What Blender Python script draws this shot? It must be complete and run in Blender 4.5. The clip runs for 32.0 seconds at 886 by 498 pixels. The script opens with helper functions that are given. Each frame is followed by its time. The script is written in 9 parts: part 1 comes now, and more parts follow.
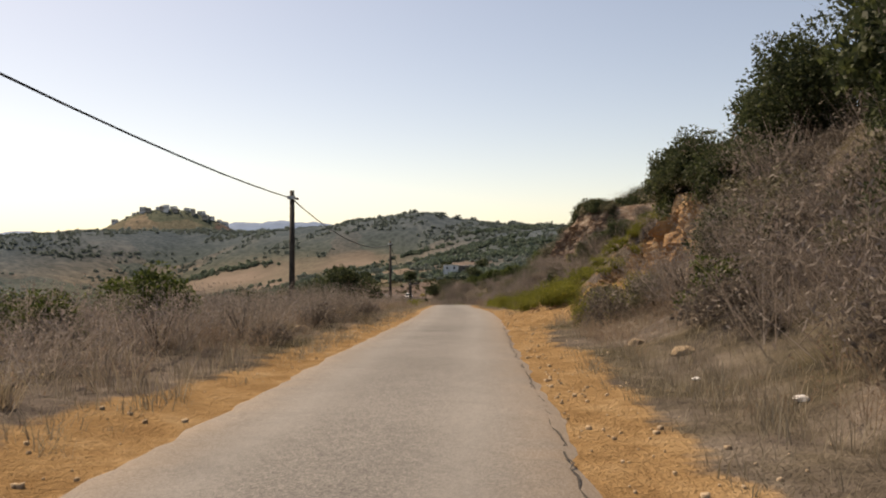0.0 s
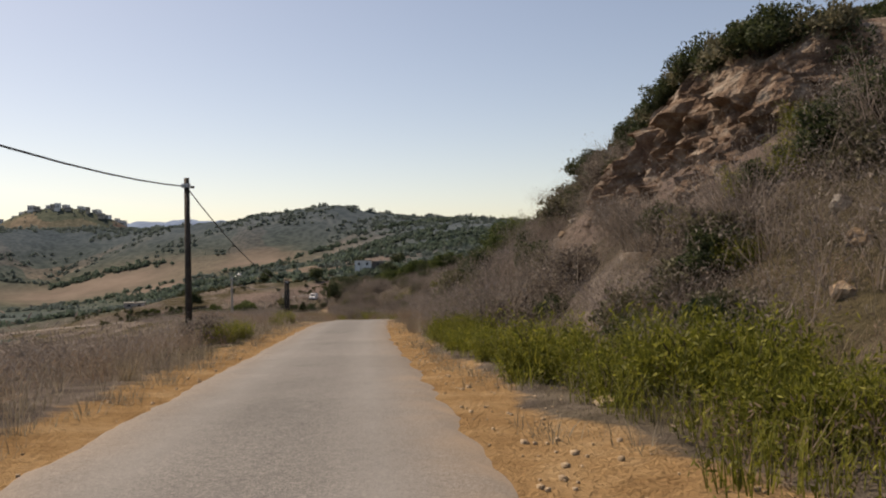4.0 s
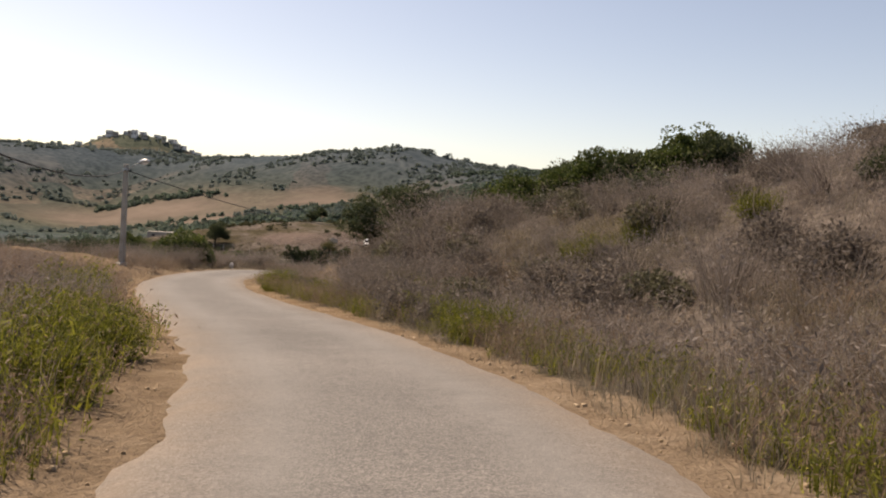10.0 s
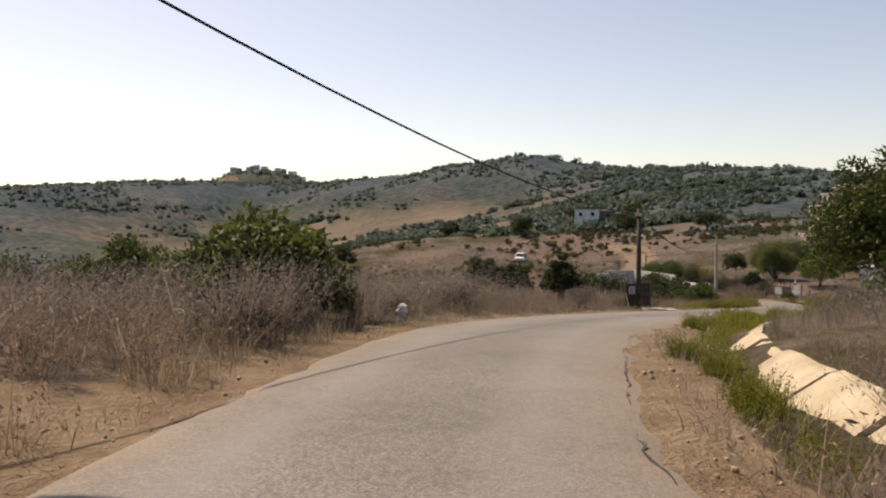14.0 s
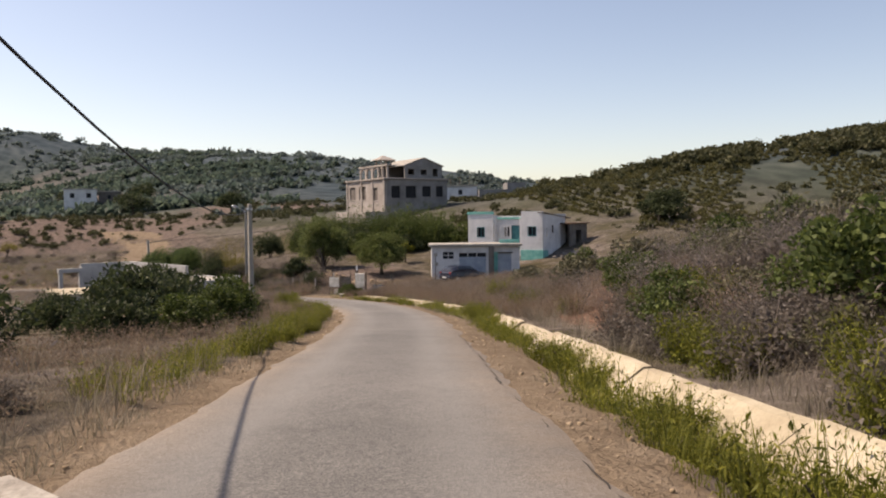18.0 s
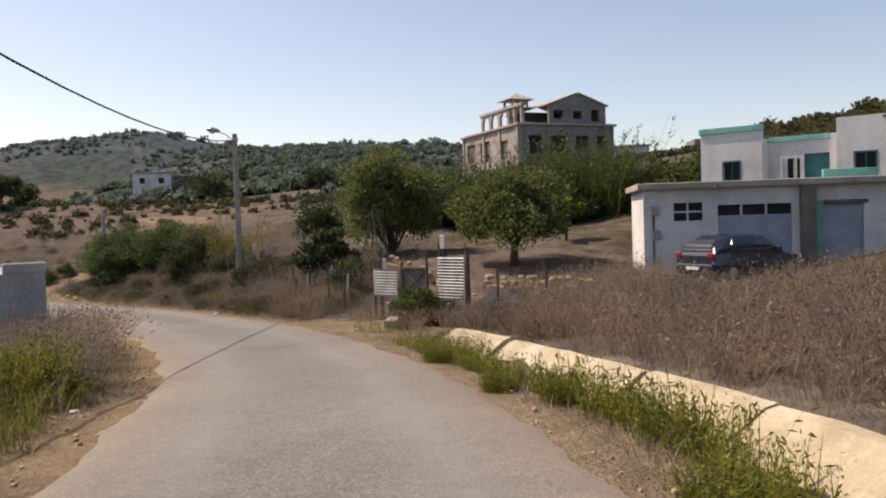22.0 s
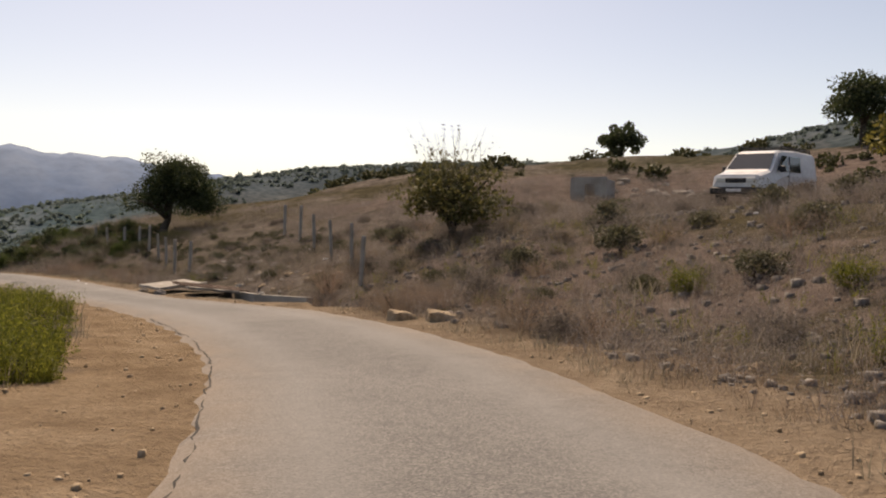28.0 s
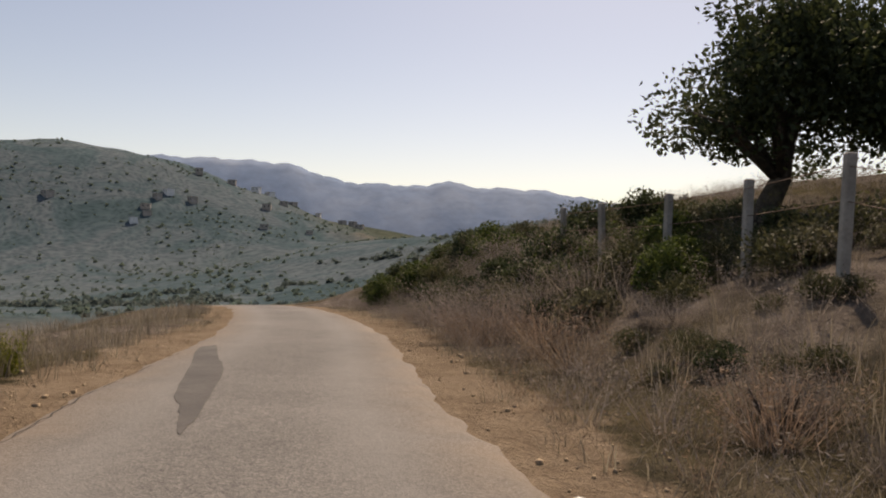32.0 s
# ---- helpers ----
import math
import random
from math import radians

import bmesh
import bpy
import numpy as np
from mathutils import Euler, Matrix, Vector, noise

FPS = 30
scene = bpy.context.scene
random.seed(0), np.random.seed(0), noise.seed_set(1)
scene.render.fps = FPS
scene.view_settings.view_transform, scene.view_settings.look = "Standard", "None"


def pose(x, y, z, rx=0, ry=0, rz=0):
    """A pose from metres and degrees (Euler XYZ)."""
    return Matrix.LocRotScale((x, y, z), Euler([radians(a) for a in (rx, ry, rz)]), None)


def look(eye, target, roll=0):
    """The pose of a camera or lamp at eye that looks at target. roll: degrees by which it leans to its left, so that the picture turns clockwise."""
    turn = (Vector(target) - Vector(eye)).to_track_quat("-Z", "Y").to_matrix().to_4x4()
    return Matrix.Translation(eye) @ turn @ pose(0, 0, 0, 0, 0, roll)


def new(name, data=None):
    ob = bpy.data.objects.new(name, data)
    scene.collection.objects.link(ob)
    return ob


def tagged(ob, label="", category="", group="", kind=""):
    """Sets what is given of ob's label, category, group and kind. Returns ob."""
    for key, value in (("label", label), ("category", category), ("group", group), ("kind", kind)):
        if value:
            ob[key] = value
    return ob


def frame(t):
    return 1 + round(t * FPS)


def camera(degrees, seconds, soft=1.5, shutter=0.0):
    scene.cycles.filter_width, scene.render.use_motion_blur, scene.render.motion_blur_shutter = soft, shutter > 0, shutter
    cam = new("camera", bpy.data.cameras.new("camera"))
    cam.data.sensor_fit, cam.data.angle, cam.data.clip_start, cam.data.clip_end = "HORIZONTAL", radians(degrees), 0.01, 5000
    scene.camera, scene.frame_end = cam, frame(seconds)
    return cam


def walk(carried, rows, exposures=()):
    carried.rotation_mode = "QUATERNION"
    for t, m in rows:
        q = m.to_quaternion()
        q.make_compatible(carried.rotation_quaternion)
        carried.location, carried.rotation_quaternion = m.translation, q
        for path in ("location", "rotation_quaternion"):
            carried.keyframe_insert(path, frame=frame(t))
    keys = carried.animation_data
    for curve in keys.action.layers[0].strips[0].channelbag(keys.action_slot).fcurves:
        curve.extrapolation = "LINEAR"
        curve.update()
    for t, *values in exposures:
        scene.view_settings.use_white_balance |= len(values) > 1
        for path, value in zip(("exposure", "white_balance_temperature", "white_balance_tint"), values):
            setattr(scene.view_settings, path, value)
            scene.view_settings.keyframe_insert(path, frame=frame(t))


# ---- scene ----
cam = camera(59.3, 32.0, soft=2.0)
PATH = [
    (0, (0.0, 0.0, -0.0), (0.01, 2.0, 0.026), -0.40),
    (0.5, (0.169, 4.317, -0.122), (0.264, 6.314, -0.095), -0.93),
    (1, (0.383, 8.642, -0.246), (0.505, 10.638, -0.219), -1.68),
    (1.5, (0.538, 13.023, -0.382), (0.686, 15.018, -0.36), -1.97),
    (2, (0.779, 17.501, -0.535), (0.95, 19.494, -0.512), -1.66),
    (2.5, (1.016, 21.979, -0.699), (1.203, 23.97, -0.671), -0.99),
    (3, (1.21, 26.509, -0.866), (1.415, 28.498, -0.84), -0.83),
    (3.5, (1.394, 31.264, -1.051), (1.613, 33.252, -1.03), -0.61),
    (4, (1.498, 36.18, -1.241), (1.726, 38.167, -1.225), -1.32),
    (4.5, (1.471, 41.158, -1.445), (1.629, 43.152, -1.435), -1.40),
    (5, (1.456, 46.111, -1.696), (1.579, 48.107, -1.719), -0.87),
    (5.5, (1.43, 50.993, -1.974), (1.545, 52.989, -2.014), -0.29),
    (6, (1.408, 55.759, -2.25), (1.532, 57.755, -2.28), 0.17),
    (6.5, (1.409, 60.368, -2.492), (1.552, 62.363, -2.498), 0.47),
    (7, (1.443, 64.773, -2.678), (1.607, 66.766, -2.686), 0.49),
    (7.5, (1.52, 69.136, -2.855), (1.706, 71.127, -2.863), 0.82),
    (8, (1.642, 73.54, -3.086), (1.846, 75.53, -3.097), 1.07),
    (8.5, (1.762, 78.184, -3.374), (1.973, 80.173, -3.408), 1.57),
    (9, (1.785, 82.934, -3.744), (1.945, 84.926, -3.82), 2.50),
    (9.5, (1.794, 87.564, -4.152), (1.963, 89.555, -4.238), 2.59),
    (10, (1.781, 91.686, -4.521), (1.833, 93.684, -4.614), 3.66),
    (10.5, (1.284, 95.585, -4.855), (1.138, 97.578, -4.953), 5.47),
    (11, (0.453, 99.559, -5.162), (0.204, 101.541, -5.262), 5.79),
    (11.5, (-0.801, 103.797, -5.475), (-1.231, 105.747, -5.585), 5.44),
    (12, (-2.404, 108.188, -5.81), (-2.877, 110.129, -5.897), 4.12),
    (12.5, (-4.054, 112.561, -6.106), (-4.583, 114.489, -6.17), 2.04),
    (13, (-5.384, 116.69, -6.386), (-5.903, 118.621, -6.438), 0.34),
    (13.5, (-6.376, 120.388, -6.599), (-6.84, 122.332, -6.651), -0.09),
    (14, (-7.106, 123.865, -6.792), (-7.355, 125.848, -6.85), -0.29),
    (14.5, (-7.641, 127.567, -6.886), (-7.754, 129.563, -6.942), -0.55),
    (15, (-7.388, 131.388, -7.013), (-7.249, 133.382, -7.077), -1.12),
    (15.5, (-7.139, 135.208, -7.229), (-6.835, 137.184, -7.295), -1.24),
    (16, (-6.57, 138.998, -7.513), (-6.099, 140.939, -7.599), -0.97),
    (16.5, (-5.671, 142.782, -7.842), (-5.049, 144.68, -7.941), -0.86),
    (17, (-4.45, 146.588, -8.198), (-3.704, 148.441, -8.291), -1.03),
    (17.5, (-2.915, 150.441, -8.568), (-2.077, 152.255, -8.642), -1.21),
    (18, (-1.05, 154.353, -8.952), (-0.149, 156.136, -9.036), -0.67),
    (18.5, (0.869, 158.389, -9.343), (1.776, 160.169, -9.433), 0.12),
    (19, (2.871, 162.481, -9.732), (3.795, 164.253, -9.825), 0.10),
    (19.5, (4.852, 166.651, -10.119), (5.786, 168.418, -10.216), -0.09),
    (20, (6.829, 170.906, -10.506), (7.77, 172.667, -10.607), -0.37),
    (20.5, (8.652, 175.303, -10.901), (9.598, 177.063, -11.003), -0.60),
    (21, (10.438, 179.781, -11.322), (11.287, 181.589, -11.414), -1.07),
    (21.5, (11.964, 184.401, -11.73), (12.69, 186.263, -11.812), -1.50),
    (22, (13.177, 189.003, -12.102), (13.761, 190.915, -12.176), -1.76),
    (22.5, (13.969, 193.835, -12.468), (14.382, 195.791, -12.531), -1.21),
    (23, (14.184, 198.698, -12.796), (14.367, 200.689, -12.847), -1.18),
    (23.5, (13.972, 203.612, -13.14), (13.971, 205.611, -13.186), -1.04),
    (24, (13.324, 208.411, -13.409), (13.095, 210.397, -13.448), -1.07),
    (24.5, (12.266, 213.148, -13.685), (11.852, 215.104, -13.752), -1.9),
    (25, (11.222, 217.945, -13.939), (10.701, 219.875, -13.997), -2.0),
    (25.5, (9.729, 222.672, -14.149), (9.093, 224.568, -14.205), -1.8),
    (26, (7.492, 227.164, -14.289), (6.77, 229.029, -14.293), -1.2),
    (26.5, (4.876, 231.493, -14.382), (4.088, 233.331, -14.359), -0.52),
    (27, (2.042, 235.681, -14.469), (1.186, 237.489, -14.464), 0.30),
    (27.5, (-0.924, 239.723, -14.592), (-1.89, 241.474, -14.634), 0.72),
    (28, (-3.912, 243.635, -14.778), (-5.077, 245.26, -14.829), 0.67),
    (28.5, (-7.314, 247.035, -14.973), (-8.584, 248.579, -15.023), 0.79),
    (29, (-10.964, 249.999, -15.172), (-12.465, 251.321, -15.214), 0.18),
    (29.5, (-14.898, 252.366, -15.328), (-16.56, 253.478, -15.347), 0.49),
    (30, (-18.952, 254.204, -15.47), (-20.697, 255.181, -15.479), 1.51),
    (30.5, (-22.986, 255.925, -15.613), (-24.779, 256.812, -15.611), 1.43),
    (31, (-26.734, 257.485, -15.792), (-28.561, 258.301, -15.786), 0.15),
    (31.5, (-30.62, 259.013, -15.969), (-32.443, 259.836, -15.968), -0.52),
    (32, (-34.948, 260.492, -16.005), (-36.762, 261.335, -15.996), 1.50),
]
walk(cam, [(t, look(eye, target, roll)) for t, eye, target, roll in PATH], [(0, 0.2, 9300, 17), (2.8, -0.08, 8500, 16), (4.5, -0.02, 8500, 17), (6.6, 0.06, 8500, 18), (8.3, 0.26, 8700, 19), (13, 0.2, 9000, 19), (18, 0.32, 8200, 19), (22, 0.28, 8200, 18), (25, 0.0, 9000, 18), (28, 0.04, 9100, 19), (29, -0.06, 9000, 19), (30.5, 0.02, 9000, 19), (32, -0.13, 8900, 19)])

# ---- light ----
SUN_AZ, SUN_EL = 47.0, 54.0          # degrees to the left of +y, and up
world = bpy.data.worlds.new("world")
scene.world = world
world.use_nodes = True
wt = world.node_tree
sky = wt.nodes.new("ShaderNodeTexSky")
sky.sky_type = "NISHITA"
sky.sun_disc = False
sky.sun_elevation = radians(SUN_EL)
sky.sun_rotation = radians(-SUN_AZ)
sky.air_density, sky.dust_density, sky.ozone_density, sky.altitude = 0.85, 1.0, 1.4, 50
wt.links.new(sky.outputs["Color"], wt.nodes["Background"].inputs["Color"])
wt.nodes["Background"].inputs["Strength"].default_value = 0.15
sun = new("sun", bpy.data.lights.new("sun", "SUN"))
sun.data.energy, sun.data.angle, sun.data.color = 4.9, radians(0.6), (1.0, 0.95, 0.885)
to_sun = Vector((-math.sin(radians(SUN_AZ)) * math.cos(radians(SUN_EL)), math.cos(radians(SUN_AZ)) * math.cos(radians(SUN_EL)), math.sin(radians(SUN_EL))))
sun.matrix_world = look(to_sun * 50, (0, 0, 0))


# ---- materials ----
def shader(name, rough=0.9, spec=0.3):
    m = bpy.data.materials.new(name)
    m.use_nodes = True
    b = m.node_tree.nodes["Principled BSDF"]
    b.inputs["Roughness"].default_value = rough
    b.inputs["Specular IOR Level"].default_value = spec
    return m, m.node_tree.nodes, m.node_tree.links, b


def ramp(n, l, src, stops):
    r = n.new("ShaderNodeValToRGB")
    while len(r.color_ramp.elements) < len(stops):
        r.color_ramp.elements.new(0.5)
    for e, (p, c) in zip(r.color_ramp.elements, stops):
        e.position, e.color = p, (*c, 1)
    l.new(src, r.inputs[0])
    return r.outputs["Color"]


def noise_tex(n, l, coord, scale, detail=5.0, rough=0.6, dist=0.0):
    t = n.new("ShaderNodeTexNoise")
    t.inputs["Scale"].default_value, t.inputs["Detail"].default_value, t.inputs["Roughness"].default_value = scale, detail, rough
    t.inputs["Distortion"].default_value = dist
    l.new(coord, t.inputs["Vector"])
    return t.outputs["Fac"]


def mixed(n, l, a, b, fac, mode="MIX"):
    m = n.new("ShaderNodeMix")
    m.data_type, m.blend_type = "RGBA", mode
    for sock, v in ((6, a), (7, b)):
        if isinstance(v, tuple):
            m.inputs[sock].default_value = (*v, 1)
        else:
            l.new(v, m.inputs[sock])
    if isinstance(fac, (int, float)):
        m.inputs[0].default_value = fac
    else:
        l.new(fac, m.inputs[0])
    return m.outputs[2]


def bumped(n, l, b, height, strength=0.5, distance=0.02):
    k = n.new("ShaderNodeBump")
    k.inputs["Strength"].default_value, k.inputs["Distance"].default_value = strength, distance
    l.new(height, k.inputs["Height"])
    l.new(k.outputs["Normal"], b.inputs["Normal"])


def surface(name, dark, mid, light, scale=2.0, fine=30.0, rough=0.9, bump=0.3, bump_d=0.01, metal=0.0, spec=0.3):
    """A weathered surface: stains at one scale, grain at another."""
    m, n, l, b = shader(name, rough, spec)
    co = n.new("ShaderNodeTexCoord").outputs["Object"]
    big, small = noise_tex(n, l, co, scale), noise_tex(n, l, co, fine, 3.0)
    col = ramp(n, l, big, [(0.3, dark), (0.5, mid), (0.7, light)])
    grain = ramp(n, l, small, [(0.3, (0.72, 0.72, 0.72)), (0.7, (1.0, 1.0, 1.0))])
    l.new(mixed(n, l, col, grain, 0.8, "MULTIPLY"), b.inputs["Base Color"])
    b.inputs["Metallic"].default_value = metal
    if bump:
        bumped(n, l, b, small, bump, bump_d)
    return m


def leafy(name, dark, light, tip=None, through_=0.25, rough=0.65):
    """Leaves or blades: tone varies from island to island and from plant to plant."""
    m, n, l, b = shader(name, rough, 0.25)
    geo, info = n.new("ShaderNodeNewGeometry"), n.new("ShaderNodeObjectInfo")
    col = ramp(n, l, geo.outputs["Random Per Island"], [(0.0, dark), (0.75, light), (1.0, tip or light)])
    shift = ramp(n, l, info.outputs["Random"], [(0.0, (0.75, 0.78, 0.7)), (1.0, (1.0, 1.0, 1.0))])
    co = n.new("ShaderNodeTexCoord").outputs["Object"]
    patch = ramp(n, l, noise_tex(n, l, co, 0.35, 2.0), [(0.35, (0.72, 0.72, 0.72)), (0.65, (1.0, 1.0, 1.0))])
    col = mixed(n, l, col, shift, 0.8, "MULTIPLY")
    col = mixed(n, l, col, patch, 0.7, "MULTIPLY")
    l.new(col, b.inputs["Base Color"])
    tr = n.new("ShaderNodeBsdfTranslucent")
    l.new(col, tr.inputs["Color"])
    mx = n.new("ShaderNodeMixShader")
    mx.inputs[0].default_value = through_
    l.new(b.outputs[0], mx.inputs[1])
    l.new(tr.outputs[0], mx.inputs[2])
    l.new(mx.outputs[0], n["Material Output"].inputs["Surface"])
    return m


def asphalt_material():
    m, n, l, b = shader("asphalt", 0.85, 0.35)
    co = n.new("ShaderNodeTexCoord").outputs["Object"]
    at = n.new("ShaderNodeAttribute")
    at.attribute_name = "across"
    stains = ramp(n, l, noise_tex(n, l, co, 0.25, 6.0, 0.65, 0.4), [(0.3, (0.11, 0.107, 0.101)), (0.55, (0.145, 0.14, 0.132)), (0.75, (0.185, 0.177, 0.165))])
    v = n.new("ShaderNodeTexVoronoi")
    v.inputs["Scale"].default_value = 78.0
    l.new(co, v.inputs["Vector"])
    chips = ramp(n, l, v.outputs["Color"], [(0.1, (0.5, 0.5, 0.51)), (0.5, (0.93, 0.925, 0.915)), (0.93, (1.6, 1.57, 1.52))])
    col = mixed(n, l, stains, chips, 0.9, "MULTIPLY")
    worn = ramp(n, l, noise_tex(n, l, co, 9.0, 6.0, 0.85), [(0.36, (0.8, 0.8, 0.81)), (0.62, (1.12, 1.11, 1.1))])
    col = mixed(n, l, col, worn, 0.8, "MULTIPLY")
    tr = n.new("ShaderNodeAttribute")
    tr.attribute_name = "tracks"
    streak = n.new("ShaderNodeMath")
    streak.operation = "MULTIPLY"
    l.new(tr.outputs["Fac"], streak.inputs[0])
    l.new(noise_tex(n, l, co, 0.5, 5.0, 0.7), streak.inputs[1])
    col = mixed(n, l, col, (0.2, 0.193, 0.18), streak.outputs[0])
    blot = ramp(n, l, noise_tex(n, l, co, 0.9, 6.0, 0.75, 1.2), [(0.52, (1, 1, 1)), (0.72, (0.74, 0.74, 0.75))])
    col = mixed(n, l, col, blot, 0.8, "MULTIPLY")
    wheel = n.new("ShaderNodeMath")
    wheel.operation = "MULTIPLY"
    l.new(at.outputs["Fac"], wheel.inputs[0])
    l.new(noise_tex(n, l, co, 1.4, 4.0), wheel.inputs[1])
    wheel.use_clamp = True
    col = mixed(n, l, col, (0.27, 0.2, 0.135), wheel.outputs[0])
    l.new(col, b.inputs["Base Color"])
    bumped(n, l, b, v.outputs["Distance"], 0.4, 0.008)
    return m


def ground_material():
    m, n, l, b = shader("dry_ground", 1.0, 0.0)
    co = n.new("ShaderNodeTexCoord").outputs["Object"]

    def attr(name):
        a = n.new("ShaderNodeAttribute")
        a.attribute_name = name
        return a.outputs["Fac"]

    big, mid, fine = noise_tex(n, l, co, 0.12, 6.0, 0.65), noise_tex(n, l, co, 1.3, 6.0, 0.7), noise_tex(n, l, co, 14.0, 4.0, 0.7)
    litter = ramp(n, l, mid, [(0.28, (0.066, 0.056, 0.05)), (0.48, (0.132, 0.112, 0.097)), (0.62, (0.2, 0.172, 0.148)), (0.8, (0.28, 0.242, 0.203))])
    green = ramp(n, l, mid, [(0.3, (0.045, 0.041, 0.027)), (0.7, (0.105, 0.088, 0.054))])
    k = ramp(n, l, big, [(0.43, (0, 0, 0)), (0.58, (1, 1, 1))])
    grass = mixed(n, l, litter, green, k)
    dirt = ramp(n, l, mid, [(0.25, (0.145, 0.112, 0.082)), (0.5, (0.232, 0.182, 0.136)), (0.75, (0.31, 0.255, 0.198))])
    ochre = ramp(n, l, mid, [(0.25, (0.175, 0.105, 0.052)), (0.5, (0.29, 0.19, 0.1)), (0.75, (0.4, 0.29, 0.172))])
    dirt = mixed(n, l, dirt, ochre, attr("ochre"))
    pale = ramp(n, l, fine, [(0.3, (0.7, 0.68, 0.66)), (0.7, (1.08, 1.06, 1.0))])
    dirt = mixed(n, l, dirt, pale, 0.8, "MULTIPLY")
    red = ramp(n, l, mid, [(0.25, (0.095, 0.074, 0.064)), (0.5, (0.145, 0.113, 0.098)), (0.75, (0.21, 0.172, 0.15))])
    # far slopes: fields, scrub and ploughed plots, some tones tinted for haze
    v = n.new("ShaderNodeTexVoronoi")
    v.inputs["Scale"].default_value = 0.014
    wob = n.new("ShaderNodeVectorMath")
    wob.operation = "ADD"
    w2 = n.new("ShaderNodeTexNoise")
    w2.inputs["Scale"].default_value = 0.02
    sc = n.new("ShaderNodeVectorMath")
    sc.operation = "SCALE"
    sc.inputs["Scale"].default_value = 45.0
    l.new(co, w2.inputs["Vector"])
    l.new(w2.outputs["Color"], sc.inputs[0])
    l.new(co, wob.inputs[0])
    l.new(sc.outputs[0], wob.inputs[1])
    l.new(wob.outputs[0], v.inputs["Vector"])
    plots = ramp(n, l, v.outputs["Color"], [(0.0, (0.072, 0.086, 0.072)), (0.36, (0.09, 0.1, 0.076)), (0.46, (0.15, 0.13, 0.1)), (0.58, (0.19, 0.155, 0.12)), (0.7, (0.092, 0.1, 0.076)), (0.82, (0.13, 0.11, 0.09)), (0.92, (0.105, 0.075, 0.07))])
    scrub = ramp(n, l, noise_tex(n, l, co, 0.09, 8.0, 0.75), [(0.35, (0.45, 0.5, 0.5)), (0.6, (1.0, 1.0, 1.0))])
    far = mixed(n, l, plots, scrub, 0.9, "MULTIPLY")
    # blue distance haze is put into the colour of the far maquis
    hazed_maquis = ramp(n, l, noise_tex(n, l, co, 0.022, 10.0, 0.72, 0.5), [(0.36, (0.046, 0.063, 0.074)), (0.5, (0.064, 0.083, 0.095)), (0.62, (0.085, 0.103, 0.113)), (0.78, (0.132, 0.132, 0.125))])
    far = mixed(n, l, far, hazed_maquis, attr("hazed_maquis"))
    # valley side: haze put into the colour, paler and bluer than near slopes
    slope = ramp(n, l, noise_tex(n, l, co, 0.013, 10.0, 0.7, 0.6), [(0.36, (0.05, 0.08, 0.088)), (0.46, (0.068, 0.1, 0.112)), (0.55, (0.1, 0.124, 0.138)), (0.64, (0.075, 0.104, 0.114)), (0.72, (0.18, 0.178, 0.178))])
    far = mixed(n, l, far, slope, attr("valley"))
    clump = n.new("ShaderNodeTexVoronoi")
    clump.inputs["Scale"].default_value = 0.28
    l.new(wob.outputs[0], clump.inputs["Vector"])
    tufts = ramp(n, l, clump.outputs["Distance"], [(0.1, (0.55, 0.6, 0.6)), (0.55, (1.0, 1.0, 1.0)), (0.9, (1.3, 1.26, 1.2))])
    far = mixed(n, l, far, tufts, 0.8, "MULTIPLY")
    tilled = ramp(n, l, noise_tex(n, l, co, 0.05, 7.0, 0.7), [(0.35, (0.14, 0.115, 0.096)), (0.65, (0.2, 0.163, 0.134))])
    far = mixed(n, l, far, tilled, attr("field"))
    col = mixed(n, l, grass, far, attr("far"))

    def masked(name, lo, hi):
        s = n.new("ShaderNodeMath")
        s.operation = "ADD"
        l.new(attr(name), s.inputs[0])
        t = n.new("ShaderNodeMath")
        t.operation = "MULTIPLY_ADD"
        l.new(mid, t.inputs[0])
        t.inputs[1].default_value, t.inputs[2].default_value = 0.9, -0.45
        l.new(t.outputs[0], s.inputs[1])
        return ramp(n, l, s.outputs[0], [(lo, (0, 0, 0)), (hi, (1, 1, 1))])

    clay = ramp(n, l, fine, [(0.3, (0.13, 0.072, 0.054)), (0.5, (0.2, 0.118, 0.088)), (0.7, (0.28, 0.178, 0.135))])
    col = mixed(n, l, col, red, masked("red", 0.4, 0.6))
    col = mixed(n, l, col, clay, masked("clay", 0.4, 0.6))
    col = mixed(n, l, col, dirt, masked("dirt", 0.42, 0.58))
    l.new(col, b.inputs["Base Color"])
    h = n.new("ShaderNodeMath")
    h.operation = "ADD"
    l.new(mid, h.inputs[0])
    l.new(fine, h.inputs[1])
    bumped(n, l, b, h.outputs[0], 0.9, 0.11)
    return m


M_ASPHALT, M_GROUND = asphalt_material(), ground_material()
M_PATCH = surface("asphalt_patch", (0.06, 0.057, 0.054), (0.085, 0.08, 0.075), (0.115, 0.108, 0.1), 1.5, 60, 0.8, 0.5)
M_CRACK = surface("crack_soil", (0.03, 0.027, 0.024), (0.045, 0.04, 0.034), (0.07, 0.06, 0.05), 3, 40)
M_CONC = surface("weathered_concrete", (0.24, 0.22, 0.19), (0.36, 0.335, 0.295), (0.46, 0.435, 0.385), 1.2, 22, 0.9, 0.4)
M_CONC_DARK = surface("stained_concrete", (0.1, 0.09, 0.085), (0.17, 0.155, 0.14), (0.25, 0.23, 0.21), 1.0, 18, 0.9, 0.4)
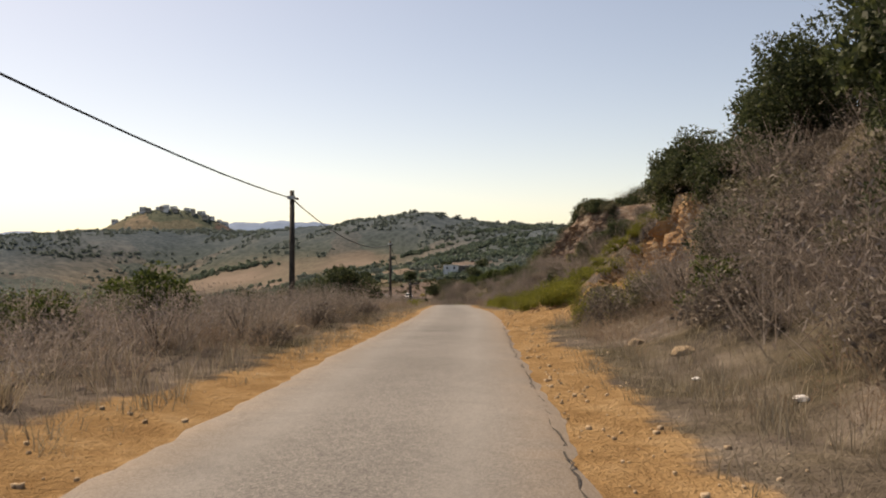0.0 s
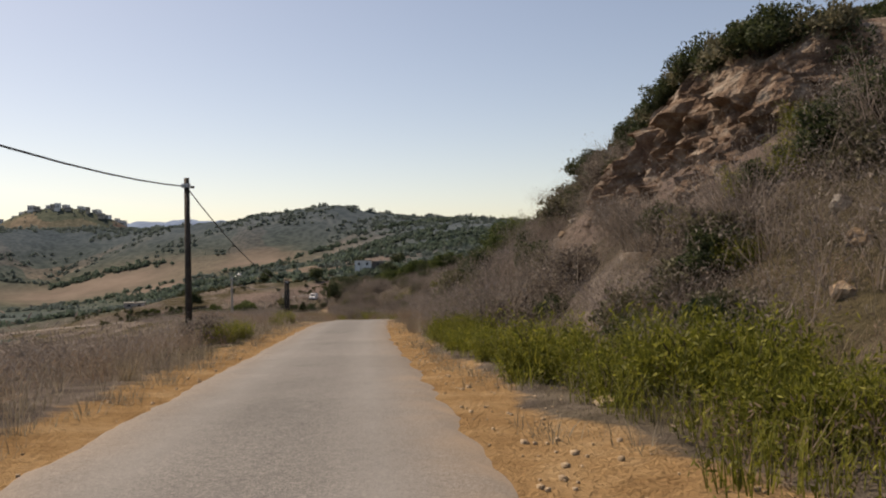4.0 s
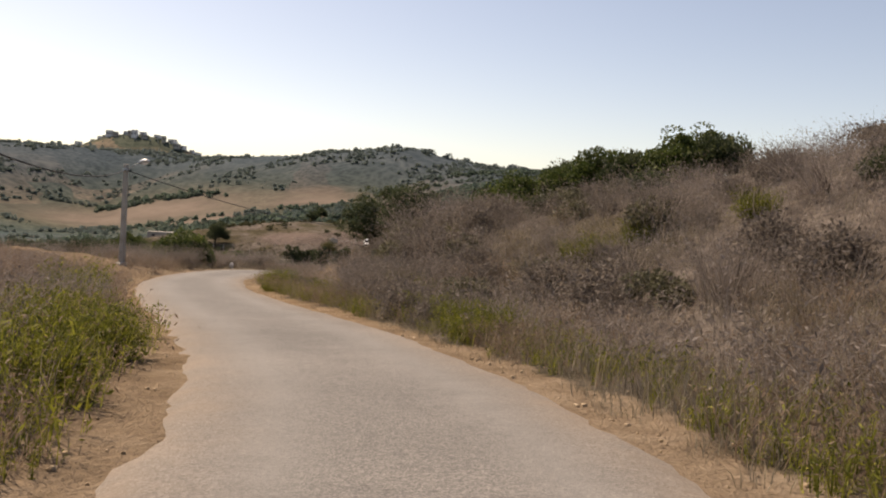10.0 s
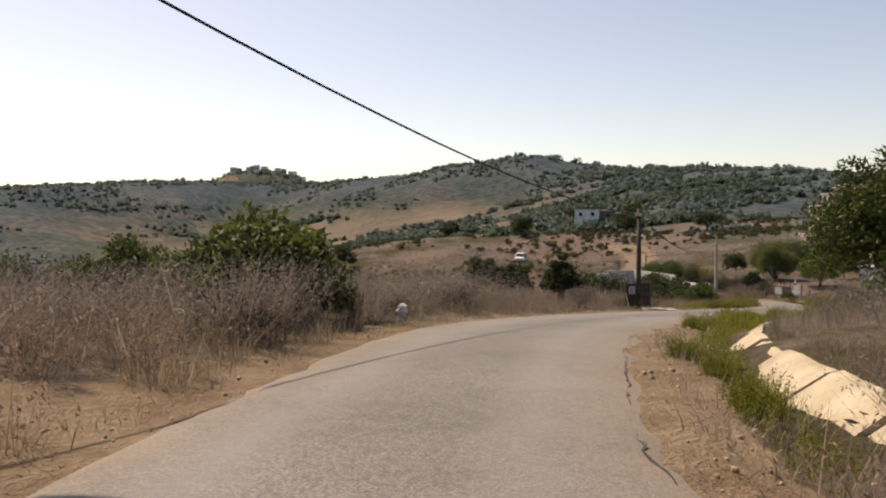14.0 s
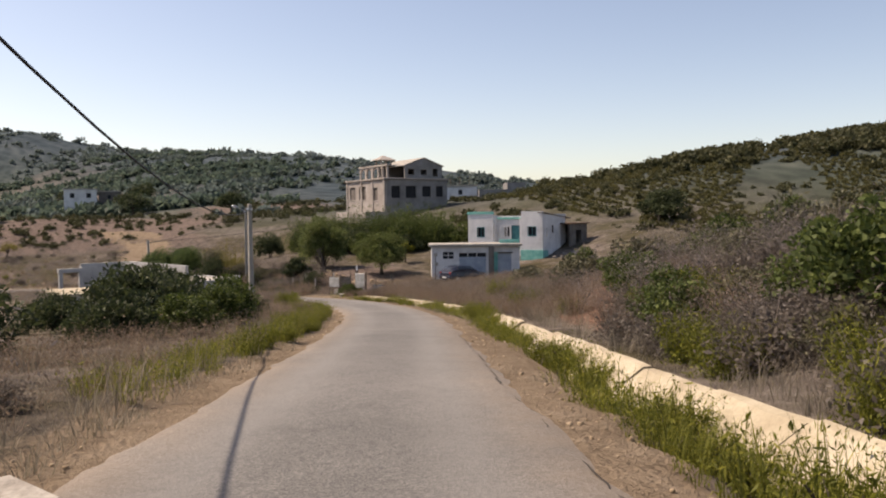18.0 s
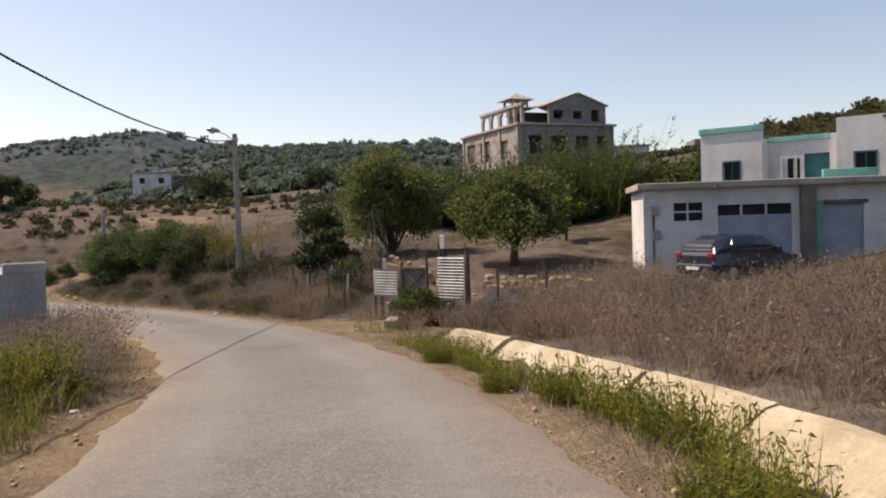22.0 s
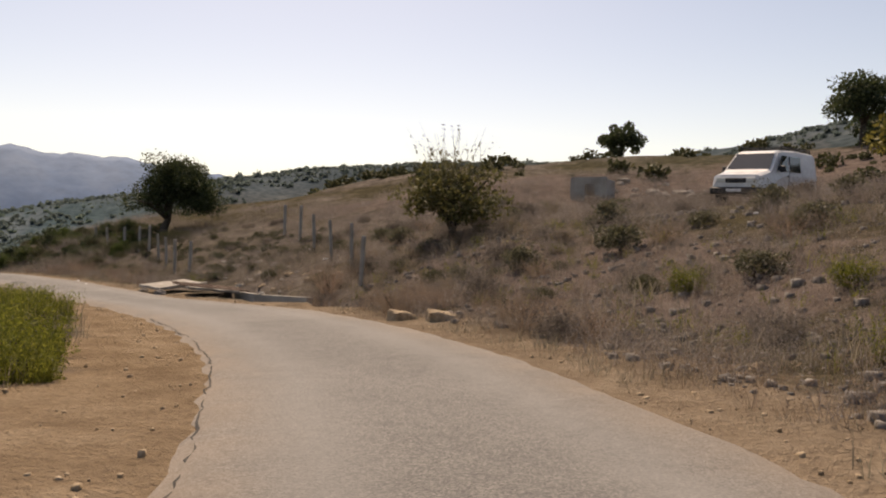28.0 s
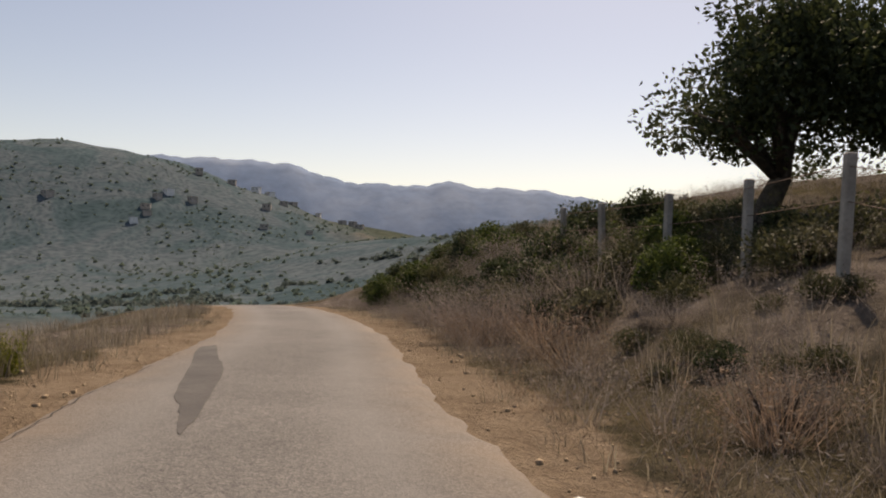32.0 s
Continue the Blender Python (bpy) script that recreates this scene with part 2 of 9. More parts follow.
M_KERB = surface("cream_concrete", (0.3, 0.245, 0.165), (0.42, 0.36, 0.255), (0.52, 0.46, 0.35), 1.3, 25, 0.85, 0.4)
M_WHITE = surface("whitewash", (0.52, 0.52, 0.52), (0.7, 0.7, 0.7), (0.8, 0.8, 0.79), 0.7, 14, 0.85, 0.25)
# greyer than M_WHITE: the shed and compound walls' shade put into the colour
M_LIME = surface("shaded_weathered_limewash", (0.3, 0.3, 0.3), (0.44, 0.435, 0.425), (0.55, 0.545, 0.53), 0.8, 14, 0.9, 0.3)
M_BEIGE = surface("beige_render", (0.27, 0.238, 0.212), (0.36, 0.322, 0.29), (0.43, 0.392, 0.358), 0.5, 9, 0.9, 0.25)
M_GREY = surface("grey_block", (0.16, 0.155, 0.15), (0.24, 0.23, 0.22), (0.31, 0.3, 0.29), 0.6, 9, 0.9, 0.35)
M_TEAL = surface("turquoise_paint", (0.1, 0.36, 0.33), (0.17, 0.5, 0.44), (0.28, 0.6, 0.53), 1.5, 20, 0.7, 0.15)
M_TEALDARK = surface("dark_teal_paint", (0.02, 0.11, 0.13), (0.03, 0.16, 0.18), (0.05, 0.21, 0.23), 2, 20, 0.6, 0.1)
M_BLUEGREY = surface("blue_grey_sheet", (0.24, 0.29, 0.35), (0.32, 0.38, 0.45), (0.4, 0.46, 0.52), 1.5, 20, 0.55, 0.15)
# near-black colour stands in for the unlit rooms behind windows and openings
M_DARK = surface("painted_unlit_opening", (0.008, 0.009, 0.011), (0.013, 0.014, 0.017), (0.02, 0.022, 0.025), 2, 20, 0.6, 0.0)
# darker tone: shade of recesses and open interiors put into the colour
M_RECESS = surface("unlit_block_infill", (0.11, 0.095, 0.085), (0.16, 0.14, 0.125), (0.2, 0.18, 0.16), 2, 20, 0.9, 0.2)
M_WOOD = surface("grey_wood", (0.06, 0.05, 0.042), (0.11, 0.095, 0.08), (0.17, 0.15, 0.125), 2.5, 45, 0.9, 0.5)
M_POLE = surface("tarred_wood", (0.035, 0.03, 0.026), (0.06, 0.052, 0.045), (0.1, 0.088, 0.075), 2.5, 45, 0.85, 0.5)
M_BARK = surface("bark", (0.04, 0.032, 0.025), (0.08, 0.065, 0.05), (0.13, 0.11, 0.085), 6, 40, 0.95, 0.8, 0.02)
M_STEEL = surface("galvanised_steel", (0.3, 0.33, 0.35), (0.45, 0.48, 0.5), (0.6, 0.62, 0.63), 3, 40, 0.4, 0.1, 0.005, 0.8)
M_WIRE = surface("black_cable", (0.015, 0.015, 0.016), (0.022, 0.022, 0.023), (0.03, 0.03, 0.032), 3, 20, 0.6, 0.0)
M_RUST = surface("rusty_iron", (0.08, 0.045, 0.03), (0.14, 0.085, 0.06), (0.2, 0.14, 0.1), 4, 40, 0.8, 0.3)
M_ROCK = surface("ochre_rock", (0.2, 0.135, 0.085), (0.34, 0.245, 0.16), (0.46, 0.37, 0.27), 1.1, 9, 0.95, 0.9, 0.06)
M_STONE = surface("pale_stone", (0.22, 0.195, 0.165), (0.33, 0.3, 0.26), (0.45, 0.42, 0.37), 2.5, 20, 0.9, 0.6, 0.02)
M_TAN = surface("tan_stone", (0.26, 0.19, 0.12), (0.38, 0.29, 0.19), (0.48, 0.38, 0.27), 2.5, 20, 0.9, 0.6, 0.02)
M_LITTER = surface("crumpled_plastic", (0.6, 0.6, 0.6), (0.75, 0.75, 0.74), (0.85, 0.85, 0.84), 4, 30, 0.5, 0.3)
L_GREEN = leafy("green_leaves", (0.035, 0.055, 0.016), (0.1, 0.135, 0.035), (0.16, 0.19, 0.05), 0.35)
L_DARK = leafy("dark_green_leaves", (0.032, 0.046, 0.024), (0.075, 0.095, 0.042), (0.115, 0.138, 0.056), 0.35)
L_OLIVE = leafy("grey_olive_leaves", (0.08, 0.078, 0.048), (0.17, 0.16, 0.1), (0.25, 0.23, 0.15), 0.35)
L_YELLOW = leafy("yellow_green_shoots", (0.08, 0.09, 0.018), (0.215, 0.225, 0.036), (0.37, 0.355, 0.068), 0.45)
L_DRY = leafy("dry_straw", (0.175, 0.146, 0.114), (0.295, 0.25, 0.2), (0.42, 0.365, 0.295), 0.45)
L_TWIG = leafy("dry_brush", (0.15, 0.124, 0.113), (0.26, 0.22, 0.202), (0.38, 0.332, 0.305), 0.42)
L_TAUPE = leafy("grey_brown_scrub_leaves", (0.115, 0.095, 0.085), (0.2, 0.168, 0.152), (0.29, 0.25, 0.225), 0.45)
L_STRAW = leafy("pale_straw_heads", (0.2, 0.155, 0.1), (0.34, 0.27, 0.185), (0.46, 0.385, 0.28), 0.4)
L_RUSSET = leafy("russet_dry_weeds", (0.175, 0.122, 0.094), (0.295, 0.212, 0.163), (0.41, 0.315, 0.245), 0.45)
# far leaves paler and bluer than near ones: distance haze put into the colour
L_FAR_HAZE = leafy("hazed_far_scrub_leaves", (0.115, 0.155, 0.16), (0.15, 0.19, 0.188), (0.185, 0.22, 0.205), 0.65)
L_VALLEY_HAZE = leafy("hazed_valley_scrub_leaves", (0.12, 0.17, 0.15), (0.16, 0.21, 0.18), (0.21, 0.25, 0.2), 0.65)
L_FIG = leafy("fig_leaves", (0.075, 0.1, 0.032), (0.155, 0.19, 0.065), (0.25, 0.275, 0.105), 0.5)
L_MASTIC = leafy("mastic_leaves", (0.046, 0.076, 0.028), (0.112, 0.16, 0.055), (0.175, 0.225, 0.075), 0.42)
L_VINE = leafy("vine_leaves", (0.085, 0.082, 0.03), (0.15, 0.14, 0.055), (0.22, 0.195, 0.085), 0.4)
# hedges among the far fields carry the same haze tint in their colour
L_HEDGE_HAZE = leafy("hazed_hedge_leaves", (0.075, 0.11, 0.092), (0.105, 0.145, 0.115), (0.14, 0.18, 0.13), 0.6)
L_REED = leafy("yellow_reed_leaves", (0.14, 0.12, 0.03), (0.27, 0.23, 0.06), (0.36, 0.31, 0.1), 0.35)
L_HILL = leafy("hill_scrub_leaves", (0.05, 0.055, 0.026), (0.095, 0.098, 0.045), (0.15, 0.14, 0.07), 0.3)


# ---- building helpers ----
def link_mesh(name, verts, faces, material, parent=None, label="", smooth=False):
    me = bpy.data.meshes.new(name)
    me.from_pydata([tuple(v) for v in verts], [], faces)
    me.materials.append(material)
    if smooth:
        me.polygons.foreach_set("use_smooth", [True] * len(me.polygons))
    ob = new(name, me)
    ob.parent = parent
    if label:
        ob["label"] = label
    return ob


def part(name, bm, material, parent=None, label="", smooth=False):
    me = bpy.data.meshes.new(name)
    bm.to_mesh(me)
    bm.free()
    me.materials.append(material)
    if smooth:
        me.polygons.foreach_set("use_smooth", [True] * len(me.polygons))
    ob = new(name, me)
    ob.parent = parent
    if label:
        ob["label"] = label
    return ob


def base(name, m, label, category, group=""):
    """An empty at the thing's base."""
    e = new(name)
    e.matrix_world = m
    e.empty_display_size = 0.3
    return tagged(e, label, category, group)


def box_bm(lo, hi, bevel=0.0, bm=None, m=None):
    bm = bm or bmesh.new()
    c, s = [(a + b) / 2 for a, b in zip(lo, hi)], [b - a for a, b in zip(lo, hi)]
    mat = Matrix.Translation(c) @ Matrix.Diagonal((*s, 1))
    r = bmesh.ops.create_cube(bm, size=1, matrix=(m @ mat) if m else mat)
    if bevel:
        vs = set(r["verts"])
        es = [e for e in bm.edges if e.verts[0] in vs and e.verts[1] in vs]
        bmesh.ops.bevel(bm, geom=es, offset=bevel, segments=1, affect="EDGES")
    return bm


def box(name, lo, hi, material, parent=None, label="", bevel=0.01):
    return part(name, box_bm(lo, hi, bevel), material, parent, label)


def tube_bm(points, radii, sides=7, bm=None):
    """A round limb along points."""
    bm = bm or bmesh.new()
    rings = []
    pts = [Vector(p) for p in points]
    for k, (p, r) in enumerate(zip(pts, radii)):
        d = (pts[min(k + 1, len(pts) - 1)] - pts[max(k - 1, 0)]).normalized()
        q = d.to_track_quat("Z", "Y").to_matrix()
        rings.append([bm.verts.new(p + q @ Vector((r * math.cos(a), r * math.sin(a), 0))) for a in (2 * math.pi * j / sides for j in range(sides))])
    for a, b in zip(rings, rings[1:]):
        for j in range(sides):
            bm.faces.new((a[j], a[(j + 1) % sides], b[(j + 1) % sides], b[j]))
    bm.faces.new(rings[0][::-1])
    bm.faces.new(rings[-1])
    return bm


# ---- the road's line, from the way that the camera drives ----
EYE = 1.237
pts = np.array([eye for _, eye, _, _ in PATH])
first = pts[0] + (pts[0] - pts[2]) / np.linalg.norm(pts[0] - pts[2]) * 60
out = pts[-1] - pts[-4]
out /= np.linalg.norm(out)
tail = []
head_ = math.atan2(out[1], out[0])
p_ = pts[-1].copy()
for k in range(16):
    head_ += radians(1.9 if k < 12 else 0)
    p_ = p_ + np.array([math.cos(head_) * 5, math.sin(head_) * 5, -0.10 - 0.03 * k])
    tail.append(p_.copy())
line = np.vstack([first, pts, tail])
along = np.r_[0, np.cumsum(np.linalg.norm(np.diff(line[:, :2], axis=0), axis=1))] - 60
S = np.arange(-60, along[-1], 0.5)
LINE = np.stack([np.interp(S, along, line[:, k]) for k in range(3)], 1)
for _ in range(3):
    LINE[2:-2] = (LINE[:-4] + 2 * LINE[1:-3] + 2 * LINE[2:-2] + 2 * LINE[3:-1] + LINE[4:]) / 8
for _ in range(40):
    LINE[2:-2, 2] = (LINE[:-4, 2] + 2 * LINE[1:-3, 2] + 2 * LINE[2:-2, 2] + 2 * LINE[3:-1, 2] + LINE[4:, 2]) / 8
TAN = np.gradient(LINE[:, :2], axis=0)
TAN /= np.linalg.norm(TAN, axis=1)[:, None]
# the paved edges beside that line: distance along, left, right
EDGES = [(-60, -2.55, 0.8), (0, -2.55, 0.8), (40, -2.45, 1.05), (60, -2.25, 1.2), (75, -2.05, 1.45), (92, -1.15, 2.3), (100, -1.0, 2.85), (107, -1.2, 2.95), (116, -1.7, 2.5),
         (124, -2.35, 1.7), (131, -2.3, 1.2), (139, -2.8, 1.4), (145, -2.45, 1.65), (152, -2.2, 1.6), (166, -2.5, 1.05), (174, -2.5, 0.95), (188, -2.35, 1.2), (196, -2.1, 1.45),
         (206, -1.65, 2.05), (216, -1.8, 2.2), (224, -2.0, 1.7), (231, -2.5, 1.15), (240, -1.8, 1.15), (250, -1.1, 2.3), (258, -0.9, 3.0), (266, -0.75, 3.2), (271, -0.8, 3.1), (275, -0.95, 2.2),
         (278, -1.2, 1.55), (285, -2.0, 1.5), (291, -2.4, 1.4), (297, -2.6, 0.9), (305, -2.3, 1.1), (380, -2.3, 1.1)]
E_S, E_L, E_R = (np.array([e[k] for e in EDGES]) for k in range(3))


def at(s, d, dz=0.0):
    """A place s along the road, d to its right and dz above it."""
    k = min(max((s + 60) * 2, 0), len(S) - 2)
    i, f = int(k), k - int(k)
    p, t = LINE[i] * (1 - f) + LINE[i + 1] * f, TAN[i]
    return Vector((p[0] + t[1] * d, p[1] - t[0] * d, p[2] - EYE + dz))


def heading(s):
    t = TAN[int(min(max((s + 60) * 2, 0), len(S) - 1))]
    return math.degrees(math.atan2(-t[0], t[1]))


# ---- the ground: one sheet to the horizon ----
COL_R = [0, 3.2, 4.6, 7, 10, 15, 25, 45]
PROF_R = [(-60, 0.5, 2.6, 5.6, 9, 13, 16), (16, 0.5, 2.2, 5.6, 9, 12, 15), (22, 0.5, 1.8, 5.2, 8.6, 12, 14), (25, 0.3, 1.2, 5.0, 8.4, 11, 13), (31, 0.3, 1.0, 4.8, 8.0, 10.5, 12), (36, 0.3, 1.9, 4.4, 7, 9, 10), (43, 0.3, 2.0, 4.5, 7.0, 9.5, 11),
          (54, 0.4, 3.4, 5.8, 8.3, 10.8, 12), (66, 0.3, 2.8, 6.3, 9.2, 10.9, 11), (78, 0.3, 1.9, 4.6, 7.3, 9.5, 11), (88, 0.3, 1.6, 3.6, 5.7, 8.2, 10)]
PROF_R += [(98, 0.3, 1.5, 3.2, 5.0, 7.2, 9), (110, 0.4, 1.5, 3.1, 5.0, 6.6, 8), (120, 0.5, 1.7, 3.0, 4.6, 5.4, 6), (128, 0.6, 1.8, 2.7, 3.8, 4.6, 5.5), (134, 0.2, 1.0, 1.7, 2.4, 3, 4), (145, 0.0, 0.6, 1.2, 2, 3, 4), (162, 0.0, 1.1, 1.9, 2.6, 3.4, 5),
           (178, 0.0, 1.2, 1.9, 2.4, 3.0, 5), (190, 0.0, 0.6, 0.9, 1.2, 1.8, 4), (204, 0.0, 0.3, 0.5, 0.7, 1.6, 4.5), (214, 0.0, 0.3, 0.5, 0.7, 2.0, 5.0)]
PROF_R += [(222, 0.5, 1.4, 1.8, 2.2, 3.2, 5.5), (232, 0.8, 1.7, 2.2, 2.6, 3.4, 6), (240, 0.4, 0.9, 1.2, 1.6, 2.6, 5), (246, 0.1, 0.3, 0.6, 1.2, 2.4, 5), (258, 0.2, 1.0, 1.9, 2.6, 3.3, 6),
           (272, 0.2, 1.05, 2.05, 2.9, 3.6, 6), (279, 0.25, 1.0, 1.9, 2.9, 3.8, 6), (289, 0.4, 1.1, 2.2, 4.4, 7.0, 7.5), (300, 0.7, 1.9, 2.8, 4.6, 8.0, 10), (314, 0.9, 2.4, 3.6, 4.6, 5.6, 6), (328, 0.7, 1.8, 2.5, 2.6, 1, -3), (345, 0.1, 0.1, -0.4, -1.5, -5, -10), (380, 0.0, -0.6, -2, -4, -8, -14)]
COL_L = [0, 3.4, 5, 8, 14, 25, 50]
PROF_L = [(-60, 0.1, 0.3, 0.1, -1.5, -5), (20, 0.1, 0.2, -0.2, -2, -6), (60, 0.0, -0.4, -2.0, -5, -9), (84, 0.0, -0.3, -1.4, -3.5, -7), (94, 0.05, -0.05, -0.5, -2.6, -6), (103, 0.25, 0.5, 0.5, -2, -6), (115, 0.2, 0.7, 0.8, -1.5, -5), (128, 0.1, 0.6, 0.4, -1, -4),
          (140, 0.1, 0.1, 0.0, -0.6, -2.5), (170, 0.0, -0.2, -0.6, -1, -2), (200, 0.0, -0.3, -0.7, -1, -2), (218, 0.05, 0.1, 0.0, -0.6, -2), (230, 0.1, 0.35, 0.4, -0.2, -2), (243, 0.05, 0.2, 0.1, -0.8, -2.5), (275, 0.0, -0.2, -0.8, -2.5, -6), (300, -0.2, -0.6, -2.5, -6, -14), (380, -0.3, -1, -3.5, -8, -18)]


def bell(v, mid, wide):
    return np.exp(-((v - mid) / wide) ** 2)


def profile(table, cols, s, d):
    """Height over the road at distance d beside it, from cross-sections along it."""
    st = np.array([r[0] for r in table], float)
    hs = np.array([(0, 0, *r[1:]) for r in table], float)
    i = np.clip(np.searchsorted(st, s) - 1, 0, len(st) - 2)
    f = np.clip((s - st[i]) / (st[i + 1] - st[i]), 0, 1)
    f = f * f * (3 - 2 * f)
    j = np.clip(np.searchsorted(cols, d) - 1, 0, len(cols) - 2)
    c = np.array(cols, float)
    g = np.clip((d - c[j]) / (c[j + 1] - c[j]), 0, 1)
    a = hs[i, j] * (1 - f) + hs[i + 1, j] * f
    b = hs[i, j + 1] * (1 - f) + hs[i + 1, j + 1] * f
    return a * (1 - g) + b * g


def wave(x, y, size, seed=0.0):
    """Cheap smooth unevenness, about -1 to 1."""
    x, y = x / size + seed, y / size - seed * 1.7
    return (np.sin(x * 1.9 + 1.3 * np.sin(y * 1.1 + seed)) + np.sin(y * 2.3 + 1.1 * np.sin(x * 1.7 - seed)) + np.sin((x + y) * 1.3 + 2.0 * np.sin(x * 0.6)) + np.sin((x - y) * 3.1)) / 4


RIDGE = [(-420, 440, -12), (-360, 480, 0), (-335, 515, 10), (-324, 562, 19), (-280, 630, 25), (-221, 691, 27), (-150, 670, 25), (-95, 640, 27), (-50, 622, 32.5), (-14, 615, 37.5), (20, 612, 31), (45, 600, 26),
         (75, 545, 22), (95, 480, 17), (108, 420, 10), (116, 360, -2), (124, 325, -8)]
RIDGE_E = [(76, 276, -8), (80, 258, -5.5), (86, 246, -2.0), (98, 236, 1.4), (112, 226, 3.4), (135, 195, 7), (150, 150, 10)]
RIDGE_W = [(-760, 120, 54), (-735, 200, 62), (-735, 240, 67), (-733, 275, 63), (-730, 335, 54), (-715, 400, 31), (-690, 460, 5)]


def crest(points, x, y):
    """Distance to a ridge line, and the ridge's height at the nearest place."""
    best, high, total = np.full(x.shape, 1e9), np.zeros(x.shape), np.zeros(x.shape)
    for (ax, ay, az), (bx, by, bz) in zip(points, points[1:]):
        ux, uy = bx - ax, by - ay
        f = np.clip(((x - ax) * ux + (y - ay) * uy) / (ux * ux + uy * uy), 0, 1)
        d = np.hypot(x - ax - f * ux, y - ay - f * uy)
        w = 1 / (d * d + 500) ** 2
        high += w * (az + f * (bz - az))
        total += w
        best = np.minimum(best, d)
    return best, high / total


def far_height(x, y):
    floor_z = -15 - 0.085 * np.clip(-x - 30, 0, 500) + 0.05 * np.clip(x - 25, 0, 120) + 0.05 * np.clip(190 - y, 0, 260) * np.clip((x + 40) / 60, 0, 1)
    z = floor_z + 2.0 * wave(x, y, 60, 2.0)
    for line_, wide in ((RIDGE, 115.0), (RIDGE_W, 170.0), (RIDGE_E, 30.0)):
        d, top = crest(line_, x, y)
        f = np.exp(-(d / wide) ** 2)
        z = z * (1 - f) + (top + 0.8 * wave(x, y, 14, 5.0)) * f
    # low ground beyond, up to the rim of mountains
    r = np.hypot(x, y - 250)
    far = np.clip((r - 900) / 1500, 0, 1)
    z = z * (1 - far) + far * (-40 + 30 * wave(x, y, 500, 1.0))
    # the hill with the village, behind the first ridge
    return np.maximum(z, -45 + 153 * np.exp(-((x + 552) / 230) ** 2 - ((y - 1600) / 190) ** 2))


def graded(lo, hi, step, reach, grow=1.075):
    mid = list(np.arange(lo, hi + step / 2, step))
    a, b, s = [], [], step
    x, y = mid[0], mid[-1]
    while x > -reach or y < reach:
        s = min(s * grow, 130)
        x, y = x - s, y + s
        a.append(x)
        b.append(y)
    return np.array(a[::-1] + mid + b)


GX, GY = graded(-62, 62, 0.7, 2900), graded(-24, 312, 0.7, 2900)
X, Y = np.meshgrid(GX, GY)
fx, fy = X.ravel(), Y.ravel()
near_i = np.zeros(len(fx), int)
for a in range(0, len(fx), 4000):
    b = a + 4000
    near_i[a:b] = np.argmin((fx[a:b, None] - LINE[None, ::2, 0]) ** 2 + (fy[a:b, None] - LINE[None, ::2, 1]) ** 2, axis=1) * 2
ox, oy = fx - LINE[near_i, 0], fy - LINE[near_i, 1]
G_D = ox * TAN[near_i, 1] - oy * TAN[near_i, 0]
G_S = S[near_i]
reach_ = np.hypot(ox, oy)
road_z = LINE[near_i, 2] - EYE
centre = (np.interp(G_S, E_S, E_L) + np.interp(G_S, E_S, E_R)) / 2
half = (np.interp(G_S, E_S, E_R) - np.interp(G_S, E_S, E_L)) / 2
off = np.abs(G_D - centre) - half          # distance outside the paving
past = np.abs(ox * TAN[near_i, 0] + oy * TAN[near_i, 1]) > 2.0
off = np.where(past, reach_, off)
dr = np.where(G_D > 0, np.maximum(reach_ - np.interp(G_S, E_S, E_R) + 1.2, 0), 0)
dl = np.where(G_D <= 0, np.maximum(reach_ + np.interp(G_S, E_S, E_L) + 2.3, 0), 0)
rel = np.where(G_D > 0, profile(PROF_R, COL_R, G_S, np.clip(dr, 0, 45)), profile(PROF_L, COL_L, G_S, np.clip(dl, 0, 50)))
nz = road_z + rel
fz = far_height(fx, fy)
blend = np.clip((reach_ - 24) / 30, 0, 1)
blend = blend * blend * (3 - 2 * blend)
Z = nz * (1 - blend) + fz * blend
# the hollow beyond the fig bush and the rise behind the van
Z = Z - 1.9 * bell(fx, -36, 9) * bell(fy, 284, 9) - 0.7 * bell(fx, -27, 6) * bell(fy, 289, 7) + 1.9 * bell(fx, -9, 16) * bell(fy, 301, 9) + 1.7 * bell(fx, -28, 7) * bell(fy, 302, 6)
# soften where two stretches of road meet
Zg = Z.reshape(X.shape)
soft_w = np.clip((reach_.reshape(X.shape) - 5) / 8, 0, 1) * np.clip((75 - reach_.reshape(X.shape)) / 25, 0, 1)
for _ in range(14):
    q = Zg.copy()
    q[1:-1, 1:-1] = (Zg[:-2, 1:-1] + Zg[2:, 1:-1] + Zg[1:-1, :-2] + Zg[1:-1, 2:]) / 4
    Zg = Zg * (1 - soft_w) + q * soft_w
Z = Zg.ravel()
rough_ = np.clip((off - 0.9) / 2.5, 0, 1) * np.clip(1.3 - reach_ / 300, 0.3, 1)
close_ = np.clip((48 - reach_) / 22, 0, 1)
Z = Z + rough_ * (0.10 * close_ * wave(fx, fy, 1.1, 0.3) + 0.16 * close_ * wave(fx, fy, 3.7, 1.9) + 0.3 * wave(fx, fy, 11, 4.2) * np.clip(reach_ / 15, 0, 1))
ditch = (G_D > 0) * ((G_S > 128) & (G_S < 209.5)) * np.exp(-((off - 1.25) / 0.42) ** 4) * np.where(G_S < 147, 0.28, 0.42)
ditch = ditch + (G_D > 0) * ((G_S > 271.5) & (G_S < 281)) * np.exp(-((off - 1.95) / 0.62) ** 8) * 0.75
Z = Z - ditch
# the dirt track that climbs the hill: centre, half width and height by distance from the road
TRACK_D = [1.5, 5, 8.5, 13, 20, 27]
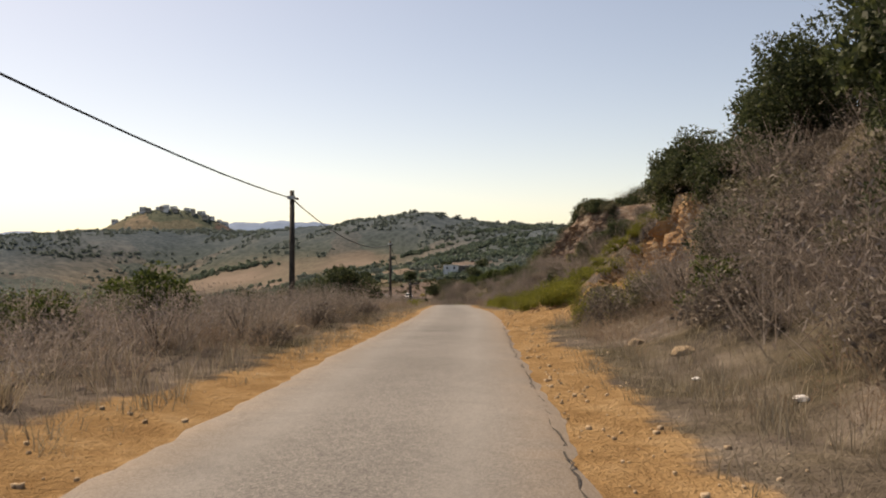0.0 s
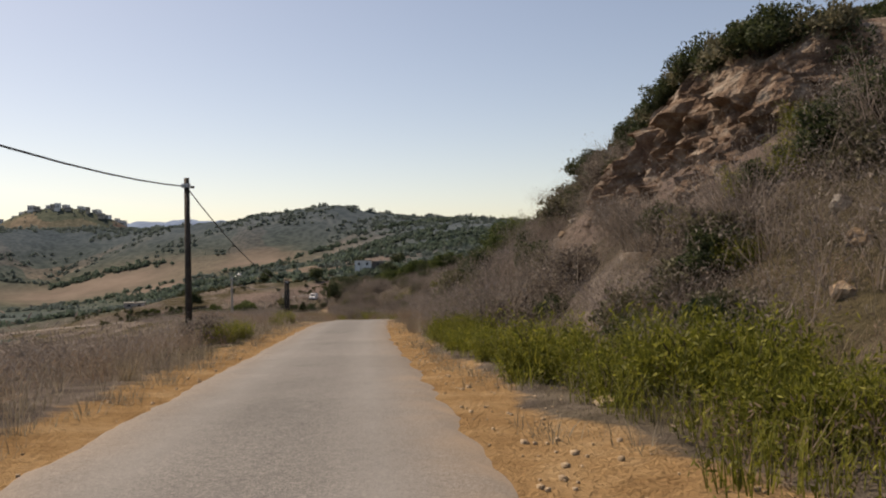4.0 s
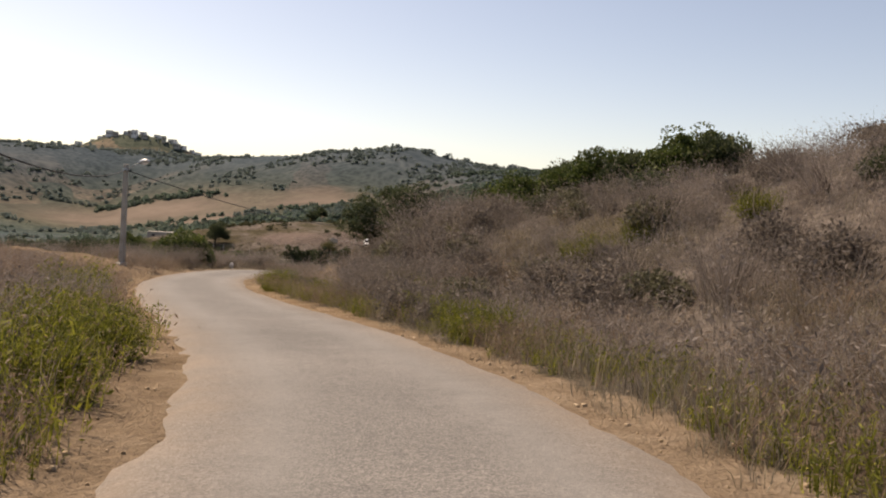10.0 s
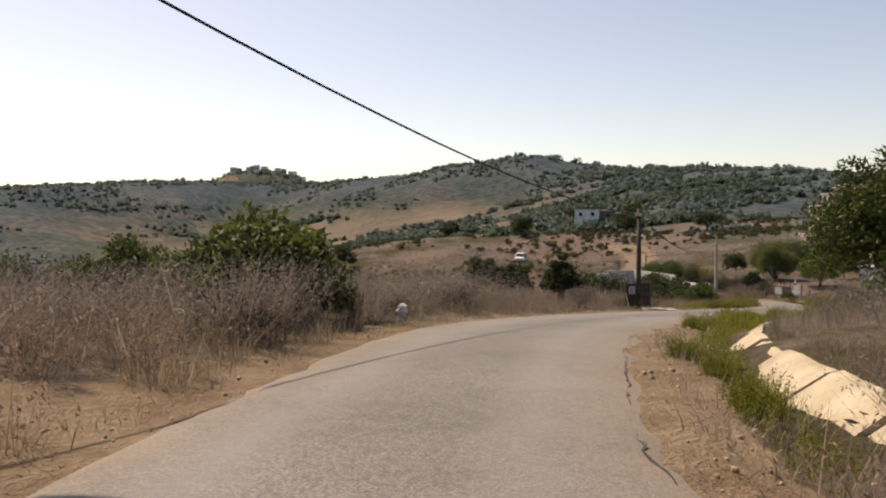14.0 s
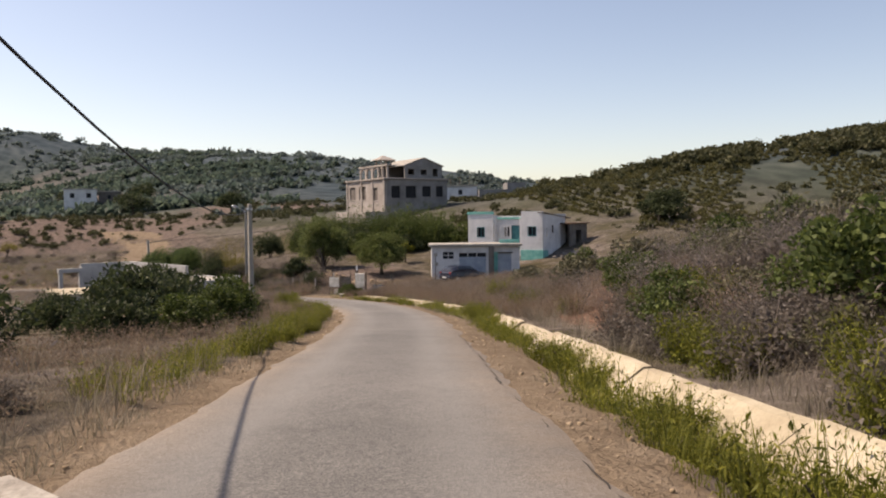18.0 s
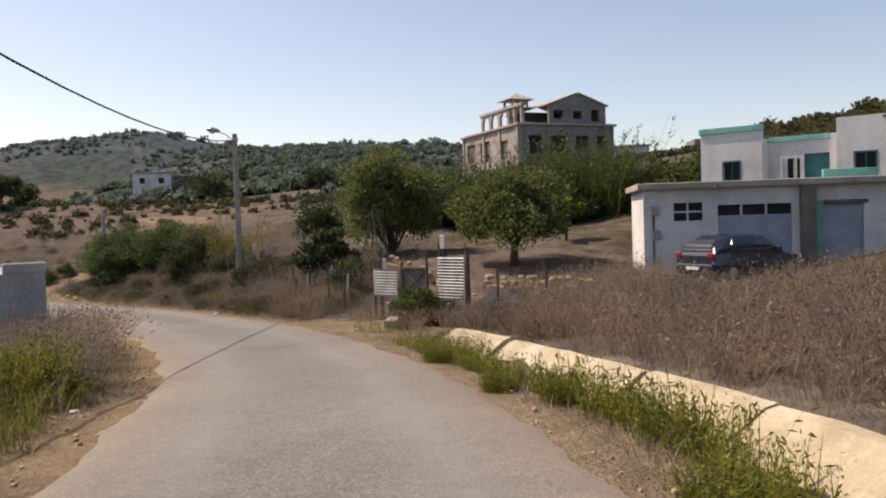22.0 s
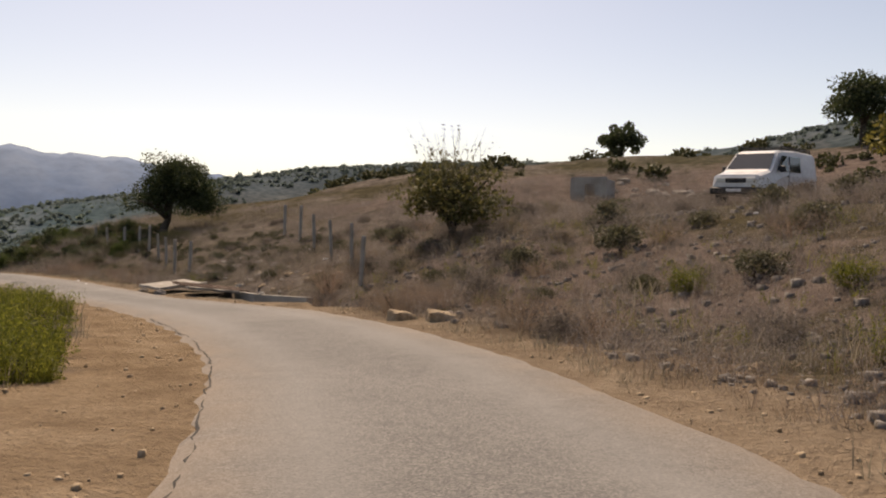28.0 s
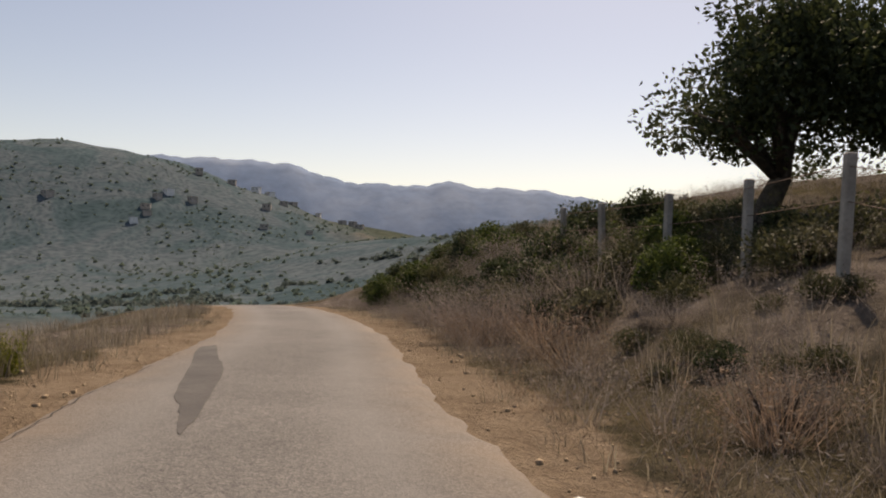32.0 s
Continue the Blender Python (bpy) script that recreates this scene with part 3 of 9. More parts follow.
TRACK_S, TRACK_W, TRACK_H = [27.5, 32.0, 36.6, 44.5, 56, 66], [4.5, 3.9, 3.5, 3.3, 3.0, 3.0], [0.0, 0.4, 1.5, 4.2, 7.4, 9]
t_off = np.abs(G_S - np.interp(reach_, TRACK_D, TRACK_S)) - np.interp(reach_, TRACK_D, TRACK_W)
on_track = (G_D > 0) * (reach_ < 27) * np.clip((1.4 - t_off) / 1.4, 0, 1) * np.clip((27 - reach_) / 5, 0, 1)
on_track = on_track * on_track * (3 - 2 * on_track)
berm = np.exp(-((t_off + 0.1) / 0.9) ** 2) * (G_S > np.interp(reach_, TRACK_D, TRACK_S)) * (0.12 + 0.22 * np.abs(wave(fx, fy, 0.7, 8.0)) + 0.16 * wave(fx, fy, 1.5, 2.0))
ruts = berm * 1.6 + 0.10 * np.sin((G_S - np.interp(reach_, TRACK_D, TRACK_S)) * 2.6) + 0.16 * wave(fx, fy, 0.75, 3.0)
Z = Z * (1 - on_track) + (road_z + np.interp(reach_, TRACK_D, TRACK_H) + ruts * np.clip(off / 2, 0, 1)) * on_track
Z = Z - 0.38 * bell(fx, 19.4, 1.7) * bell(fy, 207.0, 1.6)
# the bed under the paving
mound = (G_D < 0) * bell(G_S, 126.5, 5.5) * bell(reach_, 7.6, 2.6)
Z = Z + mound * (0.38 + 0.3 * wave(fx, fy, 1.1, 0.6))
Z = np.where(off < 0.75, np.minimum(Z, road_z - 0.05), Z)
GROUND_Z = Z.reshape(X.shape)


def ground_z(x, y):
    i = int(np.clip(np.searchsorted(GX, x) - 1, 0, len(GX) - 2))
    j = int(np.clip(np.searchsorted(GY, y) - 1, 0, len(GY) - 2))
    f, g = (x - GX[i]) / (GX[i + 1] - GX[i]), (y - GY[j]) / (GY[j + 1] - GY[j])
    q = GROUND_Z
    return float((q[j, i] * (1 - f) + q[j, i + 1] * f) * (1 - g) + (q[j + 1, i] * (1 - f) + q[j + 1, i + 1] * f) * g)


def on_ground(s, d, sink=0.0):
    p = at(s, d)
    return Vector((p.x, p.y, ground_z(p.x, p.y) - sink))


def masks():
    verge_r = np.where(G_D > 0, np.interp(G_S, [-60, 20, 30, 36, 44, 70, 90, 110, 125, 150, 200, 212, 222, 232, 246, 258, 285, 300, 380], [1.2, 1.3, 3.5, 3.5, 1.3, 1.2, 1.0, 0.9, 1.3, 1.5, 1.3, 2.2, 0.9, 0.8, 3.5, 2.4, 1.2, 1.3, 1.0]),
                       np.interp(G_S, [-60, 0, 50, 75, 90, 110, 125, 140, 170, 205, 215, 235, 255, 275, 300, 380], [1.6, 1.5, 1.2, 1.6, 1.1, 0.7, 2.5, 1.3, 1.1, 1.3, 1.9, 1.9, 2.2, 1.9, 1.2, 0.8]))
    verge_r = verge_r * (0.74 + 0.3 * wave(fx, fy, 2.6, 1.0) + 0.12 * wave(fx, fy, 0.9, 2.0))
    dirt = np.clip(1.15 - np.clip(off, 0, 99) / (verge_r + 0.01) * 0.65, 0, 1) * (off < 12)
    # the track that climbs the hill, the mound, the bank, the side track
    dirt = np.maximum(dirt, on_track * 1.2)
    dirt = np.maximum(dirt, (G_D < 0) * bell(G_S, 127.5, 4.8) * bell(reach_, 6, 4.0) * 1.25)
    dirt = np.maximum(dirt, (G_D > 0) * bell(G_S, 123.5, 6) * bell(reach_, 6.2, 2.4) * 1.25)
    dirt = np.maximum(dirt, (G_D > 0) * (reach_ < 40) * bell(G_S, 246 + (reach_ - 2) * 0.5, 2.3) * 1.35)
    red = (G_D > 0) * (bell(G_S, 176, 9) * bell(reach_, 6.2, 1.8) + bell(G_S, 268, 16) * bell(reach_, 30, 8) * 0.8 + bell(G_S, 290, 10) * bell(reach_, 18, 7) * 0.85 + bell(G_S, 268, 9) * bell(reach_, 8, 4) * 0.8 + bell(G_S, 226, 9) * bell(reach_, 4.6, 1.6) * 0.75 + bell(G_S, 56, 8) * bell(reach_, 8, 2.5) * 0.9 + bell(G_S, 18, 9) * bell(reach_, 6.5, 2.2) * 0.85)
    dirt = np.maximum(dirt, (G_D > 0) * bell(G_S, 68.5, 2.0) * bell(off, 1.2, 0.6) * 1.1)
    red = red + bell(fx, 22, 4.5) * bell(fy, 214.5, 7) * 1.1
    dirt = np.maximum(dirt, bell(fx, 16.6, 2.0) * bell(fy, 207.4, 2.2) * 0.75)
    red = red + bell(fx, 8, 28) * bell(fy, 292, 18) * 0.8 + bell(fx, 40, 22) * bell(fy, 318, 14) * 0.7
    red = red + bell(fx, 0, 60) * bell(fy, 395, 32) * 0.6
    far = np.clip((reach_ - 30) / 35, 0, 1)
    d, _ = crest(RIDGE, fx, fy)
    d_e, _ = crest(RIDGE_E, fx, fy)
    # where the haze-tinted maquis colour lies
    hazed_maquis = np.clip(1.5 - d / 90, 0, 1) + np.clip(1.4 - d_e / 13, 0, 1)
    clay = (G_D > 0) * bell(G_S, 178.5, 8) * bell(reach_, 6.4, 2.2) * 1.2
    # where the haze-paled valley colour lies
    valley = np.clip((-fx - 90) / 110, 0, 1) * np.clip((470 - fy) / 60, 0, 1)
    field = bell(fx, -150, 62) * bell(fy, 505, 34) + bell(fx, -55, 22) * bell(fy, 500, 14) + bell(fx, -95, 22) * bell(fy, 455, 20)
    ochre = np.clip((80 - G_S) / 14, 0, 1) + 0.55 * bell(G_S, 222, 16) * (G_D < 0) + 0.35 * bell(G_S, 116, 14) + 0.3 * bell(G_S, 268, 14) * (G_D < 0)
    return np.clip(ochre, 0, 1), dirt, red, far, np.clip(hazed_maquis, 0, 1) * np.clip(1 - field * 1.5, 0, 1), np.clip(field * 1.6 - 0.25, 0, 1), valley, clay


def build_ground():
    ny, nx = X.shape
    me = bpy.data.meshes.new("ground")
    me.vertices.add(nx * ny)
    me.vertices.foreach_set("co", np.stack([fx, fy, Z], 1).ravel())
    idx = np.arange(nx * ny).reshape(ny, nx)
    quads = np.stack([idx[:-1, :-1], idx[:-1, 1:], idx[1:, 1:], idx[1:, :-1]], -1).reshape(-1, 4)
    me.loops.add(quads.size)
    me.loops.foreach_set("vertex_index", quads.ravel().astype(np.int32))
    me.polygons.add(len(quads))
    me.polygons.foreach_set("loop_start", np.arange(0, quads.size, 4, dtype=np.int32))
    me.polygons.foreach_set("use_smooth", np.ones(len(quads), bool))
    me.update()
    for name, v in zip(("ochre", "dirt", "red", "far", "hazed_maquis", "field", "valley", "clay"), masks()):
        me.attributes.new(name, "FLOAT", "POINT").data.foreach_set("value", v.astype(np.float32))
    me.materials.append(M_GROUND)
    tagged(new("ground", me), "dry hillside ground with straw, dirt verges and fields", "ground", "", "structure")


build_ground()


def build_road():
    rng = random.Random(3)
    cols = 17
    verts, faces, wear, tracks = [], [], [], []
    ss = np.arange(-58, S[-1] - 1, 0.25)
    for k, s in enumerate(ss):
        l, r = float(np.interp(s, E_S, E_L)), float(np.interp(s, E_S, E_R))
        l += 0.07 * noise.noise((s * 0.8, 3.3, 0)) + 0.07 * noise.noise((s * 2.3, 9.1, 0)) + rng.uniform(-0.02, 0.02)
        r += 0.07 * noise.noise((s * 0.8, 17.3, 0)) + 0.08 * noise.noise((s * 2.1, 29.1, 0)) + rng.uniform(-0.02, 0.02)
        for c in range(cols):
            u = c / (cols - 1)
            dz = 0.025 * (1 - (2 * u - 1) ** 2) - (0.07 if c in (0, cols - 1) else 0.0)
            d = l + (r - l) * u
            if c == 0:
                d -= 0.02
            p = at(s, d, dz)
            verts.append(p)
            wear.append(max(0.0, abs(2 * u - 1) - 0.55) * (2.6 if 20 < s < 48 and u > 0.5 else 1.9))
            tracks.append(sum(math.exp(-((u - m) / 0.085) ** 2) for m in (0.24, 0.74)))
        if k:
            a = (k - 1) * cols
            faces += [(a + c, a + c + 1, a + cols + c + 1, a + cols + c) for c in range(cols - 1)]
    ob = link_mesh("road", verts, faces, M_ASPHALT, smooth=True)
    ob.data.attributes.new("across", "FLOAT", "POINT").data.foreach_set("value", np.array(wear, np.float32))
    ob.data.attributes.new("tracks", "FLOAT", "POINT").data.foreach_set("value", np.array(tracks, np.float32))
    tagged(ob, "narrow worn grey asphalt road with broken dusty edges", "road", "", "structure")


build_road()


def build_mountains():
    """The rim of far mountains, with blue haze put into their colour."""
    rim = [(120, 200), (105, 250), (92, 262), (80, 268), (76, 262), (72, 212), (66, 206), (65.3, 222), (64.6, 226), (64, 220), (63, 208), (58, 202), (52, 160), (45, 128), (36, 105), (25, 110), (18, 138), (12, 150), (8, 138), (0, 120), (-8, 100), (-20, 85), (-40, 80), (-70, 80)]
    az = np.arange(118, -70, -0.5)
    high = np.interp(-az, [-a for a, _ in rim], [z for _, z in rim])
    verts, faces = [], []
    for k, a in enumerate(az):
        for r, f in ((2050, -0.45), (2200, 0.25), (2330, 0.62), (2440, 0.9), (2500, 1.0), (2600, 0.8)):
            z = high[k] * f + (3.0 * math.sin(a * 2.1) + 2 * math.sin(a * 5.3 + r)) * (f > 0.3)
            verts.append((-math.sin(radians(a)) * r, 230 + math.cos(radians(a)) * r, z - 15))
        if k:
            b = (k - 1) * 6
            faces += [(b + c, b + c + 1, b + 6 + c + 1, b + 6 + c) for c in range(5)]
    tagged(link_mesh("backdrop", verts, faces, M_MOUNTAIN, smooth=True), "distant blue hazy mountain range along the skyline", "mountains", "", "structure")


# the blue of this base colour stands in for distance haze
M_MOUNTAIN = surface("haze_blue_far_slopes", (0.12, 0.19, 0.3), (0.155, 0.225, 0.335), (0.21, 0.275, 0.37), 0.004, 0.02, 1.0, 0.0)
build_mountains()

# ---- plants ----
RNG = np.random.default_rng(11)


def quad_mesh(name, v, q, materials, mat_index=None):
    me = bpy.data.meshes.new(name)
    me.vertices.add(len(v))
    me.vertices.foreach_set("co", np.asarray(v, np.float32).ravel())
    q = np.asarray(q, np.int32)
    me.loops.add(q.size)
    me.loops.foreach_set("vertex_index", q.ravel())
    me.polygons.add(len(q))
    me.polygons.foreach_set("loop_start", np.arange(0, q.size, 4, dtype=np.int32))
    if mat_index is not None:
        me.polygons.foreach_set("material_index", np.asarray(mat_index, np.int32))
    me.update()
    for m in materials:
        me.materials.append(m)
    return me


def leaves_at(c, out_dir, size, rng, long=1.9):
    """A rhombic leaf at each centre, turned at random but leaning outward."""
    n = len(c)
    d = rng.normal(size=(n, 3)) * 0.75 + out_dir
    d /= np.linalg.norm(d, axis=1)[:, None] + 1e-9
    w = np.cross(d, rng.normal(size=(n, 3)))
    w /= np.linalg.norm(w, axis=1)[:, None] + 1e-9
    s = (size * rng.uniform(0.6, 1.35, n))[:, None]
    a, b = d * s * long / 2, w * s / 2
    fold = np.cross(d, w) * s * 0.18
    v = np.stack([c - a, c + b + fold, c + a, c - b + fold], 1).reshape(-1, 3)
    return v, np.arange(4 * n).reshape(-1, 4)


def crown(rng, radius, height, clumps, leaves, leaf, low=0.0, lump=0.34, squash=1.0):
    """Leaf clumps over a lumpy dome: centres near the outside, some inside, gaps between."""
    u = rng.normal(size=(clumps, 3))
    u /= np.linalg.norm(u, axis=1)[:, None]
    u[:, 2] = np.abs(u[:, 2]) * 1.3 - 0.42
    r = rng.uniform(0.55, 1.0, clumps)[:, None] * (1 + 0.22 * np.sin(3 * np.arctan2(u[:, 1], u[:, 0]) + rng.uniform(0, 6)))[:, None]
    c = u * r * np.array([radius * 0.8, radius * 0.8 * squash, height * 0.5])
    c[:, 2] += low + height * 0.36
    per = leaves // clumps
    rad = radius * lump * rng.uniform(0.6, 1.25, clumps)
    g = rng.normal(size=(clumps, per, 3))
    g /= np.linalg.norm(g, axis=2)[:, :, None]
    g[:, :, 2] = g[:, :, 2] * 0.75
    p = c[:, None, :] + g * (rad[:, None] * rng.uniform(0.55, 1.08, (clumps, per)))[:, :, None]
    return leaves_at(p.reshape(-1, 3), g.reshape(-1, 3) * 1.0 + np.array([0, 0, 0.25]), leaf, rng), c


def blades(rng, n, high, spread, wide, lean=0.35):
    """A tuft: bent tapering blades from one foot, two quads each."""
    a = rng.uniform(0, 2 * np.pi, n)
    foot = np.stack([np.cos(a), np.sin(a), np.zeros(n)], 1) * (spread * rng.uniform(0, 1, n) ** 0.7)[:, None]
    b = a + rng.normal(0, 0.8, n)
    out_ = np.stack([np.cos(b), np.sin(b), np.zeros(n)], 1)
    h = high * rng.uniform(0.45, 1.1, n)
    side = np.stack([-np.sin(b), np.cos(b), np.zeros(n)], 1) * (wide * rng.uniform(0.6, 1.3, n))[:, None] / 2
    l = (lean * rng.uniform(0.2, 1.3, n) * h)[:, None]
    up = np.array([0, 0, 1.0])
    m = foot + out_ * l * 0.35 + up * (h * 0.55)[:, None]
    t = foot + out_ * l + up * h[:, None]
    v = np.stack([foot - side, foot + side, m + side * 0.7, m - side * 0.7, t + side * 0.12, t - side * 0.12], 1).reshape(-1, 3)
    k = (np.arange(n) * 6)[:, None]
    return v, np.concatenate([k + [0, 1, 2, 3], k + [3, 2, 4, 5]])


def brush(rng, n, high, spread, leaf, per=3):
    """Dry brush: thin bent twigs with a few small dead leaves."""
    v, q = blades(rng, n, high, spread * 0.45, 0.010 * high + 0.003, 1.25)
    b = v.reshape(-1, 6, 3)
    tips = b[:, 2:5:2].mean(1)
    v = b[:, [0, 1, 4, 5]].reshape(-1, 3)
    q = np.arange(4 * n).reshape(-1, 4)
    c = np.repeat(tips, per, 0) + rng.normal(0, 0.13 * high, (n * per, 3))
    c[:, 2] = np.abs(c[:, 2])
    lv, lq = leaves_at(c, np.array([0, 0, 0.35]), leaf, rng, 3.6)
    return np.concatenate([v, lv]), np.concatenate([q, lq + len(v)])


def spikes(rng, n, high, spread, leaf, per=7, stem=0.014):
    """Upright leafy shoots, as on the roadside shrubs."""
    v, q = blades(rng, n, high, spread * 0.6, stem, 0.5)
    b = v.reshape(-1, 6, 3)
    f = rng.uniform(0.25, 1.0, (n, per))
    foot, tip = b[:, 0], b[:, 4]
    c = (foot[:, None] * (1 - f[..., None]) + tip[:, None] * f[..., None]).reshape(-1, 3) + rng.normal(0, min(0.035 * high, 0.045), (n * per, 3))
    lv, lq = leaves_at(c, np.array([0, 0, 0.9]), leaf, rng, 4.2)
    return np.concatenate([v, lv]), np.concatenate([q, lq + len(v)])


def joined(name, protos, spots, material, label, category):
    """One mesh of many small plants that nobody could count. spots: x, y, z, scale."""
    vs, qs, n = [], [], 0
    spots = np.asarray(spots, float)
    pick = RNG.integers(0, len(protos), len(spots))
    turn = RNG.uniform(0, 2 * np.pi, len(spots))
    for k, (pv, pq) in enumerate(protos):
        sel = spots[pick == k]
        if not len(sel):
            continue
        c, s = np.cos(turn[pick == k]), np.sin(turn[pick == k])
        x = pv[None, :, 0] * c[:, None] - pv[None, :, 1] * s[:, None]
        y = pv[None, :, 0] * s[:, None] + pv[None, :, 1] * c[:, None]
        v = np.stack([x, y, np.repeat(pv[None, :, 2], len(sel), 0)], 2) * sel[:, None, 3:4] + sel[:, None, :3]
        off_ = (np.arange(len(sel)) * len(pv))[:, None, None] + n
        vs.append(v.reshape(-1, 3))
        qs.append((pq[None] + off_).reshape(-1, 4))
        n += len(sel) * len(pv)
    ob = new(name, quad_mesh(name, np.concatenate(vs), np.concatenate(qs), [material]))
    return tagged(ob, label, category, "", "stuff")


def spread(n, s0, s1, d0, d1, lo=0.6, hi=1.3, power=1.0, patch=0.0, sink=0.03):
    """Places beside the road between distances d0 and d1 outside its paving (negative: to the left)."""
    rows = []
    sgn = 1 if d1 > 0 else -1
    for _ in range(n * 12):
        if len(rows) >= n:
            break
        s = RNG.uniform(s0, s1)
        k = abs(d0) + (abs(d1) - abs(d0)) * RNG.uniform() ** power
        edge = np.interp(s, E_S, E_R) if sgn > 0 else -np.interp(s, E_S, E_L)
        p = at(s, sgn * (edge + k))
        if patch and wave(p.x, p.y, 4.0, 2.0 + patch) < RNG.uniform(-0.6, 0.5):
            continue
        if min((p.x - LINE[::4, 0]) ** 2 + (p.y - LINE[::4, 1]) ** 2) < 2.9:
            continue
        if bare(s, sgn * (edge + k)):
            continue
        rows.append((p.x, p.y, ground_z(p.x, p.y) - sink, RNG.uniform(lo, hi)))
    return rows


def bare(s, d):
    """Where nothing grows: the tracks, the drain and the building plots."""
    if d > 0:
        if abs(s - np.interp(d, TRACK_D, TRACK_S)) < np.interp(d, TRACK_D, TRACK_W) and d < 25:
            return True
        if 23 < s < 39 and 5.8 < d < 8.2 + max(0, s - 29) * 0.55:
            return True
        k = d - np.interp(s, E_S, E_R)
        if 128 < s < 210 and 1.45 < k < 2.15:
            return True
        if 117 < s < 130 and 4.4 < d < 8.5 and RNG.random() < 0.88:
            return True
        if 176 < s < 186.5 and 5.0 < d < 8.2 and RNG.random() < 0.75:
            return True
        if 67 < s < 70.5 and k < 1.5:
            return True
        if 50 < s < 62.5 and 6.6 < d < 10.0:
            return True
        if abs(s - (246 + (d - 2) * 0.5)) < 2.0 and d < 30:
            return True
        if 271 < s < 284.5 and 1.2 < d < 4.6:
            return True
        p = at(s, d)
        if 24 < p.x < 46 and 203 < p.y < 224:
            return True
        if 15.0 < p.x < 18.6 and 203.5 < p.y < 210.5 and RNG.random() < 0.75:
            return True
        if 18.6 < p.x < 26 and 208 < p.y < 222 and RNG.random() < 0.9:
            return True
        return False
    if 250 < s < 276 and -d < np.interp(s, [250, 259, 262, 276], [3.3, 3.3, 2.3, 2.1]):
        return True
    p = at(s, d)
    if -1 < p.x < 10.4 and 203 < p.y < 222 and d < -3.6:
        return True
    return 124.5 < s < 131.5 and 3.0 < -d < 8.6 and RNG.random() < 0.88


STEMS = {}


def stems(key, rng, n, high, rad):
    """A shrub's few bare stems, one mesh for a kind."""
    if key not in STEMS:
        bm = bmesh.new()
        for _ in range(n):
            a = rng.uniform(0, 2 * math.pi)
            k = rng.uniform(0.15, 0.5) * high
            pts_ = [(0, 0, -0.15), (math.cos(a) * k * 0.35, math.sin(a) * k * 0.35, high * 0.35), (math.cos(a) * k, math.sin(a) * k, high * 0.8)]
            tube_bm(pts_, (rad, rad * 0.7, rad * 0.3), 5, bm)
        me = bpy.data.meshes.new("stem")
        bm.to_mesh(me)
        bm.free()
        me.materials.append(M_BARK)
        STEMS[key] = me
    return STEMS[key]


CROWNS = {}


def shrub_kind(kind, variant):
    key = (kind, variant)
    if key in CROWNS:
        return CROWNS[key]
    rng = np.random.default_rng(100 + 17 * variant + sum(map(ord, kind)))
    if kind == "broom":          # yellow-green shoots
        (v, q), m = spikes(rng, 210, 1.0, 0.85, 0.021, 13), L_YELLOW
        (tv, tq), _ = crown(rng, 0.8, 0.72, 28, 1700, 0.034, 0.0, 0.42)
        v, q = np.concatenate([v, tv]), np.concatenate([q, tq + len(v)])
    elif kind == "green":
        ((v, q), _), m = crown(rng, 1.0, 1.55, 36, 4700, 0.052, 0.02), L_GREEN
    elif kind == "dark":
        ((v, q), _), m = crown(rng, 1.0, 1.5, 36, 4700, 0.053, 0.0), L_DARK
    elif kind == "olive":
        ((v, q), _), m = crown(rng, 1.0, 1.35, 24, 1500, 0.075, 0.05, 0.4), L_OLIVE
    elif kind == "straw":        # tall pale grass in one clump
        (v, q), m = blades(rng, 190, 1.0, 0.55, 0.014, 0.7), L_STRAW
        tv, tq = leaves_at(v.reshape(-1, 6, 3)[:, 4], np.array([0, 0, 0.9]), 0.022, rng, 4.0)
        v, q = np.concatenate([v, tv]), np.concatenate([q, tq + len(v)])
    elif kind == "dead":
        (v, q), m = brush(rng, 280, 1.25, 1.5, 0.02, 5), L_TWIG
    else:
        (v, q), m = brush(rng, 210, 1.1, 0.9, 0.018, 5), L_RUSSET
    CROWNS[key] = quad_mesh("foliage", v, q, [m])
    return CROWNS[key]


WORDS = {"broom": ("yellow-green leafy roadside shrub on the dirt verge", "shrub"), "green": ("dense fresh green bush on the dry slope", "bush"), "dark": ("dark green evergreen bush on the dry slope", "bush"),
         "olive": ("grey-olive half-dry scrub bush on the hillside", "bush"), "dead": ("dead grey-brown twiggy bush on the hillside", "bush"), "weed": ("dry russet weed clump beside the road", "weed"), "straw": ("pale clump of tall dry grass on the slope", "grass clump")}
NAMES = {"broom": "shrub", "green": "bush", "dark": "evergreen_bush", "olive": "scrub_bush", "dead": "dead_bush", "weed": "weed_clump", "straw": "grass_clump"}


def plant(kind, p, size, high=1.0, group="roadside bushes"):
    p = Vector(p)
    e = base(NAMES[kind], Matrix.LocRotScale((p.x, p.y, p.z - 0.06), Euler((0, 0, RNG.uniform(0, 6.3))), (size, size, size * high)), *WORDS[kind], group)
    v = int(RNG.integers(0, 4))
    for nm, me in (("foliage", shrub_kind(kind, v)), ("stem", stems(kind, random.Random(5), 5, 0.9, 0.03))):
        o = new(nm, me)
        o.parent = e
    return e


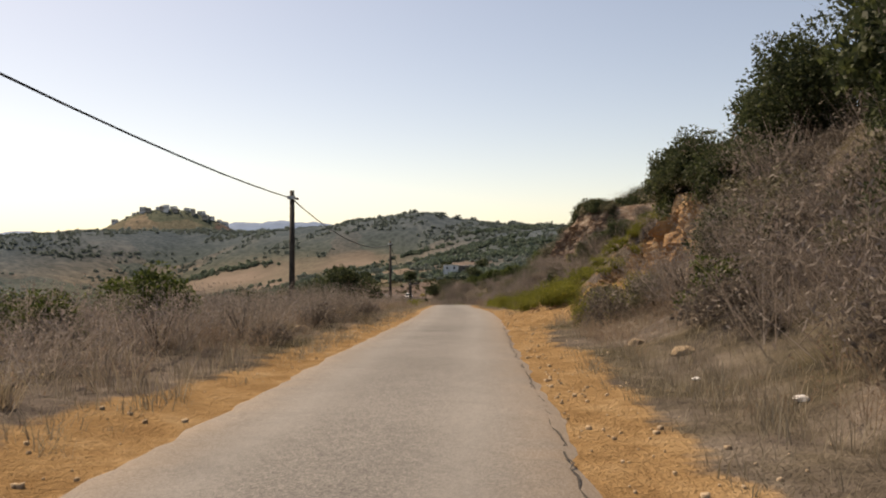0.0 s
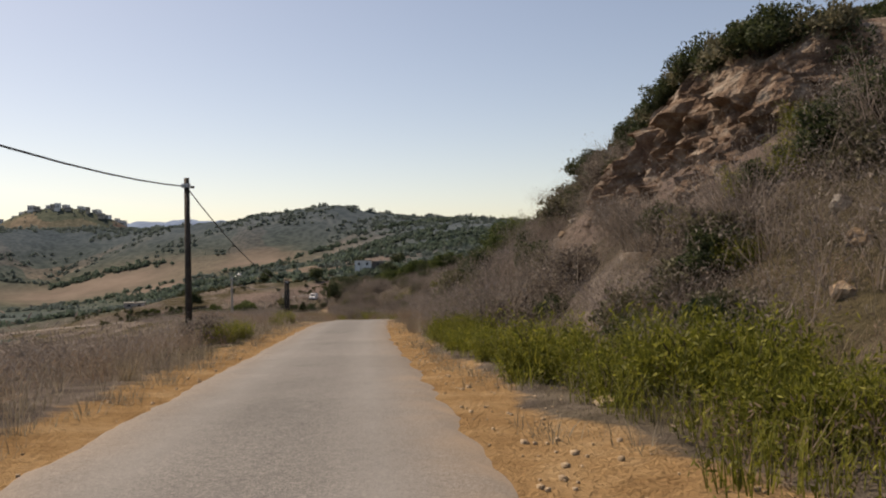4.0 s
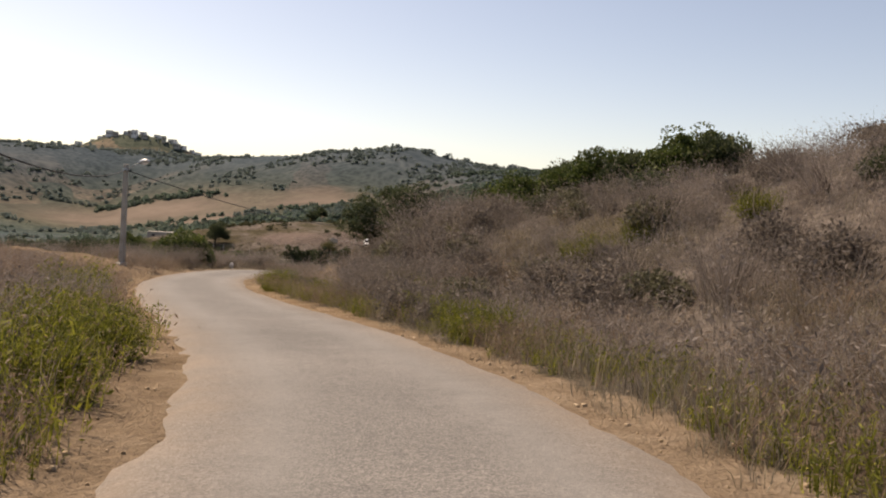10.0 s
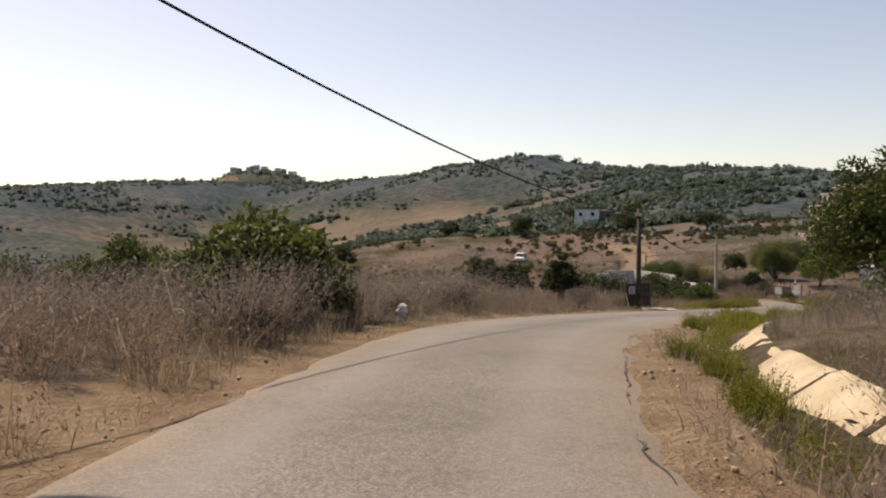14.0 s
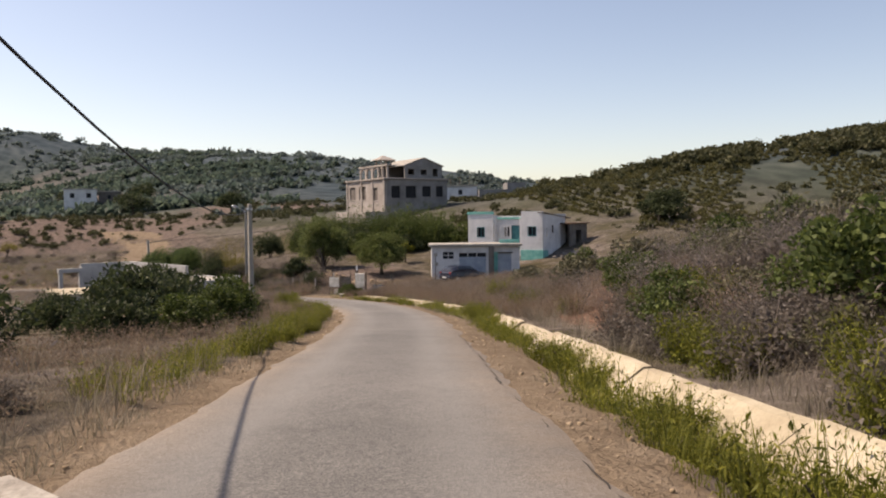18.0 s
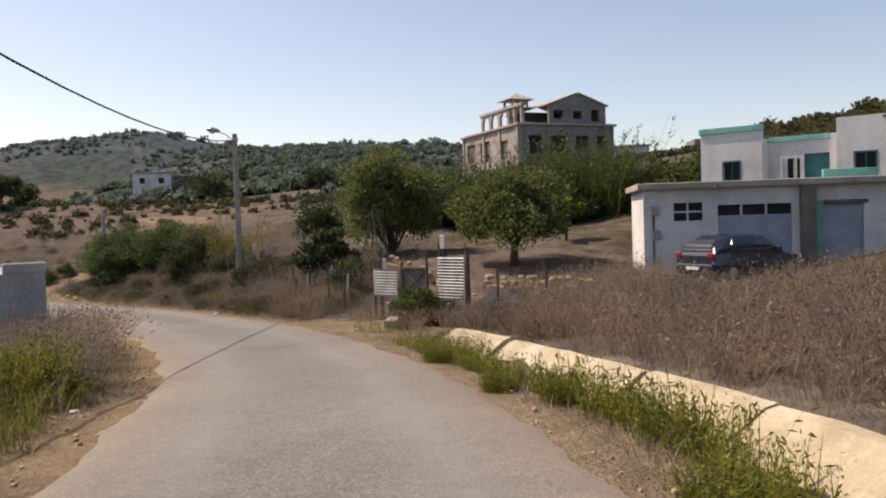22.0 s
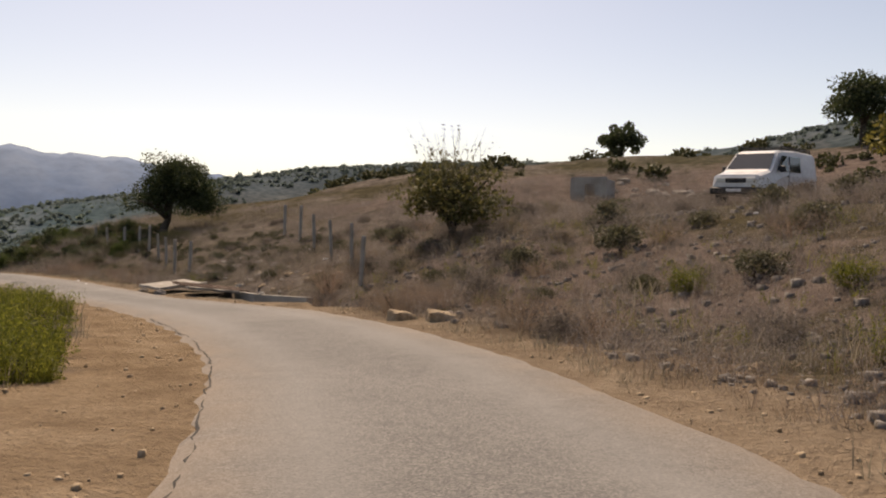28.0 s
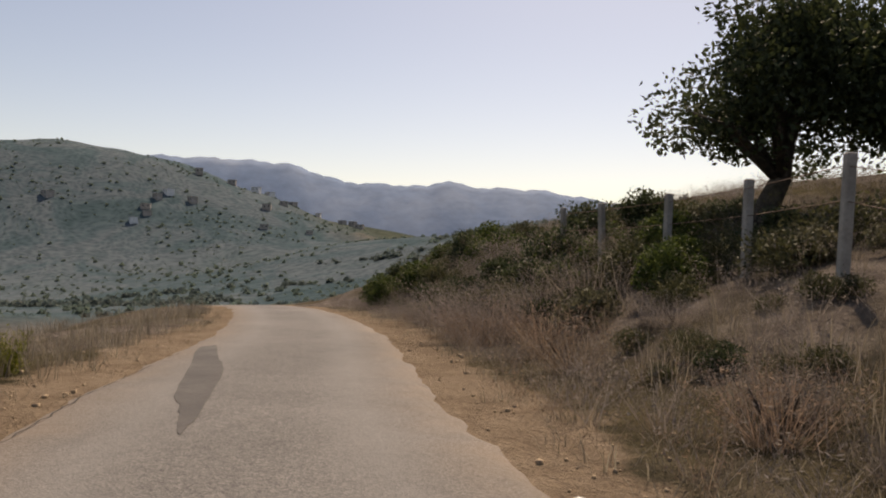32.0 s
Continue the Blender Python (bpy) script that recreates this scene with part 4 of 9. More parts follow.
def tree(p, high, radius, trunk_h, lean, leaf_mat, label, name="tree", leaves=5200, leaf=0.15, clumps=46, seed=1, squash=1.0, lump=0.3, trunk=0.16):
    """A tapered, forked trunk and a crown of leaf clumps with an uneven outline."""
    rng = np.random.default_rng(seed)
    p = Vector(p)
    e = base(name, pose(p.x, p.y, p.z, 0, 0, float(rng.uniform(0, 360)) if lean == 0 else 0), label, "tree")
    (v, q), cs = crown(rng, radius, high - trunk_h, int(clumps * 1.25), int(leaves * 1.7), leaf * 0.74, trunk_h, lump, squash)
    v[:, 0] += lean
    cs[:, 0] += lean
    o = new("crown", quad_mesh("crown", v, q, [leaf_mat]))
    o.parent = e
    bm = tube_bm([(0, 0, -0.3), (lean * 0.12, 0.03, trunk_h * 0.5), (lean * 0.4, 0, trunk_h), (lean * 0.8, 0.05, trunk_h + (high - trunk_h) * 0.45)], (trunk * 1.25, trunk, trunk * 0.85, trunk * 0.35), 9)
    part("trunk", bm, M_BARK, e, "", True)
    top = Vector((lean * 0.4, 0, trunk_h * 0.95))
    for c in cs[:: max(1, len(cs) // 7)]:
        c = Vector(c)
        part("limb", tube_bm([top, top.lerp(c, 0.5) + Vector((0, 0, 0.12 * radius)), c], (trunk * 0.5, trunk * 0.28, trunk * 0.08), 5), M_BARK, e, "", True)
    return e

# ---- things ----
def jitter(rng, a):
    return rng.uniform(-a, a)


def rock_bm(rng, r, flat=0.7, sub=3, bm=None, m=None):
    bm2 = bmesh.new()
    bmesh.ops.create_icosphere(bm2, subdivisions=sub, radius=r)
    k = rng.uniform(0, 50)
    for v in bm2.verts:
        n = noise.noise(v.co / r * 0.9 + Vector((k, 0, 0))) * 0.45 + noise.noise(v.co / r * 2.3 + Vector((0, k, 0))) * 0.18
        v.co *= 1 + n + 0.1 * noise.noise(v.co / r * 5.1)
        v.co.z *= flat
        v.co.x = round(v.co.x / (r * 0.28)) * r * 0.28 * 0.35 + v.co.x * 0.65
    return bm2


def stone(p, r, material, label="rough pale stone lying on the verge", name="stone", flat=0.65, seed=0, group="stones"):
    rng = random.Random(seed)
    o = part(name, rock_bm(rng, r, flat), material)
    o.matrix_world = pose(p[0], p[1], p[2] + r * flat * 0.3, 0, 0, rng.uniform(0, 360))
    return tagged(o, label, "stone", group)


def wire(a, b, sag, name="cable", r=0.022):
    a, b = Vector(a), Vector(b)
    n = 14
    bm = tube_bm([a.lerp(b, k / n) - Vector((0, 0, sag * 4 * (k / n) * (1 - k / n))) for k in range(n + 1)], [r] * (n + 1), 5)
    o = part(name, bm, M_WIRE)
    return tagged(o, "black overhead cable sagging between the roadside poles", "cable", "overhead cables")


def utility_pole(x, y, top, kind, lamp=0.0):
    """A square tapered concrete pole, or a round wooden one; lamp: the bearing of its street lamp, in degrees."""
    g = ground_z(x, y)
    h = top - g
    lab = {"wood": "dark tarred wooden utility pole in the roadside scrub", "double": "pair of dark wooden pole halves bolted together", "concrete": "square grey concrete utility pole on the verge"}[kind]
    if lamp:
        lab = "grey concrete pole carrying a street lamp on an arm"
    e = base("street_lamp" if lamp else "utility_pole", pose(x, y, g, 0, 0, lamp or 12), lab, "pole", "poles along the road")
    if kind == "wood":
        part("pole", tube_bm([(0, 0, -0.4), (0.02, 0, h * 0.5), (0.03, 0.02, h)], (0.12, 0.105, 0.085), 10), M_POLE, e, "", True)
    elif kind == "double":
        for sx in (-0.105, 0.105):
            part("pole", tube_bm([(sx, 0, -0.4), (sx * 0.98, 0, h * 0.5), (sx * 0.95, 0, h - (0.03 if sx < 0 else 0.06))], (0.1, 0.098, 0.09), 10), M_POLE, e, "", True)
        for z in (h * 0.3, h * 0.62, h - 0.35):
            part("bolt", tube_bm([(-0.24, 0, z), (0.24, 0, z)], (0.018, 0.018), 6), M_RUST, e)
    else:
        bm = bmesh.new()
        for z, r in ((-0.4, 0.135), (h, 0.095)):
            for sx, sy in ((-1, -1), (1, -1), (1, 1), (-1, 1)):
                bm.verts.new((sx * r, sy * r * 0.85, z))
        bm.verts.ensure_lookup_table()
        v = bm.verts
        for f in ((0, 1, 5, 4), (1, 2, 6, 5), (2, 3, 7, 6), (3, 0, 4, 7), (4, 5, 6, 7), (3, 2, 1, 0)):
            bm.faces.new([v[i] for i in f])
        bmesh.ops.bevel(bm, geom=list(bm.edges), offset=0.02, segments=1, affect="EDGES")
        part("pole", bm, M_CONC, e)
        part("footing", rock_bm(random.Random(int(x * 7)), 0.3, 0.5, 2), M_STONE, e, "pale concrete footing")
    part("clamp", tube_bm([(0, 0, h - 0.32), (0, 0, h - 0.2)], (0.15, 0.15), 10), M_STEEL, e)
    part("insulator", tube_bm([(0.15, 0, h - 0.3), (0.24, 0, h - 0.3), (0.27, 0, h - 0.3)], (0.03, 0.05, 0.03), 8), M_WIRE, e)
    if lamp:
        part("arm", tube_bm([(0.1, 0, h - 0.25), (0.4, 0, h - 0.02), (0.75, 0, h + 0.12)], (0.025, 0.022, 0.022), 7), M_STEEL, e)
        bm = tube_bm([(0.62, 0, h + 0.1), (0.72, 0, h + 0.14), (0.95, 0, h + 0.2), (1.12, 0, h + 0.2), (1.2, 0, h + 0.18)], (0.04, 0.085, 0.115, 0.09, 0.03), 10)
        hd = part("lamp_head", bm, M_STEEL, e, "grey metal lamp head", True)
        part("diffuser", tube_bm([(0.82, 0, h + 0.1), (0.95, 0, h + 0.08), (1.08, 0, h + 0.12)], (0.05, 0.075, 0.04), 9), M_LITTER, hd, "clear plastic bowl", True)
        part("lead", tube_bm([(0.16, 0, h - 0.3), (0.26, 0.02, h - 0.75), (0.34, 0, h - 0.9), (0.36, 0, h - 0.6), (0.3, 0, h - 0.2)], (0.008,) * 5, 5), M_WIRE, e, "loose hanging lead")
    return Vector((x, y, top - 0.28))


P0 = Vector((-7.4, -7.5, 4.5))
P1 = utility_pole(-5.4, 28.5, 2.55, "wood")
P2 = utility_pole(-3.95, 62.6, 1.5, "wood")
P3 = utility_pole(-3.6, 96.0, -2.75, "double")
P4 = utility_pole(-12.85, 130.0, -3.15, "concrete", -8)
P4B = utility_pole(-2.8, 159.2, -6.05, "wood")
P5 = utility_pole(8.4, 195.6, -8.2, "concrete")
P6 = utility_pole(14.6, 224.3, -8.05, "concrete", 168)
P7 = utility_pole(7.7, 236.9, -10.95, "concrete")
for a_, b_, sag_ in ((P0, P1, 0.6), (P1, P2, 0.85), (P2, P3, 0.7), (P3, P4, 0.85), (P4, P4B, 0.6), (P4B, P5, 1.15), (P5, P6, 0.9), (P6, P7, 0.4), (P7, Vector((70, 262, -4.5)), 0.9)):
    wire(a_, b_, sag_)


def wall_bm(length, high, thick, openings, bm=None, m=None):
    """A wall along x from 0, its face at y=0 and its body behind it, with openings (x0, x1, z0, z1) cut through."""
    bm = bm or bmesh.new()
    xs = sorted({0, length, *(o[0] for o in openings), *(o[1] for o in openings)})
    zs = sorted({0, high, *(o[2] for o in openings), *(o[3] for o in openings)})
    for xa, xb in zip(xs, xs[1:]):
        run = None
        for za, zb in list(zip(zs, zs[1:])) + [(None, None)]:
            solid = za is not None and not any(o[0] <= xa and xb <= o[1] and o[2] <= za and zb <= o[3] for o in openings)
            if solid:
                run = (run[0], zb) if run else (za, zb)
            elif run:
                box_bm((xa, 0, run[0]), (xb, thick, run[1]), 0, bm, m)
                run = None
    bmesh.ops.remove_doubles(bm, verts=bm.verts, dist=0.0005)
    return bm


def on_face(a, b):
    """A pose whose x runs from a to b along a facade, with -y facing out of it."""
    d = Vector(b) - Vector(a)
    return Matrix.Translation((a[0], a[1], a[2])) @ Matrix.Rotation(math.atan2(d.y, d.x), 4, "Z")


def window_at(e, x0, x1, z0, z1, fill=M_DARK, frame_m=None, bars=0, y=0.12, label=""):
    w = box("window", (x0, y, z0), (x1, y + 0.03, z1), fill, e, label, 0)
    if frame_m:
        t = 0.06
        for lo, hi in (((x0, -0.015, z0 - t), (x1, 0.05, z0)), ((x0, -0.015, z1), (x1, 0.05, z1 + t)), ((x0 - t, -0.015, z0 - t), (x0, 0.05, z1 + t)), ((x1, -0.015, z0 - t), (x1 + t, 0.05, z1 + t))):
            box("frame", lo, hi, frame_m, w, "", 0)
    for k in range(bars):
        x = x0 + (x1 - x0) * (k + 1) / (bars + 1)
        box("mullion", (x - 0.025, y - 0.04, z0), (x + 0.025, y, z1), frame_m or M_WHITE, w, "", 0)
    return w


def build_house():
    """The white house with turquoise trim on the terrace behind the garages."""
    z0 = -12.6
    e = base("house", on_face((33.6, 217.7, z0), (37.9, 211.9, z0)), "whitewashed single-storey house with turquoise parapet trim and plinth", "house")
    L, D = 7.25, 6.6
    part("wall", wall_bm(2.5, 4.0, 0.25, [(0.95, 1.6, 1.75, 2.55)]), M_WHITE, e)
    o = part("wall", wall_bm(2.75, 3.45, 0.25, [(0.75, 1.25, 1.75, 2.6), (1.4, 2.35, 0.6, 2.75)]), M_WHITE, e)
    o.location = (2.5, 0.9, 0)
    o = part("wall", wall_bm(2.0, 4.0, 0.25, [(0.65, 1.35, 1.85, 2.6)]), M_WHITE, e)
    o.location = (5.25, 0, 0)
    for x in (2.5, 5.0):
        o = part("wall", box_bm((x - (0.25 if x < 3 else 0), 0.25, 0), (x + (0 if x < 3 else 0.25), 0.9, 3.45)), M_WHITE, e)
    side = part("side_wall", wall_bm(D, 3.75, 0.25, [(2.6, 2.9, 2.0, 2.7), (0.9, 1.15, 1.7, 2.5)]), M_WHITE, e)
    side.matrix_local = Matrix.Translation((L, 0, 0)) @ Matrix.Rotation(radians(90), 4, "Z")
    left = part("side_wall", wall_bm(D, 3.7, 0.25, []), M_WHITE, e)
    left.matrix_local = Matrix.Translation((0, D, 0)) @ Matrix.Rotation(radians(-90), 4, "Z")
    box("back_wall", (0, D - 0.25, 0), (L, D, 3.6), M_WHITE, e)
    box("roof", (0.1, 0.9, 3.3), (L - 0.1, D - 0.1, 3.42), M_CONC_DARK, e, "flat grey concrete roof slab")
    bm = box_bm((-0.02, 0, 0), (D + 1.6, 0.5, 0.08))
    eave = part("eave", bm, M_CONC_DARK, e, "dark sheet eave sloping to the rear")
    eave.matrix_local = Matrix.Translation((L + 0.08, -0.05, 3.86)) @ Matrix.Rotation(radians(90), 4, "Z") @ Matrix.Rotation(radians(4), 4, "Y")
    box("cornice", (-0.06, -0.06, 3.78), (2.56, 0.12, 4.02), M_TEAL, e, "turquoise painted band")
    box("cornice", (2.56, 0.82, 3.3), (5.25, 1.0, 3.5), M_TEAL, e, "turquoise painted band")
    box("plinth", (5.2, -0.05, -0.6), (L + 0.05, 0.0, 0.55), M_TEAL, e, "turquoise painted plinth")
    box("plinth", (L, 0.0, -0.6), (L + 0.05, 1.4, 0.5), M_TEAL, e, "turquoise painted plinth")
    box("footing", (0.02, 0.02, -1.8), (L - 0.02, D - 0.02, 0.0), M_CONC, e)
    for a in ((0.95, 1.6, 1.75, 2.55), (5.9, 6.6, 1.85, 2.6)):
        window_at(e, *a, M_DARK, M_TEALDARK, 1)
    o = window_at(e, 3.25, 3.75, 1.75, 2.6, M_DARK, M_WHITE, 1, 1.02)
    dr_ = box("door", (3.9, 0.98, 0.6), (4.85, 1.04, 2.75), M_TEALDARK, e, "dark teal wooden door")
    box("handle", (4.7, 0.93, 1.65), (4.74, 0.98, 1.8), M_STEEL, dr_)
    box("window", (L + 0.02, 2.6, 2.0), (L + 0.04, 2.9, 2.7), M_DARK, e)
    # lean-to at the back
    e2 = base("shed", on_face((42.4, 213.9, -12.2), (45.6, 215.2, -12.2)), "low dark lean-to shed behind the white house", "shed")
    part("wall", wall_bm(3.0, 2.4, 0.2, [(1.0, 2.0, 0, 1.8)]), M_CONC_DARK, e2)
    box("back", (0, 2.2, 0), (3.0, 2.4, 2.4), M_CONC_DARK, e2)
    box("side", (2.8, 0.2, 0), (3.0, 2.2, 2.4), M_CONC_DARK, e2)
    box("roof", (-0.15, -0.25, 2.4), (3.2, 2.6, 2.5), M_RUST, e2, "rusty sheet roof")
    # stone heap by the corner
    for k in range(9):
        rng = random.Random(40 + k)
        x, y = 39.4 + rng.uniform(-0.8, 1.6), 210.9 + rng.uniform(-0.6, 0.6)
        stone((x, y, ground_z(x, y)), rng.uniform(0.18, 0.4), M_CONC_DARK, "dark rubble block beside the white house", "rubble_block", 0.7, k, "rubble by the house")


def build_garages():
    z0 = -14.0
    e = base("garage", on_face((26.1, 210.1, z0), (32.5, 207.1, z0)), "whitewashed double garage with a grey concrete roof slab", "garage")
    L, D, H = 7.05, 3.6, 2.62
    part("wall", wall_bm(4.55, H, 0.22, [(0.9, 1.75, 1.65, 2.2), (2.2, 4.35, 0.0, 2.1)]), M_WHITE, e)
    o = part("wall", wall_bm(2.1, H, 0.22, [(0.0, 1.45, 0.0, 2.15)]), M_WHITE, e)
    o.location = (4.95, 0.12, 0)
    box("pier", (4.55, -0.28, 0), (4.95, 0.3, H + 0.02), M_CONC_DARK, e, "dark concrete pier")
    box("roof", (-0.2, -0.3, H), (L + 0.15, D, H + 0.2), M_CONC, e, "weathered grey concrete roof slab", 0.02)
    box("side_wall", (L - 0.22, 0.34, 0), (L, D, H), M_CONC, e)
    box("side_wall", (0, 0.22, 0), (0.22, D, H), M_WHITE, e)
    box("back_wall", (0.22, D - 0.2, 0), (L - 0.22, D, H), M_CONC, e)
    box("footing", (0.02, 0.02, -1.0), (L - 0.02, D - 0.02, 0.0), M_CONC_DARK, e)
    w = window_at(e, 0.9, 1.75, 1.65, 2.2, M_DARK, M_WHITE, 1)
    box("glazing_bar", (0.9, 0.07, 1.9), (1.75, 0.11, 1.95), M_WHITE, w, "", 0)
    d = box("garage_door", (2.2, 0.1, 0.0), (4.35, 0.14, 1.78), M_BLUEGREY, e, "pale blue-grey sheet steel door")
    for x in (2.9, 3.62):
        box("seam", (x - 0.02, 0.08, 0), (x + 0.02, 0.1, 1.78), M_BLUEGREY, d, "", 0)
    tr = box("transom", (2.2, 0.13, 1.78), (4.35, 0.16, 2.1), M_DARK, e, "near-black sheet standing in for the open transom's shade")
    for x in (2.9, 3.62):
        box("mullion", (x - 0.03, 0.09, 1.78), (x + 0.03, 0.13, 2.1), M_WHITE, tr, "", 0)
    d = box("garage_door", (5.3, 0.2, 0.0), (6.4, 0.24, 2.05), M_BLUEGREY, e, "grey sheet steel door")
    box("door_jamb", (4.95, 0.18, 0.0), (5.3, 0.24, 2.15), M_TEAL, e, "turquoise painted jamb")
    box("awning", (5.3, 0.0, 2.05), (6.5, 0.12, 2.15), M_CONC_DARK, e)
    for x, z in ((0.2, 1.85), (0.25, 1.1)):
        box("meter_box", (x, -0.1, z), (x + 0.25, 0.0, z + 0.28), M_CONC, e)
    box("cable_duct", (0.26, -0.05, 0.0), (0.32, 0.0, 1.85), M_CONC_DARK, e)
    box("spout", (2.05, -0.45, H - 0.02), (2.15, -0.3, H + 0.08), M_CONC_DARK, e)
    # open shelter at the far end
    box("parapet", (L - 1.5, 1.0, H + 0.2), (L + 0.1, 1.1, H + 0.5), M_TEAL, e, "turquoise painted parapet")


def arch_panel(w, h, t, r):
    """A wall bay with a round-headed opening."""
    bm = bmesh.new()
    n = 10
    out_, ins = [], []
    for k in range(n + 1):
        a = math.pi * k / n
        ins.append((w / 2 - r * math.cos(a), h * 0.5 + r * math.sin(a)))
        out_.append((w * k / n, h))
    ins = [(w / 2 - r, 0)] + ins + [(w / 2 + r, 0)]
    out_ = [(0, 0)] + out_ + [(w, 0)]
    rows = [[bm.verts.new((x, y, z)) for x, z in pts_] for y in (0, t) for pts_ in (out_, ins)]
    for a, b in ((rows[0], rows[1]), (rows[3], rows[2]), (rows[1], rows[3]), (rows[2], rows[0])):
        for k in range(len(a) - 1):
            bm.faces.new((a[k], b[k], b[k + 1], a[k + 1]))
    bmesh.ops.recalc_face_normals(bm, faces=bm.faces)
    return bm


def build_villa():
    """The unfinished grey villa on the hill: two storeys, an arched roof storey and a small pavilion on top."""
    z0 = -8.3
    e = base("villa", Matrix.Translation((40.7, 254.6, z0)) @ Matrix.Rotation(radians(5), 4, "Z"), "unfinished grey concrete villa with empty window openings", "house")
    W, D, H = 10.2, 12.5, 4.6
    ops = [(1.0, 2.4, 2.0, 3.7), (3.3, 5.0, 2.0, 3.7), (6.0, 7.4, 2.2, 3.7), (8.3, 9.5, 2.2, 3.7)]
    # the front takes the darker grey, the left side the lighter beige
    part("wall", wall_bm(W, H, 0.3, ops), M_GREY, e, "darker grey front wall")
    o = part("side_wall", wall_bm(D, H, 0.3, [(1.0, 3.0, 1.9, 3.8), (4.2, 6.4, 1.9, 3.8), (8.2, 10.2, 1.7, 3.5)]), M_BEIGE, e, "lighter beige side wall")
    o.matrix_local = Matrix.Translation((0, D, 0)) @ Matrix.Rotation(radians(-90), 4, "Z")
    # the same side, mirrored in order from the corner
    box("back_wall", (0.3, D - 0.3, 0), (W, D, H), M_GREY, e)
    box("side_wall", (W - 0.3, 0.3, 0), (W, D - 0.3, H), M_GREY, e)
    box("lower_storey", (0.15, 0.15, -3.6), (W - 0.15, D - 0.15, 0), M_BEIGE, e, "beige rendered lower storey")
    box("roof_slab", (-0.25, -0.25, H), (W + 0.2, D + 0.2, H + 0.22), M_BEIGE, e, "projecting roof slab", 0.03)
    box("floor_slab", (0.3, 0.3, 0.0), (W - 0.3, D - 0.3, 0.15), M_GREY, e)
    for a in ops:
        # sheet that closes the opening, the room's darkness put into its colour
        box("infill", (a[0], 0.22, a[2]), (a[1], 0.27, a[3]), M_DARK, e, "near-black sheet standing in for the empty opening's shade", 0)
        box("sill", (a[0] - 0.08, -0.06, a[2] - 0.12), (a[1] + 0.08, 0.1, a[2]), M_GREY, e)
    for y0, y1, za, zb in ((D - 3.0, D - 1.0, 1.9, 3.8), (D - 6.4, D - 4.2, 1.9, 3.8), (D - 10.2, D - 8.2, 1.7, 3.5)):
        box("infill", (0.16, y0, za), (0.2, y1, zb), M_RECESS, e, "recess backed with a darker sheet, shade put into its colour", 0)
        box("sill", (-0.06, y0 - 0.08, za - 0.12), (0.1, y1 + 0.08, za), M_BEIGE, e)
    for y in (0.0, 3.6, 7.2, D - 0.4):
        box("pilaster", (-0.12, y, -0.2), (0.0, y + 0.4, H), M_BEIGE, e)
    # roof storey with arches and a gable
    up = H + 0.22
    for k in range(3):
        o = part("arch_wall", arch_panel(2.0, 1.7, 0.25, 0.75), M_BEIGE, e, "arched loggia bay")
        o.matrix_local = Matrix.Translation((0.8, 9.6 - k * 2.0, up)) @ Matrix.Rotation(radians(-90), 4, "Z")
    for y in (3.6, 2.4, 1.0):
        box("column", (0.8, y - 0.15, up), (1.1, y + 0.15, up + 1.7), M_BEIGE, e)
    box("beam", (0.7, 0.6, up + 1.7), (1.2, 9.8, up + 1.95), M_BEIGE, e)
    part("gable_wall", wall_bm(6.2, 1.75, 0.25, [(0.5, 1.6, 0.5, 1.3), (2.6, 3.6, 0.5, 1.25), (4.6, 5.5, 0.3, 1.4)]), M_GREY, e).location = (3.4, 0.4, up)
    bm = bmesh.new()
    tri_ = [(0, 0), (6.2, 0), (3.1, 1.1)]
    rows = [[bm.verts.new((x, y, z)) for x, z in tri_] for y in (0, 0.25)]
    bm.faces.new(rows[0])
    bm.faces.new(rows[1][::-1])
    for k in range(3):
        j = (k + 1) % 3
        bm.faces.new((rows[0][j], rows[0][k], rows[1][k], rows[1][j]))
    part("gable", bm, M_GREY, e, "darker grey gable").location = (3.4, 0.4, up + 1.75)
    for sx in (-1, 1):
        o = box("roof", (0, -0.1, 0), (3.5, 8.4, 0.12), M_CONC, e, "bare concrete roof slope")
        o.matrix_local = Matrix.Translation((6.5, 0.3, up + 2.87)) @ Matrix.Rotation(radians(0 if sx > 0 else 180), 4, "Z") @ Matrix.Translation((0, 0 if sx > 0 else -8.4, 0)) @ Matrix.Rotation(radians(19.5), 4, "Y")
    box("side_wall", (9.35, 0.65, up), (9.6, 8.5, up + 1.7), M_GREY, e)
    box("back_wall", (3.4, 8.3, up), (9.35, 8.55, up + 2.2), M_GREY, e)
    for x, y in ((1.6, 4.2), (3.2, 4.2), (1.6, 5.8), (3.2, 5.8)):
        box("pavilion_post", (x - 0.1, y - 0.1, up + 1.95), (x + 0.1, y + 0.1, up + 2.75), M_BEIGE, e)
    bm = bmesh.new()
    bmesh.ops.create_cone(bm, segments=4, radius1=2.0, radius2=0.1, depth=0.7, cap_ends=True, matrix=Matrix.Rotation(radians(45), 4, "Z"))
    part("pavilion_roof", bm, M_BEIGE, e, "small tiled pavilion roof").location = (2.4, 5.0, up + 3.1)
    box("landing", (0.8, 3.5, up + 1.9), (3.8, 6.6, up + 1.98), M_BEIGE, e)
    # terrace wall
    box("terrace_wall", (-3.4, -0.6, -2.4), (-0.1, -0.3, 0.1), M_BEIGE, e, "pale terrace wall")
    box("terrace_wall", (-3.4, -0.3, -2.4), (-3.1, 9.0, 0.1), M_BEIGE, e, "pale terrace wall")
    box("terrace", (-3.1, -0.3, -2.4), (-0.1, 9.0, -0.5), M_BEIGE, e)


